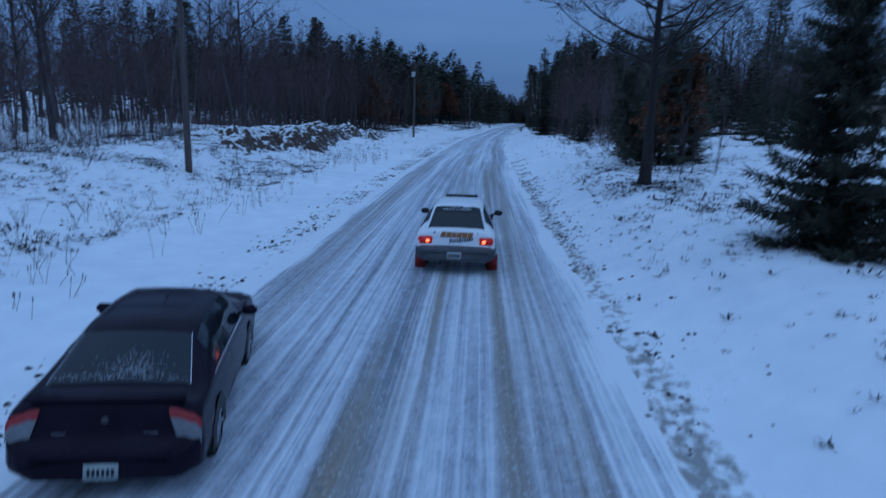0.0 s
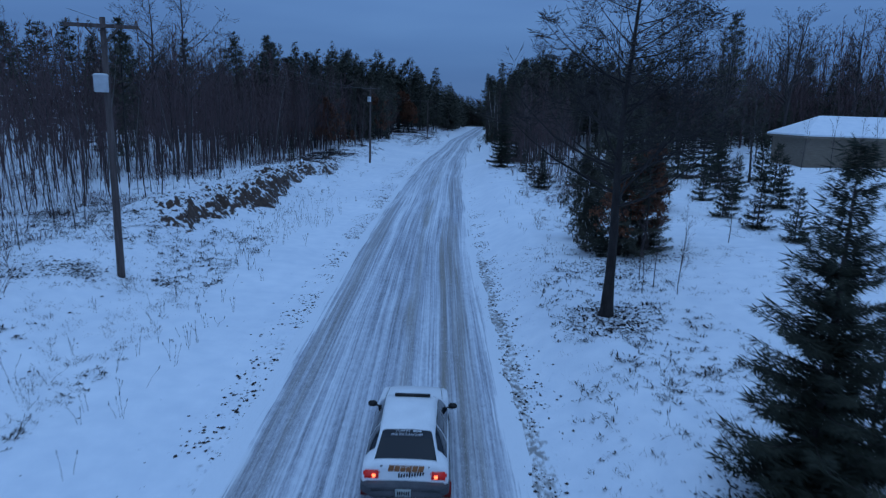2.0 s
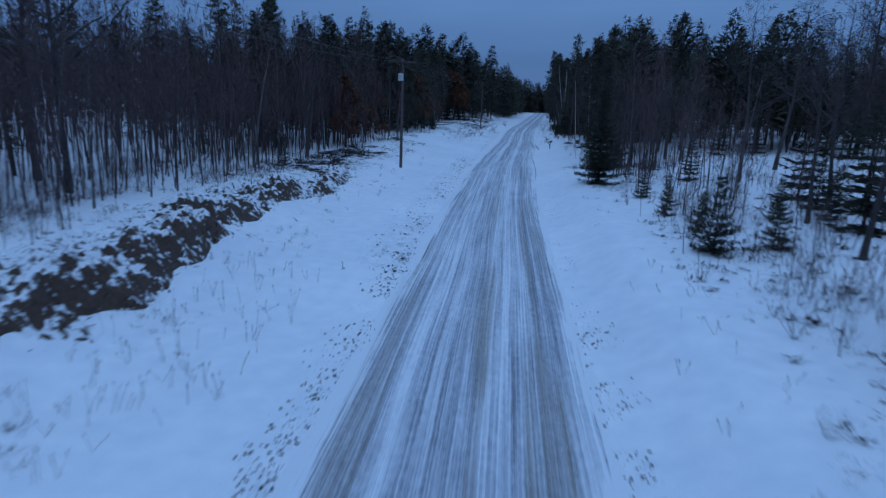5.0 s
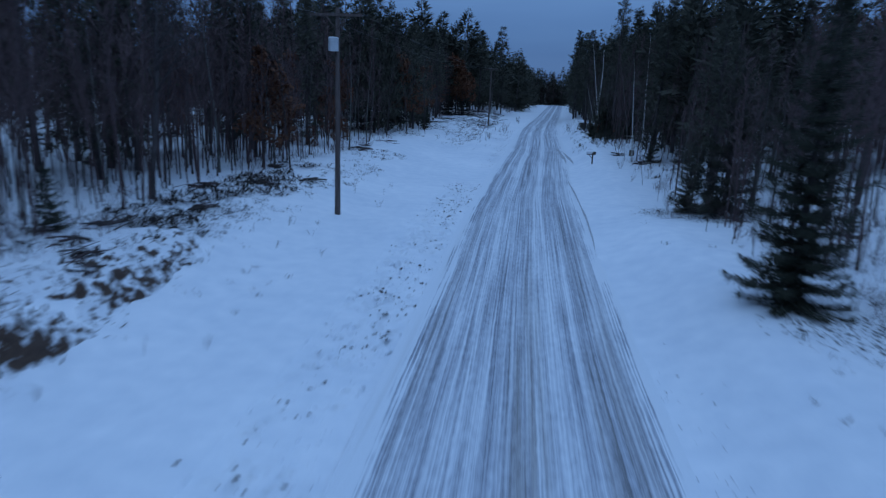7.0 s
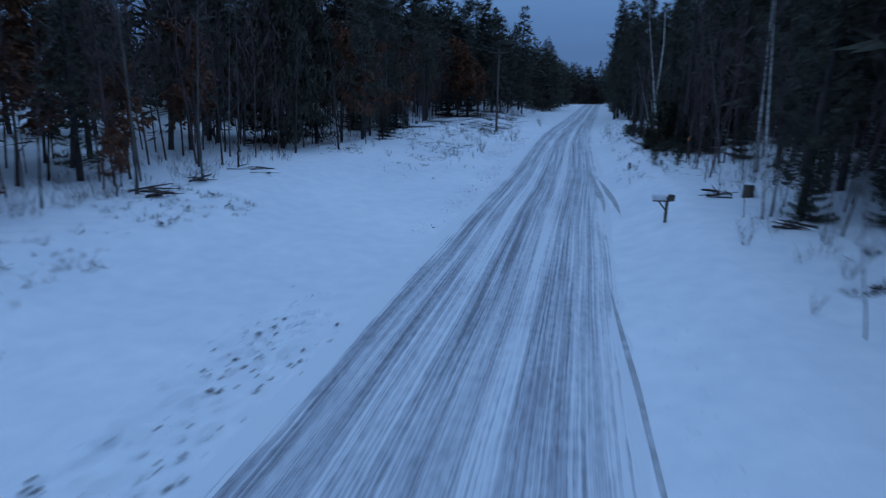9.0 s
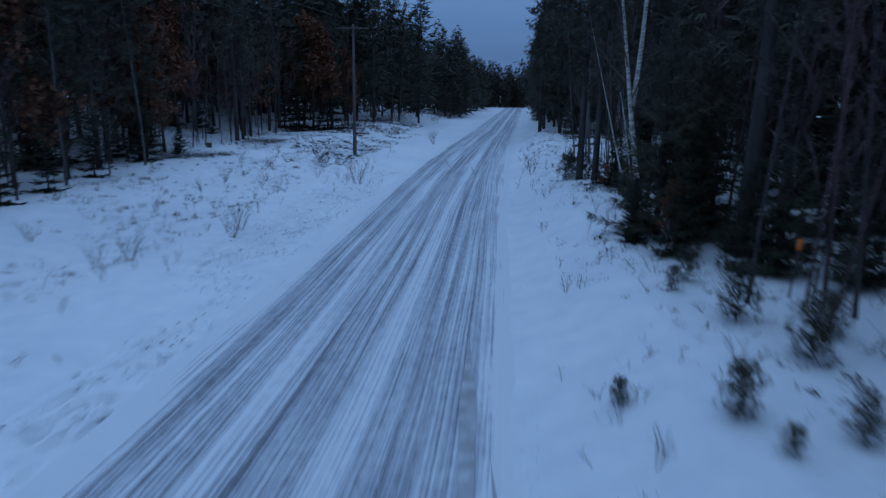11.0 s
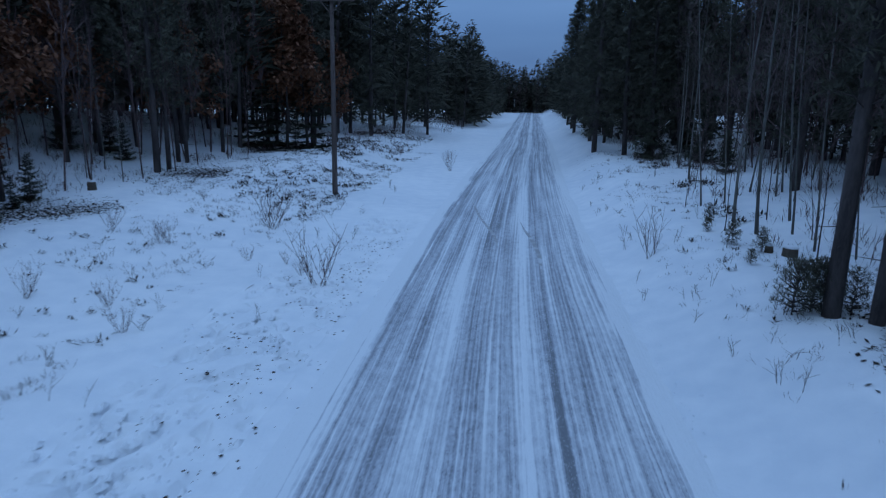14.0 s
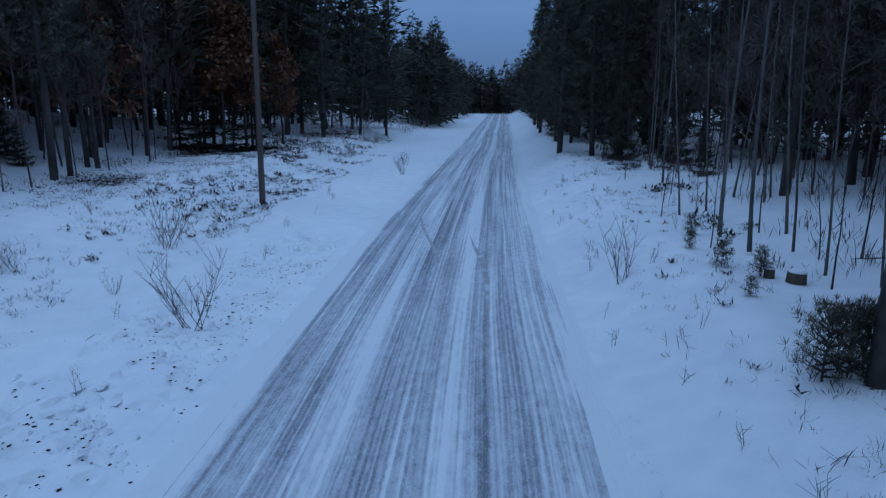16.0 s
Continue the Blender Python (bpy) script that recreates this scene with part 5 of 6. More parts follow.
def arch(parent, x, y, r):
    s = 1 if x > 0 else -1
    b = Build()
    n = 20
    ang = np.linspace(-0.25, math.pi + 0.25, n)
    inner = np.stack([np.full(n, x + s * 0.006), y + np.cos(ang) * 0.2, r + np.sin(ang) * 0.2], -1)
    outer = np.stack([np.full(n, x + s * 0.004), y + np.cos(ang) * r * 1.2, r + np.sin(ang) * r * 1.2], -1)
    b.add(np.vstack([inner, outer]), None, [(i, i + 1, n + i + 1, n + i) for i in range(n - 1)])
    part("wheel_arch", b, BLACK_PLASTIC, parent)


def mirror(parent, x, y, z, material):
    s = 1 if x > 0 else -1
    m = part("wing_mirror", soft_box(x + s * 0.12, y, z, 0.2, 0.10, 0.13, 0.03), material, parent)
    part("arm", Build().tube([(x - s * 0.03, y, z - 0.05), (x + s * 0.06, y, z - 0.03)], [0.02, 0.02], 6), material, m)


def plate(parent, x, y, z, tilt=-8):
    p = part("number_plate", soft_box(0, 0, 0, 0.305, 0.012, 0.155, 0.004), PLATE, parent)
    p.matrix_basis = pose(x, y, z, tilt)
    bars = Build()
    for k in range(6):
        bars.box(-0.105 + 0.042 * k, -0.0085, -0.005, 0.026, 0.003, 0.075)
    part("plate_marking", bars, INK, p, smooth=False)
    return p


def white_wagon(m):
    car = thing("rally_wagon", m, "white rally wagon with lit red tail lamps on the road", "car")
    sh = Shell((
        (0.07, 0.34, 0.74, 0.58, 0.78, 0.62, 0.72), (0.10, 0.30, 0.82, 0.64, 0.83, 0.72, 0.76), (0.13, 0.29, 0.835, 0.74, 0.835, 0.87, 0.73),
        (0.17, 0.29, 0.835, 0.83, 0.83, 0.925, 0.68), (0.22, 0.28, 0.84, 0.88, 0.825, 0.955, 0.645), (0.66, 0.27, 0.845, 0.92, 0.82, 1.375, 0.52),
        (0.78, 0.26, 0.845, 0.92, 0.82, 1.41, 0.525), (1.60, 0.25, 0.845, 0.92, 0.825, 1.44, 0.54),
        (2.20, 0.25, 0.845, 0.91, 0.825, 1.41, 0.54), (2.95, 0.25, 0.845, 0.90, 0.82, 0.985, 0.68), (3.06, 0.25, 0.84, 0.88, 0.815, 0.92, 0.74),
        (3.90, 0.25, 0.83, 0.79, 0.79, 0.83, 0.70), (4.20, 0.28, 0.78, 0.69, 0.74, 0.73, 0.64), (4.35, 0.35, 0.66, 0.56, 0.64, 0.60, 0.56)))
    part("body", sh.body(), WHITE_PAINT, car)
    bump = Shell(((-0.03, 0.37, 0.64, 0.50, 0.70, 0.53, 0.66), (0.01, 0.29, 0.78, 0.55, 0.82, 0.585, 0.79), (0.08, 0.27, 0.845, 0.57, 0.852, 0.61, 0.82), (0.16, 0.27, 0.85, 0.57, 0.857, 0.615, 0.80), (0.62, 0.27, 0.852, 0.56, 0.857, 0.59, 0.80)))
    part("rear_bumper", bump.body(), GREY_PLASTIC, car, "scuffed grey plastic bumper")
    for s in (-1, 1):
        part("sill", sh.patch(0.12, 3.05, s * 6.2, s * 7.4, 24, 5, 0.006), GREY_PLASTIC, car)
    rear = part("rear_window", sh.patch(0.24, 0.645, -2.6, 2.6, 8, 16, 0.007), GLASS, car)
    part("window_banner", sh.patch(0.555, 0.66, -2.5, 2.5, 4, 16, 0.010), INK, rear, "dark banner with white lettering")
    part("windscreen", sh.patch(2.26, 2.90, -2.6, 2.6, 8, 14, 0.007), GLASS, car)
    for s in (-1, 1):
        for y0, y1 in ((0.42, 0.98), (1.04, 1.74), (1.80, 2.55)):
            part("side_window", sh.patch(y0, y1, s * 3.2, s * 4.8, 6, 5, 0.006), GLASS, car)
        part("bonnet_line", sh.patch(3.1, 4.1, s * 2.2, s * 2.32, 10, 2, 0.003), BLACK_PLASTIC, car)
        part("door_line", sh.patch(1.765, 1.78, s * 3.2, s * 6.2, 2, 8, 0.003), BLACK_PLASTIC, car)
        part("side_graphic", sh.patch(1.5, 2.6, s * 5.15, s * 5.7, 10, 4, 0.005, lambda y: 1 + 0.05 * np.sin(y * 5)), INK, car, "dark blue vinyl graphic")
        lamp = part("tail_lamp", soft_box(s * 0.645, 0.125, 0.715, 0.335, 0.10, 0.185, 0.03, 0.96), TAIL_LIT, car, "glowing red tail lamp")
        part("bulb", soft_box(s * 0.60, 0.072, 0.715, 0.075, 0.02, 0.065, 0.009), TAIL_BULB, lamp, "bright bulb behind the lens")
        part("mud_flap", soft_box(s * 0.80, 0.50, 0.20, 0.22, 0.02, 0.36, 0.006), RED_FLAP, car, "red mud flap")
        mirror(car, s * 0.80, 2.62, 0.99, BLACK_PLASTIC)
        for y in (0.93, 3.45):
            wheel(car, s * 0.845, y, 0.305, 0.2, WHITE_RIM)
            arch(car, s * 0.858, y, 0.305)
    part("roof_vent", soft_box(0.02, 2.12, 1.455, 0.78, 0.10, 0.05, 0.012), BLACK_PLASTIC, car, "black roof vent flap")
    plate(car, -0.02, -0.045, 0.43)
    part("exhaust", Build().tube([(-0.30, 0.25, 0.27), (-0.30, -0.02, 0.27)], [0.05, 0.05], 12, cap=False), STEEL, car)
    # lettering of the hatch as plain blocks in its colours
    def hatch(x, z):
        y = float(np.interp(z, (0.72, 0.87, 0.925, 0.955), (0.10, 0.13, 0.17, 0.22)))
        return x, y - 0.012, z
    for k in range(6):
        b = Build()
        x, y, z = hatch(-0.27 + 0.115 * k, 0.852)
        y -= 0.012
        b.add([(x - 0.066, y, z - 0.06), (x + 0.040, y, z - 0.06), (x + 0.070, y + 0.034, z + 0.055), (x - 0.036, y + 0.034, z + 0.055)], None, [(0, 1, 2, 3)])
        part("decal", b, ORANGE_INK, car, "bronze block of a sponsor decal", smooth=False)
    b = Build()
    for k in range(10):
        x, y, z = hatch(-0.12 + 0.052 * k, 0.712 + 0.006 * k)
        h = (0.062, 0.04, 0.036, 0.034, 0.062, 0.036, 0.04, 0.036, 0.04, 0.03)[k]
        y -= 0.008
        b.add([(x - 0.02, y, z - h), (x + 0.012, y, z - h), (x + 0.026, y + 0.008, z + h), (x - 0.006, y + 0.008, z + h)], None, [(0, 1, 2, 3)])
    part("script_decal", b, INK, car, "dark slanted script decal", smooth=False)
    for s in (-1, 1):
        x, y, z = hatch(s * 0.46, 0.885)
        part("small_decal", Build().box(x, y + 0.002, z, 0.05 if s < 0 else 0.02, 0.004, 0.03), INK, car, smooth=False)
    return car


def dark_sedan(m):
    car = thing("parked_sedan", m, "dark maroon sedan with frosted rear window parked at the roadside", "car")
    sh = Shell((
        (0.00, 0.40, 0.56, 0.52, 0.62, 0.55, 0.58), (0.03, 0.31, 0.70, 0.56, 0.74, 0.60, 0.70), (0.07, 0.28, 0.79, 0.58, 0.81, 0.63, 0.78), (0.13, 0.26, 0.84, 0.62, 0.85, 0.67, 0.80),
        (0.17, 0.26, 0.86, 0.75, 0.85, 0.88, 0.72), (0.21, 0.26, 0.868, 0.85, 0.85, 0.965, 0.70), (0.28, 0.26, 0.87, 0.88, 0.85, 0.995, 0.71),
        (0.36, 0.26, 0.87, 0.90, 0.845, 0.98, 0.74), (0.54, 0.26, 0.872, 0.92, 0.845, 0.995, 0.70), (1.28, 0.26, 0.872, 0.93, 0.84, 1.325, 0.565),
        (1.50, 0.26, 0.872, 0.93, 0.84, 1.375, 0.56), (2.30, 0.25, 0.872, 0.93, 0.84, 1.395, 0.56), (2.85, 0.25, 0.872, 0.92, 0.84, 1.36, 0.55),
        (3.55, 0.25, 0.872, 0.91, 0.835, 1.03, 0.69), (3.66, 0.25, 0.87, 0.90, 0.83, 0.98, 0.76), (4.25, 0.26, 0.86, 0.84, 0.82, 0.92, 0.74),
        (4.60, 0.30, 0.80, 0.74, 0.76, 0.83, 0.68), (4.76, 0.40, 0.66, 0.60, 0.64, 0.66, 0.58)))
    part("body", sh.body(), DARK_PAINT, car)
    rear = part("rear_window", sh.patch(0.57, 1.25, -2.75, 2.75, 10, 16, 0.007), GLASS, car)
    frost = Build()
    rs = np.random.RandomState(7)
    for k in range(620):
        fy = min(1.1, 0.60 + abs(rs.normal(0, 0.15)))
        fv = rs.normal(0.35 if fy > 0.68 else 0.1, 0.5 if fy > 0.68 else 1.3)
        if abs(fv) < 2.5:
            w = rs.uniform(0.002, 0.009)
            frost.put(sh.patch(fy, fy + w * 1.2, fv - w * 3, fv + w * 3, 2, 2, 0.010))
    ob = part("frost", frost, FROST, rear, smooth=False)
    tagged(ob, "patchy white frost on the glass", "", "", "stuff")
    part("windscreen", sh.patch(2.92, 3.50, -2.6, 2.6, 8, 14, 0.007), GLASS, car)
    part("sunroof", sh.patch(1.95, 2.65, -1.6, 1.6, 8, 10, 0.005), DARK_PAINT, car)
    part("boot_spoiler", soft_box(0, 0.245, 1.018, 1.42, 0.15, 0.035, 0.015), DARK_PAINT, car, "low lip spoiler on the boot lid")
    part("aerial", Build().tube([(0, 2.55, 1.455), (0, 2.30, 1.52)], [0.012, 0.006], 6), BLACK_PLASTIC, car)
    for s in (-1, 1):
        for y0, y1 in ((1.22, 1.98), (2.04, 2.95)):
            part("side_window", sh.patch(y0, y1, s * 3.2, s * 4.8, 8, 5, 0.006), GLASS, car)
        part("window_trim", sh.patch(1.0, 3.0, s * 4.86, s * 4.98, 14, 2, 0.008), CHROME, car)
        part("glass_trim", sh.patch(0.60, 1.27, s * 2.74, s * 2.86, 10, 2, 0.009), CHROME, car)
        part("door_line", sh.patch(2.0, 2.012, s * 3.2, s * 6.8, 2, 8, 0.003), BLACK_PLASTIC, car)
        part("boot_line", sh.patch(0.32, 0.56, s * 2.62, s * 2.70, 6, 2, 0.003), BLACK_PLASTIC, car)
        lamp = part("tail_lamp", sh.patch(0.130, 0.166, s * 1.8, s * 5.2, 8, 18, 0.014), TAIL_CLEAR, car, "clear lens under a red band")
        part("red_band", sh.patch(0.164, 0.194, s * 1.8, s * 5.0, 8, 18, 0.016), TAIL_RED, lamp, "unlit red lens")
        mirror(car, s * 0.82, 3.05, 1.02, DARK_PAINT)
        for y in (1.0, 3.52):
            wheel(car, s * 0.872, y, 0.315, 0.2, ALLOY)
            arch(car, s * 0.884, y, 0.315)
    plate(car, 0.0, -0.012, 0.40, -10)
    part("badge", Build().tube([(0, 0.150, 0.83), (0, 0.172, 0.831)], [0.034, 0.034], 20), GREY_PLASTIC, car, "small oval badge")
    for s in (-1, 1):
        part("script", Build().box(s * 0.40, 0.138, 0.70, 0.13, 0.006, 0.022), CHROME, car, smooth=False)
    return car


wagon = white_wagon(pose(0.80, 14.45, 0.015, 0, 0, -1) @ Matrix.Diagonal((1.06, 1.06, 1.06, 1)))
dark_sedan(pose(-2.03, 5.27, -0.04, 0, 2, 12.5) @ Matrix.Diagonal((0.97, 0.99, 0.97, 1)))


def lettering(parent, body, size, m, material, name="lettering"):
    cu = bpy.data.curves.new(name, "FONT")
    cu.body, cu.size, cu.extrude, cu.align_x, cu.align_y = body, size, 0.001, "CENTER", "CENTER"
    tmp = bpy.data.objects.new(name, cu)
    scene.collection.objects.link(tmp)
    dg = bpy.context.evaluated_depsgraph_get()
    me = bpy.data.meshes.new_from_object(tmp.evaluated_get(dg))
    bpy.data.objects.remove(tmp)
    me.materials.clear()
    me.materials.append(material)
    ob = part(name, me, None, parent)
    ob.matrix_basis = m
    return ob


_slope = math.degrees(math.atan2(1.375 - 0.955, 0.66 - 0.22))
lettering(wagon, "I LOVE MY", 0.06, pose(-0.08, 0.605, 1.386, _slope), PALE_INK)
part("lettering_bar", Build().box(0.20, 0.605, 1.386, 0.17, 0.02, 0.022), PALE_INK, wagon, smooth=False)
lettering(wagon, "AND SHE IS AWESOME", 0.062, pose(0, 0.553, 1.338, _slope), PALE_INK)


# ---- house, mailbox and other things beside the road ----
SIDING = surface("tan_siding", (0.156, 0.121, 0.090), (0.234, 0.187, 0.144), 1.5, 0.8, 0.2, 12, stretch=(1, 1, 6))
FASCIA = surface("brown_fascia", (0.16, 0.13, 0.10), (0.24, 0.20, 0.16), 3, 0.7, 0.1, 20)
PLASTIC_WHITE = surface("white_mailbox_enamel", (0.55, 0.57, 0.6), (0.75, 0.77, 0.8), 4, 0.4, 0, 30)
POST_WOOD = surface("dark_post_wood", (0.05, 0.04, 0.032), (0.13, 0.10, 0.08), 4, 0.85, 0.4, 25, stretch=(3, 3, 0.4))
ORANGE = surface("orange_marker_paint", (0.75, 0.16, 0.025), (0.95, 0.26, 0.05), 6, 0.5, 0, 30)
CUT_WOOD = surface("fresh_cut_wood", (0.16, 0.10, 0.06), (0.30, 0.20, 0.12), 5, 0.8, 0.4, 25)


def house(m):
    ob = thing("house", m, "long tan house with a snow-covered hipped roof", "house")
    w, d, h, r, o = 17.0, 9.0, 3.2, 2.0, 0.55
    base = at_land(m.translation.x, m.translation.y)
    for name, cx, cy, sx, sy in (("front", w / 2, 0.1, w, 0.2), ("back", w / 2, d - 0.1, w, 0.2), ("end", 0.1, d / 2, 0.2, d - 0.4), ("end", w - 0.1, d / 2, 0.2, d - 0.4)):
        part("wall", Build().box(cx, cy, h / 2 - 1.0, sx, sy, h + 2.0), SIDING, ob, smooth=False)
    b = Build()
    e = [(-o, -o, h), (w + o, -o, h), (w + o, d + o, h), (-o, d + o, h)]
    t = 0.34
    top = [(x, y, z + t) for x, y, z in e]
    ridge = [(d * 0.32, d / 2, h + r + t), (w - d * 0.32, d / 2, h + r + t)]
    v = e + top + ridge
    b.add(v, [(4, 8, 7), (5, 6, 9)], [(4, 5, 9, 8), (6, 7, 8, 9), (0, 3, 2, 1), (0, 1, 5, 4), (1, 2, 6, 5), (2, 3, 7, 6), (3, 0, 4, 7)])
    part("roof", b, SNOW, ob, "roof under an even layer of snow", smooth=False)
    for cx, cy, sx, sy in ((w / 2, -o - 0.02, w + 2 * o, 0.03), (w / 2, d + o + 0.02, w + 2 * o, 0.03), (-o - 0.02, d / 2, 0.03, d + 2 * o), (w + o + 0.02, d / 2, 0.03, d + 2 * o)):
        part("fascia", Build().box(cx, cy, h + 0.06, sx, sy, 0.22), FASCIA, ob, smooth=False)
    return ob


house(pose(39.6, 70.5, 3.35, 0, 0, -6))


def mailbox(m):
    ob = thing("mailbox", m, "white mailbox on a dark wooden post beside the drive", "mailbox")
    part("post", Build().box(0, 0, 0.45, 0.1, 0.1, 1.3), POST_WOOD, ob, smooth=False)
    part("arm", Build().box(-0.22, 0, 0.92, 0.75, 0.09, 0.07), POST_WOOD, ob, smooth=False)
    part("strut", Build().tube([(-0.36, 0, 0.9), (-0.03, 0, 0.52)], [0.035, 0.035], 6), POST_WOOD, ob)
    n = 14
    ang = np.linspace(0, math.pi, n)
    prof = [(-0.105, 0.0)] + [(-0.105 * math.cos(a), 0.13 + 0.105 * math.sin(a)) for a in ang] + [(0.105, 0.0)]
    k = len(prof)
    v = [(-0.62, y, 0.955 + z) for y, z in prof] + [(-0.08, y, 0.955 + z) for y, z in prof]
    b = Build()
    b.add(v, None, [(i, (i + 1) % k, k + (i + 1) % k, k + i) for i in range(k)])
    b.add(v, [(0, i + 1, i) for i in range(1, k - 1)] + [(k, k + i, k + i + 1) for i in range(1, k - 1)])
    part("box", b, PLASTIC_WHITE, ob, "white enamelled box")
    part("paper_tube", Build().box(0.17, 0, 1.05, 0.22, 0.2, 0.26), POST_WOOD, ob, "dark newspaper box", smooth=False)
    return ob


mailbox(pose(9.25, 129.2, at_land(9.25, 129.2), 0, 0, 8))


def marker(x, y):
    ob = thing("marker_post", pose(x, y, at_land(x, y), 0, 4, 20), "grey stake with an orange painted top in the snow", "marker")
    part("stake", Build().tube([(0, 0, -0.2), (0, 0, 1.12)], [0.025, 0.022], 6), POLE_WOOD, ob)
    part("marker_cap", soft_box(0, 0, 1.22, 0.16, 0.06, 0.26, 0.02), ORANGE, ob, "bright orange top")


marker(14.9, 152.2)


def stump(x, y, r, h):
    ob = thing("stump", pose(x, y, at_land(x, y), 0, 0, rnd(0, 360)), "sawn tree stump in the snow with snow on top", "stump", "stumps")
    part("wood", Build().tube([(0, 0, -0.15), (0, 0, 0.05), (0, 0, h)], [r * 1.3, r * 1.05, r], 14), POST_WOOD, ob)
    part("cut_face", Build().tube([(0, 0, h), (0, 0, h + 0.006)], [r * 0.93, r * 0.92], 14), CUT_WOOD, ob)
    part("snow_cap", Build().tube([(0.02, 0, h + 0.008), (0.02, 0, h + 0.05), (0.02, 0, h + 0.075)], [r * 1.02, r * 0.9, r * 0.45], 12), SNOW, ob)


random.seed(77)
for x, y, r, h in ((15.75, 178.8, 0.22, 0.26), (15.28, 179.2, 0.12, 0.2), (-12.6, 189.5, 0.2, 0.4), (13.8, 133.5, 0.25, 0.6)):
    stump(x, y, r, h)

# birches and pines by the bend
for x, y, girth, tall, ln, seed in ((15.25, 166.4, 0.15, 13.0, (0, -10), 400), (14.9, 167.1, 0.055, 8.0, (0, -17), 401), (16.4, 141.0, 0.13, 12.0, (0, -3), 402), (12.9, 128.5, 0.07, 9.5, (0, -4), 404)):
    w_, f_ = bare_tree(seed, tall, girth, first=0.3, spread_angle=30, lift=0.4, limbs=14, reach=0.22, twigs=6, wob=0.012)
    if seed == 400:
        w_.tube([(0.0, 0, 3.6), (0.30, 0.1, 4.6), (0.75, 0.2, 6.4), (1.3, 0.3, 9.0), (1.7, 0.4, 12.0)], [0.12, 0.11, 0.10, 0.07, 0.02], 8)
        w_.tube([(-0.25, 0.1, -0.2), (-0.22, 0.1, 1.2), (-0.25, 0.1, 3.4), (-0.3, 0.2, 4.6)], [0.05, 0.04, 0.03, 0.01], 6)
    k = Kind("birch", (("trunk", w_, BIRCH_BARK), ("crown", f_, TWIG)), "white-barked birch at the edge of the dark pines", "tree", "birches")
    k.plant(x, y, 1.0, 0, ln)
for x, y, s in ((13.80, 172.8, 0.9), (14.5, 172.3, 0.8), (15.35, 156.0, 1.05), (17.2, 172.6, 0.8)):
    TALL[int(y) % 3].plant(x, y, s)
random.seed(5)
BROWN[1].plant(14.4, 169.4, 0.14, label="low young oak thick with dead brown leaves")
BROWN[2].plant(14.45, 165.0, 0.17, 40, label="low young oak thick with dead brown leaves")
for x, y, s in ((14.9, 163.9, 0.5), (14.5, 171.2, 0.45), (16.6, 171.8, 0.9), (15.0, 170.2, 0.75), (15.7, 169.4, 0.85), (16.4, 170.6, 1.0), (15.3, 171.4, 0.9), (17.2, 168.9, 0.9), (16.2, 166.6, 0.4), (17.8, 171.5, 1.1), (18.6, 169.0, 1.0), (19.5, 173.0, 1.2), (16.9, 153.0, 1.2), (15.0, 154.6, 1.0), (18.5, 157.5, 1.3)):
    FIRLET[int(y * 10) % 3].plant(x, y, s)
for x, y, s in ((13.9, 163.7, 0.9), (14.2, 163.3, 0.8), (14.3, 163.9, 0.7), (13.2, 150.9, 0.85), (13.7, 148.9, 0.8), (11.7, 147.0, 0.6), (10.3, 148.4, 0.35), (13.2, 153.8, 0.55), (12.6, 153.1, 0.4), (16.2, 152.4, 0.8), (12.0, 146.0, 0.3), (13.1, 146.3, 0.5), (14.6, 150.0, 0.6), (14.6, 180.4, 0.5), (15.1, 184.0, 0.45), (15.1, 179.3, 0.5), (14.4, 182.2, 0.35), (14.0, 177.5, 0.3)):
    YOUNG[int(y * 7) % 3].plant(x, y, s)
for x, y, s in ((-2.95, 186.8, 1.9), (1.0, 178.5, 1.8), (12.2, 181.2, 1.5), (4.0, 217.5, 1.1), (-2.1, 180.9, 0.6), (-5.5, 181.4, 0.7), (-6.2, 175.1, 0.9), (-4.1, 175.4, 0.8), (-5.3, 181.7, 0.9), (-3.4, 158.5, 1.0), (-1.5, 163.9, 0.9), (-1.4, 162.8, 1.1), (4.3, 211.0, 1.4), (-15.8, 27.7, 1.4), (7.9, 44.7, 0.7), (7.5, 41.2, 0.7), (0.2, 179.4, 0.6), (-0.6, 180.6, 0.5)):
    SHRUB[int(y * 3) % 4].plant(x, y, s)
for u, y in scatter(26, 53, 8, 14, 36, 78, 1.0) + scatter(14, 54, -17, -11, 10, 36, 1.5) + scatter(12, 55, 7.5, 12, 96, 126, 1.2) + scatter(10, 56, -16, -9, 150, 192, 1.5):
    x = float(road_x(y)) + u
    SHRUB[int(y * 7) % 4].plant(x, y, rnd(0.5, 1.0))


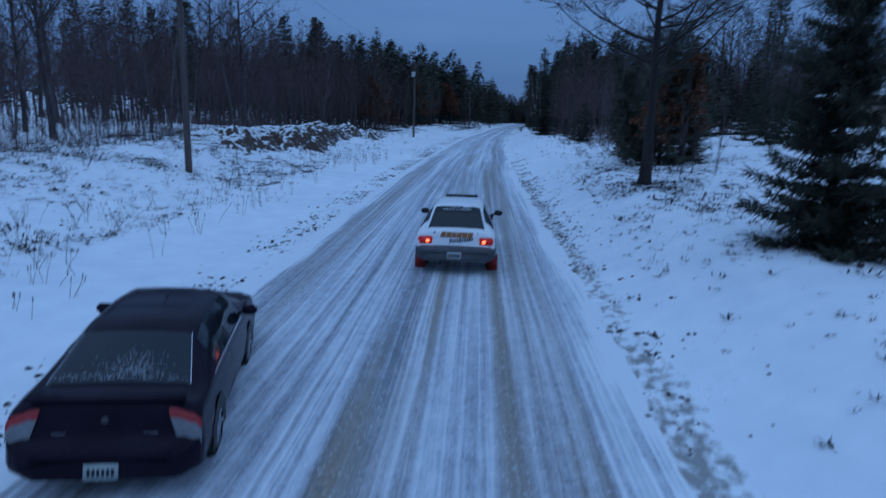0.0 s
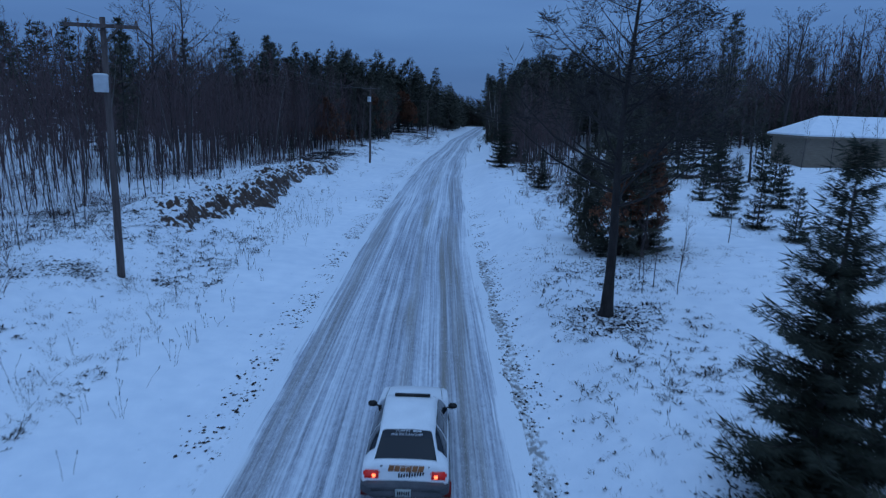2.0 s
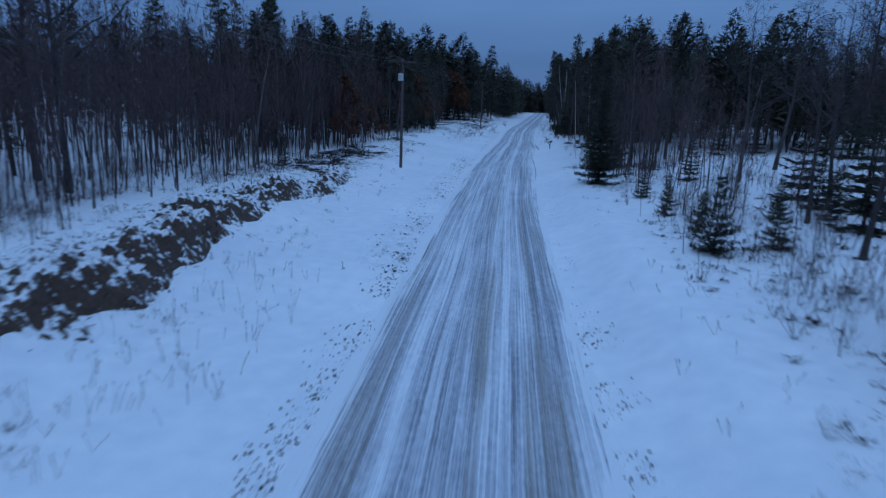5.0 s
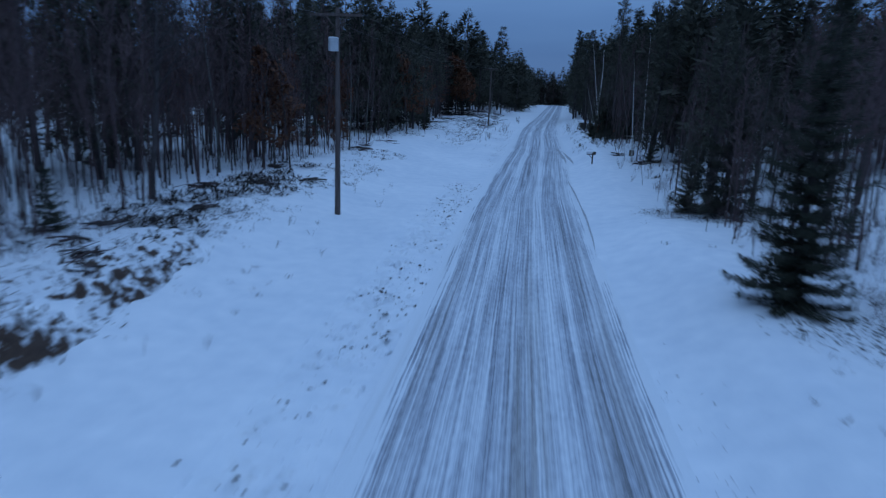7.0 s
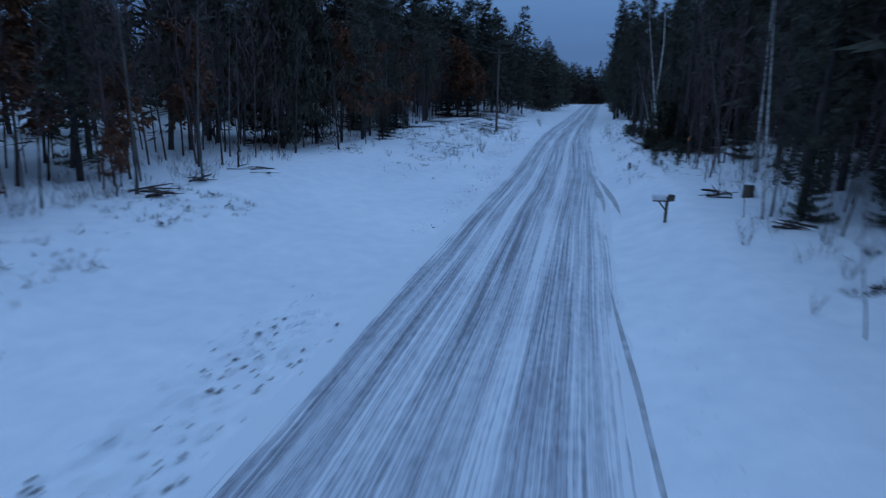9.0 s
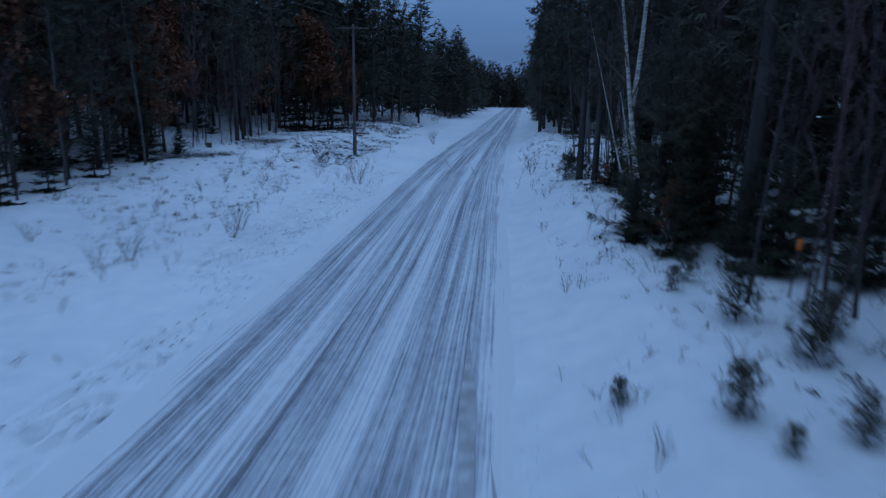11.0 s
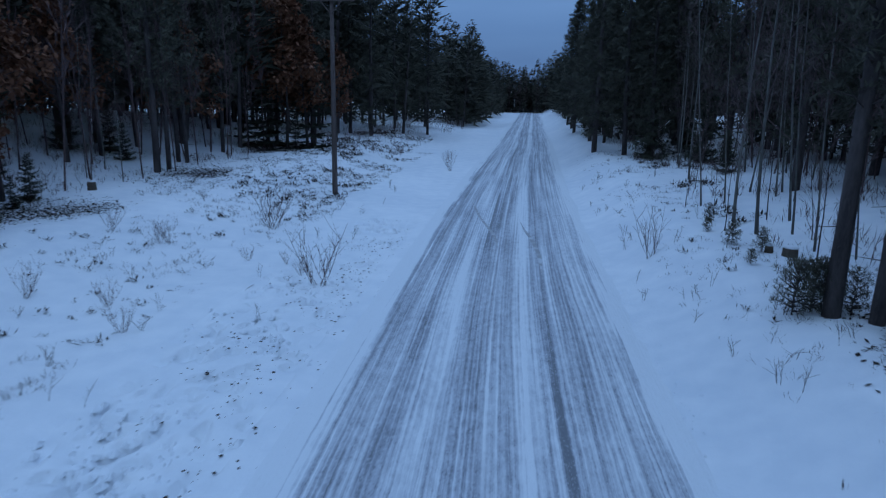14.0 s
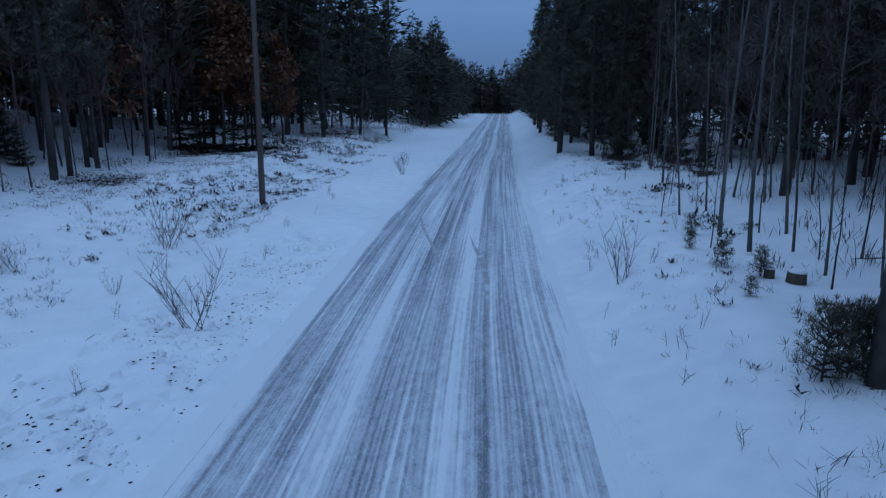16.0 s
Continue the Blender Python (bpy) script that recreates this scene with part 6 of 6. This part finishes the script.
# ---- wheel marks beside and across the tracks ----
def rut_material():
    m, nt, b = ntree("churned_snow")
    N, L = nt.nodes.new, nt.links.new
    co, n, r = N("ShaderNodeTexCoord"), N("ShaderNodeTexNoise"), N("ShaderNodeValToRGB")
    n.inputs["Scale"].default_value, n.inputs["Detail"].default_value = 2.2, 8
    el = r.color_ramp.elements
    el[0].position, el[1].position = 0.40, 0.66
    el[0].color, el[1].color = (0.36, 0.365, 0.385, 1), (0.60, 0.62, 0.66, 1)
    el.new(0.55).color = (0.46, 0.475, 0.505, 1)
    L(co.outputs["Object"], n.inputs["Vector"])
    L(n.outputs["Fac"], r.inputs["Fac"])
    L(r.outputs["Color"], b.inputs["Base Color"])
    b.inputs["Roughness"].default_value = 0.8
    bp = N("ShaderNodeBump")
    bp.inputs["Strength"].default_value, bp.inputs["Distance"].default_value = 0.3, 0.02
    L(n.outputs["Fac"], bp.inputs["Height"])
    L(bp.outputs["Normal"], b.inputs["Normal"])
    return m


CHURNED = rut_material()


def wheel_mark(points, width, seed):
    """A pressed strip along points (u, y) with ragged, broken edges."""
    pts = np.array(sorted(points, key=lambda p: p[1]))
    y = np.arange(pts[0, 1], pts[-1, 1], 0.12)
    u = np.interp(y, pts[:, 1], pts[:, 0])
    soft = np.ones(15) / 15
    u = np.convolve(np.pad(u, 7, mode="edge"), soft, mode="valid")
    taper = min(5.0, 0.3 * (y[-1] - y[0]))
    w = width * (0.5 + 0.16 * vnoise(y, y * 0, 3.2, seed + 1)) * ramp01(0, taper, y - y[0]) * ramp01(0, taper, y[-1] - y)
    across = np.linspace(-1, 1, 5)
    U = u[:, None] + across[None] * np.maximum(w, 0.004)[:, None]
    Y = np.repeat(y[:, None], 5, 1)
    X = U + road_x(Y)
    Z = np.maximum(land(X, Y), np.where(np.abs(U) < 3.8, road_height(U, Y), -9)) + 0.02
    k, n = Y.shape
    i, j = np.meshgrid(np.arange(k - 1), np.arange(n - 1), indexing="ij")
    q = np.stack([i * n + j, i * n + j + 1, (i + 1) * n + j + 1, (i + 1) * n + j], -1).reshape(-1, 4)
    b = Build()
    b.add(np.stack([X, Y, Z], -1), None, q)
    tagged(new("wheel_mark", b.mesh("wheel_mark", CHURNED)), "grey wheel mark pressed into the snow", "wheel mark", "", "structure")


for k, (width, line) in enumerate((
        (0.34, ((3.3, 134.0), (3.3, 137.5), (3.03, 141.4), (2.62, 150.8), (2.52, 153.5))), (0.30, ((4.1, 133.0), (3.91, 137.7), (3.7, 140.5), (3.44, 144.4), (3.1, 148.0))),
        (0.12, ((3.15, 122.8), (3.52, 114.0), (3.65, 105.0), (3.55, 98.7), (3.35, 95.0))), 
        (0.13, ((-2.34, 196.1), (-1.44, 190.5), (-0.55, 186.4), (-0.2, 183.0))), (0.13, ((0.50, 190.2), (0.72, 188.0), (1.06, 185.8), (1.32, 182.9), (1.32, 179.5))))):
    wheel_mark(line, width, 201 + 7 * k)


# ---- the soil bank ----
def soil_material():
    m, nt, b = ntree("soil_and_snow")
    N, L = nt.nodes.new, nt.links.new
    co, geo, sep = N("ShaderNodeTexCoord"), N("ShaderNodeNewGeometry"), N("ShaderNodeSeparateXYZ")
    n1, n2 = N("ShaderNodeTexNoise"), N("ShaderNodeTexNoise")
    n1.inputs["Scale"].default_value, n1.inputs["Detail"].default_value = 3.4, 10
    n2.inputs["Scale"].default_value, n2.inputs["Detail"].default_value = 7, 4
    L(co.outputs["Object"], n1.inputs["Vector"])
    L(co.outputs["Object"], n2.inputs["Vector"])
    L(geo.outputs["Normal"], sep.inputs["Vector"])
    add = N("ShaderNodeMath")
    add.operation = "MULTIPLY_ADD"
    add.inputs[1].default_value = 1.5
    L(n1.outputs["Fac"], add.inputs[0])
    L(sep.outputs["Z"], add.inputs[2])
    r = N("ShaderNodeValToRGB")
    r.color_ramp.elements[0].position, r.color_ramp.elements[1].position = 0.50, 0.56
    half = N("ShaderNodeMath")
    half.operation = "MULTIPLY"
    half.inputs[1].default_value = 0.35
    L(add.outputs["Value"], half.inputs[0])
    L(half.outputs["Value"], r.inputs["Fac"])
    soil = N("ShaderNodeValToRGB")
    soil.color_ramp.elements[0].color, soil.color_ramp.elements[1].color = (0.026, 0.016, 0.012, 1), (0.125, 0.074, 0.051, 1)
    L(n2.outputs["Fac"], soil.inputs["Fac"])
    mix = N("ShaderNodeMix")
    mix.data_type = "RGBA"
    L(r.outputs["Color"], mix.inputs[0])
    L(soil.outputs["Color"], mix.inputs[6])
    mix.inputs[7].default_value = (0.76, 0.79, 0.83, 1)
    L(mix.outputs[2], b.inputs["Base Color"])
    b.inputs["Roughness"].default_value = 0.9
    bp = N("ShaderNodeBump")
    bp.inputs["Strength"].default_value, bp.inputs["Distance"].default_value = 0.8, 0.08
    L(n2.outputs["Fac"], bp.inputs["Height"])
    L(bp.outputs["Normal"], b.inputs["Normal"])
    return m


def bank_surface(A, Y):
    """Points of the bank: A metres back from its foot, Y along the road."""
    U = -11.7 - A - 0.9 * ramp01(60, 95, Y) - 0.9 * ramp01(52, 38, Y) - 0.7 * vnoise(Y, Y * 0, 5, 60) - 0.55 * vnoise(Y, Y * 0, 1.7, 65) * ramp01(2.5, 0, A)
    X = U + road_x(Y)
    ends = ramp01(36, 42, Y) * (1 - ramp01(86, 99, Y))
    prof = ramp01(0, 1.5, A) * (1 - 0.55 * ramp01(1.9, 3.4, A)) * (1 - ramp01(3.6, 5.8, A))
    h = prof * ends * (0.66 + 0.55 * vnoise(X, Y, 3.0, 61) + 0.34 * vnoise(X, Y, 1.2, 62) + 0.28 * vnoise(X, Y, 0.5, 63) + 0.2 * vnoise(X, Y, 0.26, 64)) * (1 - 0.4 * ramp01(60, 90, Y))
    return X, land(X, Y) - 0.12 + np.maximum(h, 0) * 1.2


def soil_bank():
    us, ys = np.arange(0, 6.0, 0.12), np.arange(36, 99, 0.15)
    A, Y = np.meshgrid(us, ys)
    X, Z = bank_surface(A, Y)
    k, n = A.shape
    i, j = np.meshgrid(np.arange(k - 1), np.arange(n - 1), indexing="ij")
    q = np.stack([i * n + j, (i + 1) * n + j, (i + 1) * n + j + 1, i * n + j + 1], -1).reshape(-1, 4)
    b = Build()
    b.add(np.stack([X, Y, Z], -1), None, q)
    tagged(new("soil_bank", b.mesh("soil_bank", soil_material())), "bank of bare dark soil streaked with snow", "bank", "", "structure")


soil_bank()


# ---- small growth and litter ----
def weeds():
    b = Build()
    rs = np.random.RandomState(3)
    for n, u0, u1, y0, y1, lo, hi in ((230, -11.5, -6.5, 8, 60, 0.25, 0.7), (90, -13, -6, 140, 200, 0.2, 0.6), (50, 5.5, 8.5, 16, 60, 0.15, 0.35), (110, 4.2, 8.0, 140, 205, 0.2, 0.55), (60, -17, -9, 60, 120, 0.2, 0.6)):
        for _ in range(n):
            y = rs.uniform(y0, y1)
            u = rs.uniform(u0, u1)
            x = float(road_x(y)) + u
            z, ln = at_land(x, y), rs.uniform(lo, hi)
            for k in range(rs.randint(1, 4)):
                dx, dy = rs.normal(0, 0.13, 2)
                p = np.array([x + rs.normal(0, 0.05), y + rs.normal(0, 0.05), z - 0.03])
                b.tube([p, p + np.array([dx * 0.4, dy * 0.4, ln * 0.55]), p + np.array([dx, dy, ln])], [0.006, 0.005, 0.003], 3, cap=False)
                tip = p + np.array([dx, dy, ln])
                if y < 62:
                    b.tube([tip, tip + np.array([dx, dy, 1]) * 0.05, tip + np.array([dx, dy, 1]) * 0.13], [0.005, 0.014, 0.004], 3, cap=False)
                    continue
                for f in (0.35, 0.55, 0.75):
                    q, e = p + np.array([dx * f, dy * f, ln * f]), rs.normal(0, 0.10, 2)
                    b.tube([q, q + np.array([e[0], e[1], ln * 0.28])], [0.004, 0.002], 3, cap=False)
    stuff("weed_stalks", b, WEED, "dry brown weed stalks standing out of the snow", "weeds")


def tufts():
    b = Build()
    rs = np.random.RandomState(4)
    for n, u0, u1, y0, y1, size in ((1500, -18, -8.5, 6, 40, 0.20), (900, -20, -15.5, 34, 96, 0.26), (170, -12, -9, 40, 92, 0.28), (1000, -20, -12.5, 82, 132, 0.30), (800, 5.0, 11.5, 13, 45, 0.18), (1300, 8.5, 22, 13, 58, 0.17), (170, 6, 14, 45, 100, 0.26), (2600, -18, -9.0, 150, 225, 0.24), (1100, 5.0, 10, 140, 215, 0.19), (120, 12, 24, 20, 60, 0.26)):
        for _ in range(n):
            y, u = rs.uniform(y0, y1), rs.uniform(u0, u1)
            x = float(road_x(y)) + u
            if float(vnoise(x, y, 3.0, 70)) < -0.05:
                continue
            k = rs.randint(6, 18)
            p = np.stack([x + rs.normal(0, 0.10, k), y + rs.normal(0, 0.10, k), np.full(k, at_land(x, y) - 0.02)], -1)
            d = rs.normal(0, 0.6, (k, 3))
            d[:, 2] = rs.uniform(0.25, 1.0, k)
            d /= np.linalg.norm(d, axis=1)[:, None]
            ln = size * rs.uniform(0.4, 1.2, k)
            b.blades(p, d, frames_of(d), ln, ln * rs.uniform(0.03, 0.085, k))
    stuff("grass_tufts", b, WEED, "tufts of dead grass and bracken half under snow", "grass")


def litter():
    b = Build()
    rs = np.random.RandomState(6)
    spots = [(7.3, 23.9, 1.7, 620), (9.2, 31.0, 1.9, 320), (8.0, 12.9, 1.6, 340), (-19.9, 38.1, 1.3, 160), (-13.8, 29.1, 1.2, 150), (-10.0, 194.9, 3.2, 420), (-11.2, 185.0, 2.6, 360), (-12.5, 205, 3, 360), (14.8, 170.6, 1.2, 140), (13.4, 158.8, 1.3, 150), (14.2, 173.4, 0.8, 90), (9.9, 82.5, 1.9, 300), (19.0, 42.1, 0.9, 80), (19.2, 38.1, 0.9, 80), (19.2, 34.2, 0.9, 80), (-16, 176, 2.2, 260), (12.5, 90.5, 2.2, 260), (-15.0, 28.0, 1.0, 90), (-17.5, 24.0, 1.6, 130), (-19.7, 37.5, 1.2, 200), (-13.6, 29.0, 0.9, 120), (-15.3, 26.8, 0.8, 120), (-10.8, 30.6, 0.7, 60), (-13.5, 183.0, 3.4, 700), (-16.5, 178.5, 3.0, 500), (-11.5, 199.0, 3.0, 500), (-9.2, 206.5, 2.4, 300), (11.4, 33.0, 2.4, 420), (10.8, 104.0, 2.2, 420), (13.5, 102.8, 1.8, 300), (-14.6, 104.8, 1.0, 130), (-21, 116, 2.0, 240), (-11.0, 197.2, 2.0, 700), (-9.8, 196.6, 1.5, 400), (-10.4, 184.6, 1.5, 420), (-13.2, 181.2, 2.0, 700), (-14.4, 185.0, 2.2, 700), (-11.8, 183.2, 1.4, 420), (-9.0, 213.4, 1.6, 520), (-11.6, 212.6, 1.6, 420), (-18.4, 201.0, 2.6, 420), (14.6, 169.6, 1.6, 260), (16.0, 168.0, 1.4, 180), (-13.5, 87.5, 1.6, 160), (-13.4, 96.0, 1.7, 260), (-14.6, 100.6, 1.5, 220), (-15.4, 92.4, 1.7, 240), (-16.6, 107.0, 1.8, 220)]
    for cx, cy, r, n in spots:
        n = int(n * 1.7)
        a, q = rs.uniform(0, 6.28, n), r * np.sqrt(rs.rand(n)) * rs.uniform(0.7, 1.25, n)
        x, y = cx + np.cos(a) * q, cy + np.sin(a) * q
        d = rs.normal(0, 1, (n, 3))
        d[:, 2] = np.abs(d[:, 2]) * 0.25
        d /= np.linalg.norm(d, axis=1)[:, None]
        ln = rs.uniform(0.05, 0.17, n)
        b.blades(np.stack([x, y, land(x, y) + 0.012], -1), d, frames_of(d), ln, ln * rs.uniform(0.3, 0.7, n))
    stuff("leaf_litter", b, DEBRIS, "dark dead leaves lying on the snow under the trees", "leaves")


def clods():
    b = Build()
    rs = np.random.RandomState(8)
    octa = np.array([(1, 0, 0), (0, 1, 0), (-1, 0, 0), (0, -1, 0), (0, 0, 1), (0, 0, -0.5)], float)
    tri = np.array([(0, 1, 4), (1, 2, 4), (2, 3, 4), (3, 0, 4), (1, 0, 5), (2, 1, 5), (3, 2, 5), (0, 3, 5)])
    # Dark bits over TRODDEN and at 3.22 stand for shade in footprints, a rut.
    for n, uc, sd, y0, y1, lo, hi in ((3600, -4.05, 0.5, 4, 64, 0.012, 0.09), (2400, 4.0, 0.42, 8, 54, 0.012, 0.085), (60, 5.6, 1.2, 6, 40, 0.015, 0.04), (1100, -4.9, 0.75, 60, 118, 0.02, 0.11), (1500, -5.7, 0.9, 160, 186, 0.012, 0.06), (260, -4.6, 0.4, 128, 158, 0.015, 0.08), (520, 3.22, 0.06, 160, 190, 0.015, 0.05), (900, 3.6, 0.3, 6, 40, 0.012, 0.06), (300, 4.0, 0.4, 54, 84, 0.02, 0.05), (260, -12, 2.2, 6, 34, 0.03, 0.09)):
        for _ in range(n):
            y, u = rs.uniform(y0, y1), rs.normal(uc, sd)
            if abs(u) < 2.95:
                continue
            x = float(road_x(y)) + u
            if sd > 0.08 and 0.6 * float(vnoise(x, y, 3.2, 71)) + 0.7 * float(vnoise(x, y, 0.7, 72)) < -0.12:
                continue
            s = (lo + (hi - lo) * rs.rand() ** 2.2) * 0.62
            v = octa * s * rs.uniform(0.6, 1.5, (6, 3)) * np.array([1.2, 1.2, 0.6])
            b.add(v + np.array([x, y, at_land(x, y) + s * 0.2]), tri)
    stuff("clods_and_print_shade", b, DEBRIS, "clods of frozen earth and gravel, with dark bits as shade in footprints and a rut", "clods", smooth=False)


def scrub():
    """Low dark clumps of bracken, bramble and dead leaves that stand clear of the snow."""
    b = Build()
    rs = np.random.RandomState(44)
    for n, u0, u1, y0, y1, size, limit in ((3900, -20, -8.5, 6, 42, 0.16, 0.0), (700, -21, -15.5, 36, 100, 0.20, 0.0), (520, 5.4, 11.0, 18, 31, 0.17, -0.05), (650, 4.8, 14.0, 4, 20, 0.13, 0.04), (420, 10, 18, 58, 100, 0.28, 0.0), (420, 6.5, 20, 22, 52, 0.13, 0.12), (320, 8, 13, 42, 80, 0.24, 0.0), (380, -20, -13.5, 84, 130, 0.28, 0.05), (900, -20, -9.0, 148, 222, 0.20, 0.05), (520, 6.0, 11, 140, 214, 0.18, 0.0), (700, 8.6, 14, 178, 216, 0.30, 0.0), (800, -16.5, -9.5, 186, 216, 0.26, 0.05), (900, -20, -11.5, 212, 246, 0.32, 0.0), (420, 9.6, 15, 90, 124, 0.34, 0.0), (420, -19.5, -14.5, 86, 114, 0.46, -0.1)):
        u, y = rs.uniform(u0, u1, n), rs.uniform(y0, y1, n)
        x = u + road_x(y)
        keep = 0.7 * vnoise(x, y, 2.6, 90) + 0.5 * vnoise(x, y, 7.0, 91) > limit
        x, y = x[keep], y[keep]
        z = land(x, y)
        own = size * (0.35 + 1.1 * rs.rand(len(x)) ** 2)
        for k in range(16):
            p = np.stack([x + rs.normal(0, 0.45, len(x)) * own, y + rs.normal(0, 0.45, len(x)) * own, z - 0.02 + 0.25 * own * rs.rand(len(x))], -1)
            d = rs.normal(0, 1, (len(x), 3))
            d[:, 2] = np.abs(d[:, 2]) * 0.7 + 0.1
            d /= np.linalg.norm(d, axis=1)[:, None]
            ln = own * rs.uniform(0.5, 1.1, len(x))
            b.blades(p, d, frames_of(d), ln, ln * rs.uniform(0.06, 0.30, len(x)))
    stuff("scrub", b, WEED, "low dark clumps of bracken and dead leaves in the snow", "scrub")


def snow_lumps():
    """Trodden and thrown lumps of snow on the shoulders."""
    b = Build()
    rs = np.random.RandomState(18)
    k = 6
    ang = np.arange(k) * 2 * np.pi / k
    tri = np.array([(i, (i + 1) % k, k) for i in range(k)])
    for n, uc, sd, y0, y1, lo, hi in ((1500, -4.2, 0.6, 4, 64, 0.03, 0.12), (700, 4.1, 0.5, 8, 56, 0.03, 0.11), (1600, -5.1, 0.7, 62, 120, 0.05, 0.15), (1700, -5.9, 0.8, 156, 190, 0.05, 0.14), (900, -4.7, 0.35, 128, 158, 0.05, 0.15), (500, 3.8, 0.15, 145, 200, 0.03, 0.09), (500, 4.6, 0.35, 90, 122, 0.04, 0.12)):
        for _ in range(n):
            y, u = rs.uniform(y0, y1), rs.normal(uc, sd)
            if abs(u) < 3.3:
                continue
            x = float(road_x(y)) + u
            if float(vnoise(x, y, 1.6, 95)) < -0.2:
                continue
            s = lo + (hi - lo) * rs.rand() ** 1.6
            r = s * rs.uniform(0.6, 1.2, k)
            z = at_land(x, y)
            ring = np.stack([x + np.cos(ang) * r * 0.8, y + np.sin(ang) * r * 1.2, np.full(k, z - 0.03)], -1)
            b.add(np.vstack([ring, [(x + rs.normal(0, 0.2) * s, y + rs.normal(0, 0.2) * s, z + s * 0.5)]]), tri)
    stuff("snow_lumps", b, SNOW, "small trodden lumps of snow along the shoulders", "snow", smooth=False)


def trodden_snow(u0, u1, y0, y1, seed):
    """A strip of the shoulder pitted with footprints."""
    U, Y, quads = sheet(np.arange(u0, u1, 0.095), np.arange(y0, y1, 0.12))
    X = U + road_x(Y)
    rim = trodden_rim(U, Y, u0, u1, y0, y1)
    pits = np.clip((vnoise(X * 1.25, Y * 0.8, 0.23, seed) - 0.3) / 0.22, 0, 1) * ramp01(-0.75, -0.1, vnoise(X, Y, 1.1, seed + 1) + 0.6 * vnoise(X, Y, 4.5, seed + 2))
    Z = land(X, Y) - 0.03 * (1 - rim) - 0.24 * pits * rim + 0.02 * vnoise(X, Y, 0.2, seed + 3) * rim
    b = Build()
    b.add(np.stack([X, Y, Z], -1), None, quads)
    tagged(new("trodden_snow", b.mesh("trodden_snow", SNOW)), "strip of snow pitted with old footprints", "snow", "", "structure")


for k, stretch in enumerate(TRODDEN):
    trodden_snow(*stretch, 101 + 10 * k)


def bank_litter():
    b = Build()
    rs = np.random.RandomState(12)
    n = 4200
    y = rs.uniform(37, 97, n)
    a = 0.15 + 3.6 * rs.rand(n) ** 1.3
    keep = vnoise(a, y, 0.9, 66) > -0.25
    y, a = y[keep], a[keep]
    n = len(y)
    x, z = bank_surface(a, y)
    d = rs.normal(0, 1, (n, 3))
    d[:, 2] = np.abs(d[:, 2]) * 0.6
    d /= np.linalg.norm(d, axis=1)[:, None]
    ln = rs.uniform(0.06, 0.36, n)
    b.blades(np.stack([x, y, z], -1), d, frames_of(d), ln, ln * rs.uniform(0.06, 0.35, n))
    stuff("bank_litter", b, DEBRIS, "dead stalks and leaves strewn over the soil bank", "leaves")


bank_litter()
weeds()
tufts()
litter()
clods()
scrub()
snow_lumps()


def brush_pile(x, y, n, size, seed, label="heap of dark cut branches and logs on the snow"):
    random.seed(seed)
    ob = thing("brush_pile", pose(x, y, at_land(x, y)), label, "brush", "brush piles")
    for k in range(n):
        a, r = rnd(0, 6.28), rnd(0, size * 0.6)
        px, py = math.cos(a) * r, math.sin(a) * r
        d, ln = rnd(0, 3.14), rnd(0.5, 1.3) * size
        q = branch_path((px - math.cos(d) * ln / 2, py - math.sin(d) * ln / 2, rnd(0.03, 0.22 * size)), (math.cos(d), math.sin(d), rnd(-0.06, 0.1)), ln, 3, 0.08, 0.0)
        rr = rnd(0.015, 0.06)
        part("branch", Build().tube(q, [rr, rr * 0.9, rr * 0.7, rr * 0.4], 5), TWIG if rr < 0.03 else BARK, ob)


for x, y, n, s, sd in ((-14.7, 95.8, 16, 1.3, 1), (-13.6, 84.5, 16, 1.3, 2), (-14.9, 105.0, 16, 1.5, 3), (-13.4, 128.0, 14, 1.6, 4), (-16.5, 90.5, 12, 1.3, 5), (-17.5, 101.0, 14, 1.6, 6), (-16.5, 112.5, 12, 1.4, 7), (15.8, 158.0, 12, 1.6, 8), (12.6, 134.0, 12, 1.3, 9), (-14.2, 86.0, 14, 1.4, 15), (-16.0, 87.5, 12, 1.3, 16), (-13.9, 133.5, 10, 1.5, 10), (-12.4, 136.5, 8, 1.6, 11), (-12.9, 108.1, 8, 1.3, 12), (13.6, 127.0, 8, 1.2, 13), (13.4, 101.5, 10, 1.3, 14)):
    brush_pile(x, y, n, s, sd)


# ---- overhead wires ----
def wire(a, b, sag):
    pts = [Vector(a).lerp(Vector(b), k / 16) - Vector((0, 0, sag * 4 * (k / 16) * (1 - k / 16))) for k in range(17)]
    ob = thing("overhead_wire", Matrix(), "thin dark overhead wire between the poles", "wire", "overhead wires")
    part("strand", Build().tube(pts, 0.009, 4), WIRE, ob)


tops = [(-14.0, -45.0, 11.2), (-12.23, 29.58, 11.6), (-8.95, 100.44, 11.1), (-2.15, 196.5, 11.1), (9.0, 290.0, 10.6)]
for off in (-1.28, 1.28):
    for p, q in zip(tops[1:-1], tops[2:]):
        wire((p[0] + off, p[1], p[2]), (q[0] + off, q[1], q[2]), 0.9)
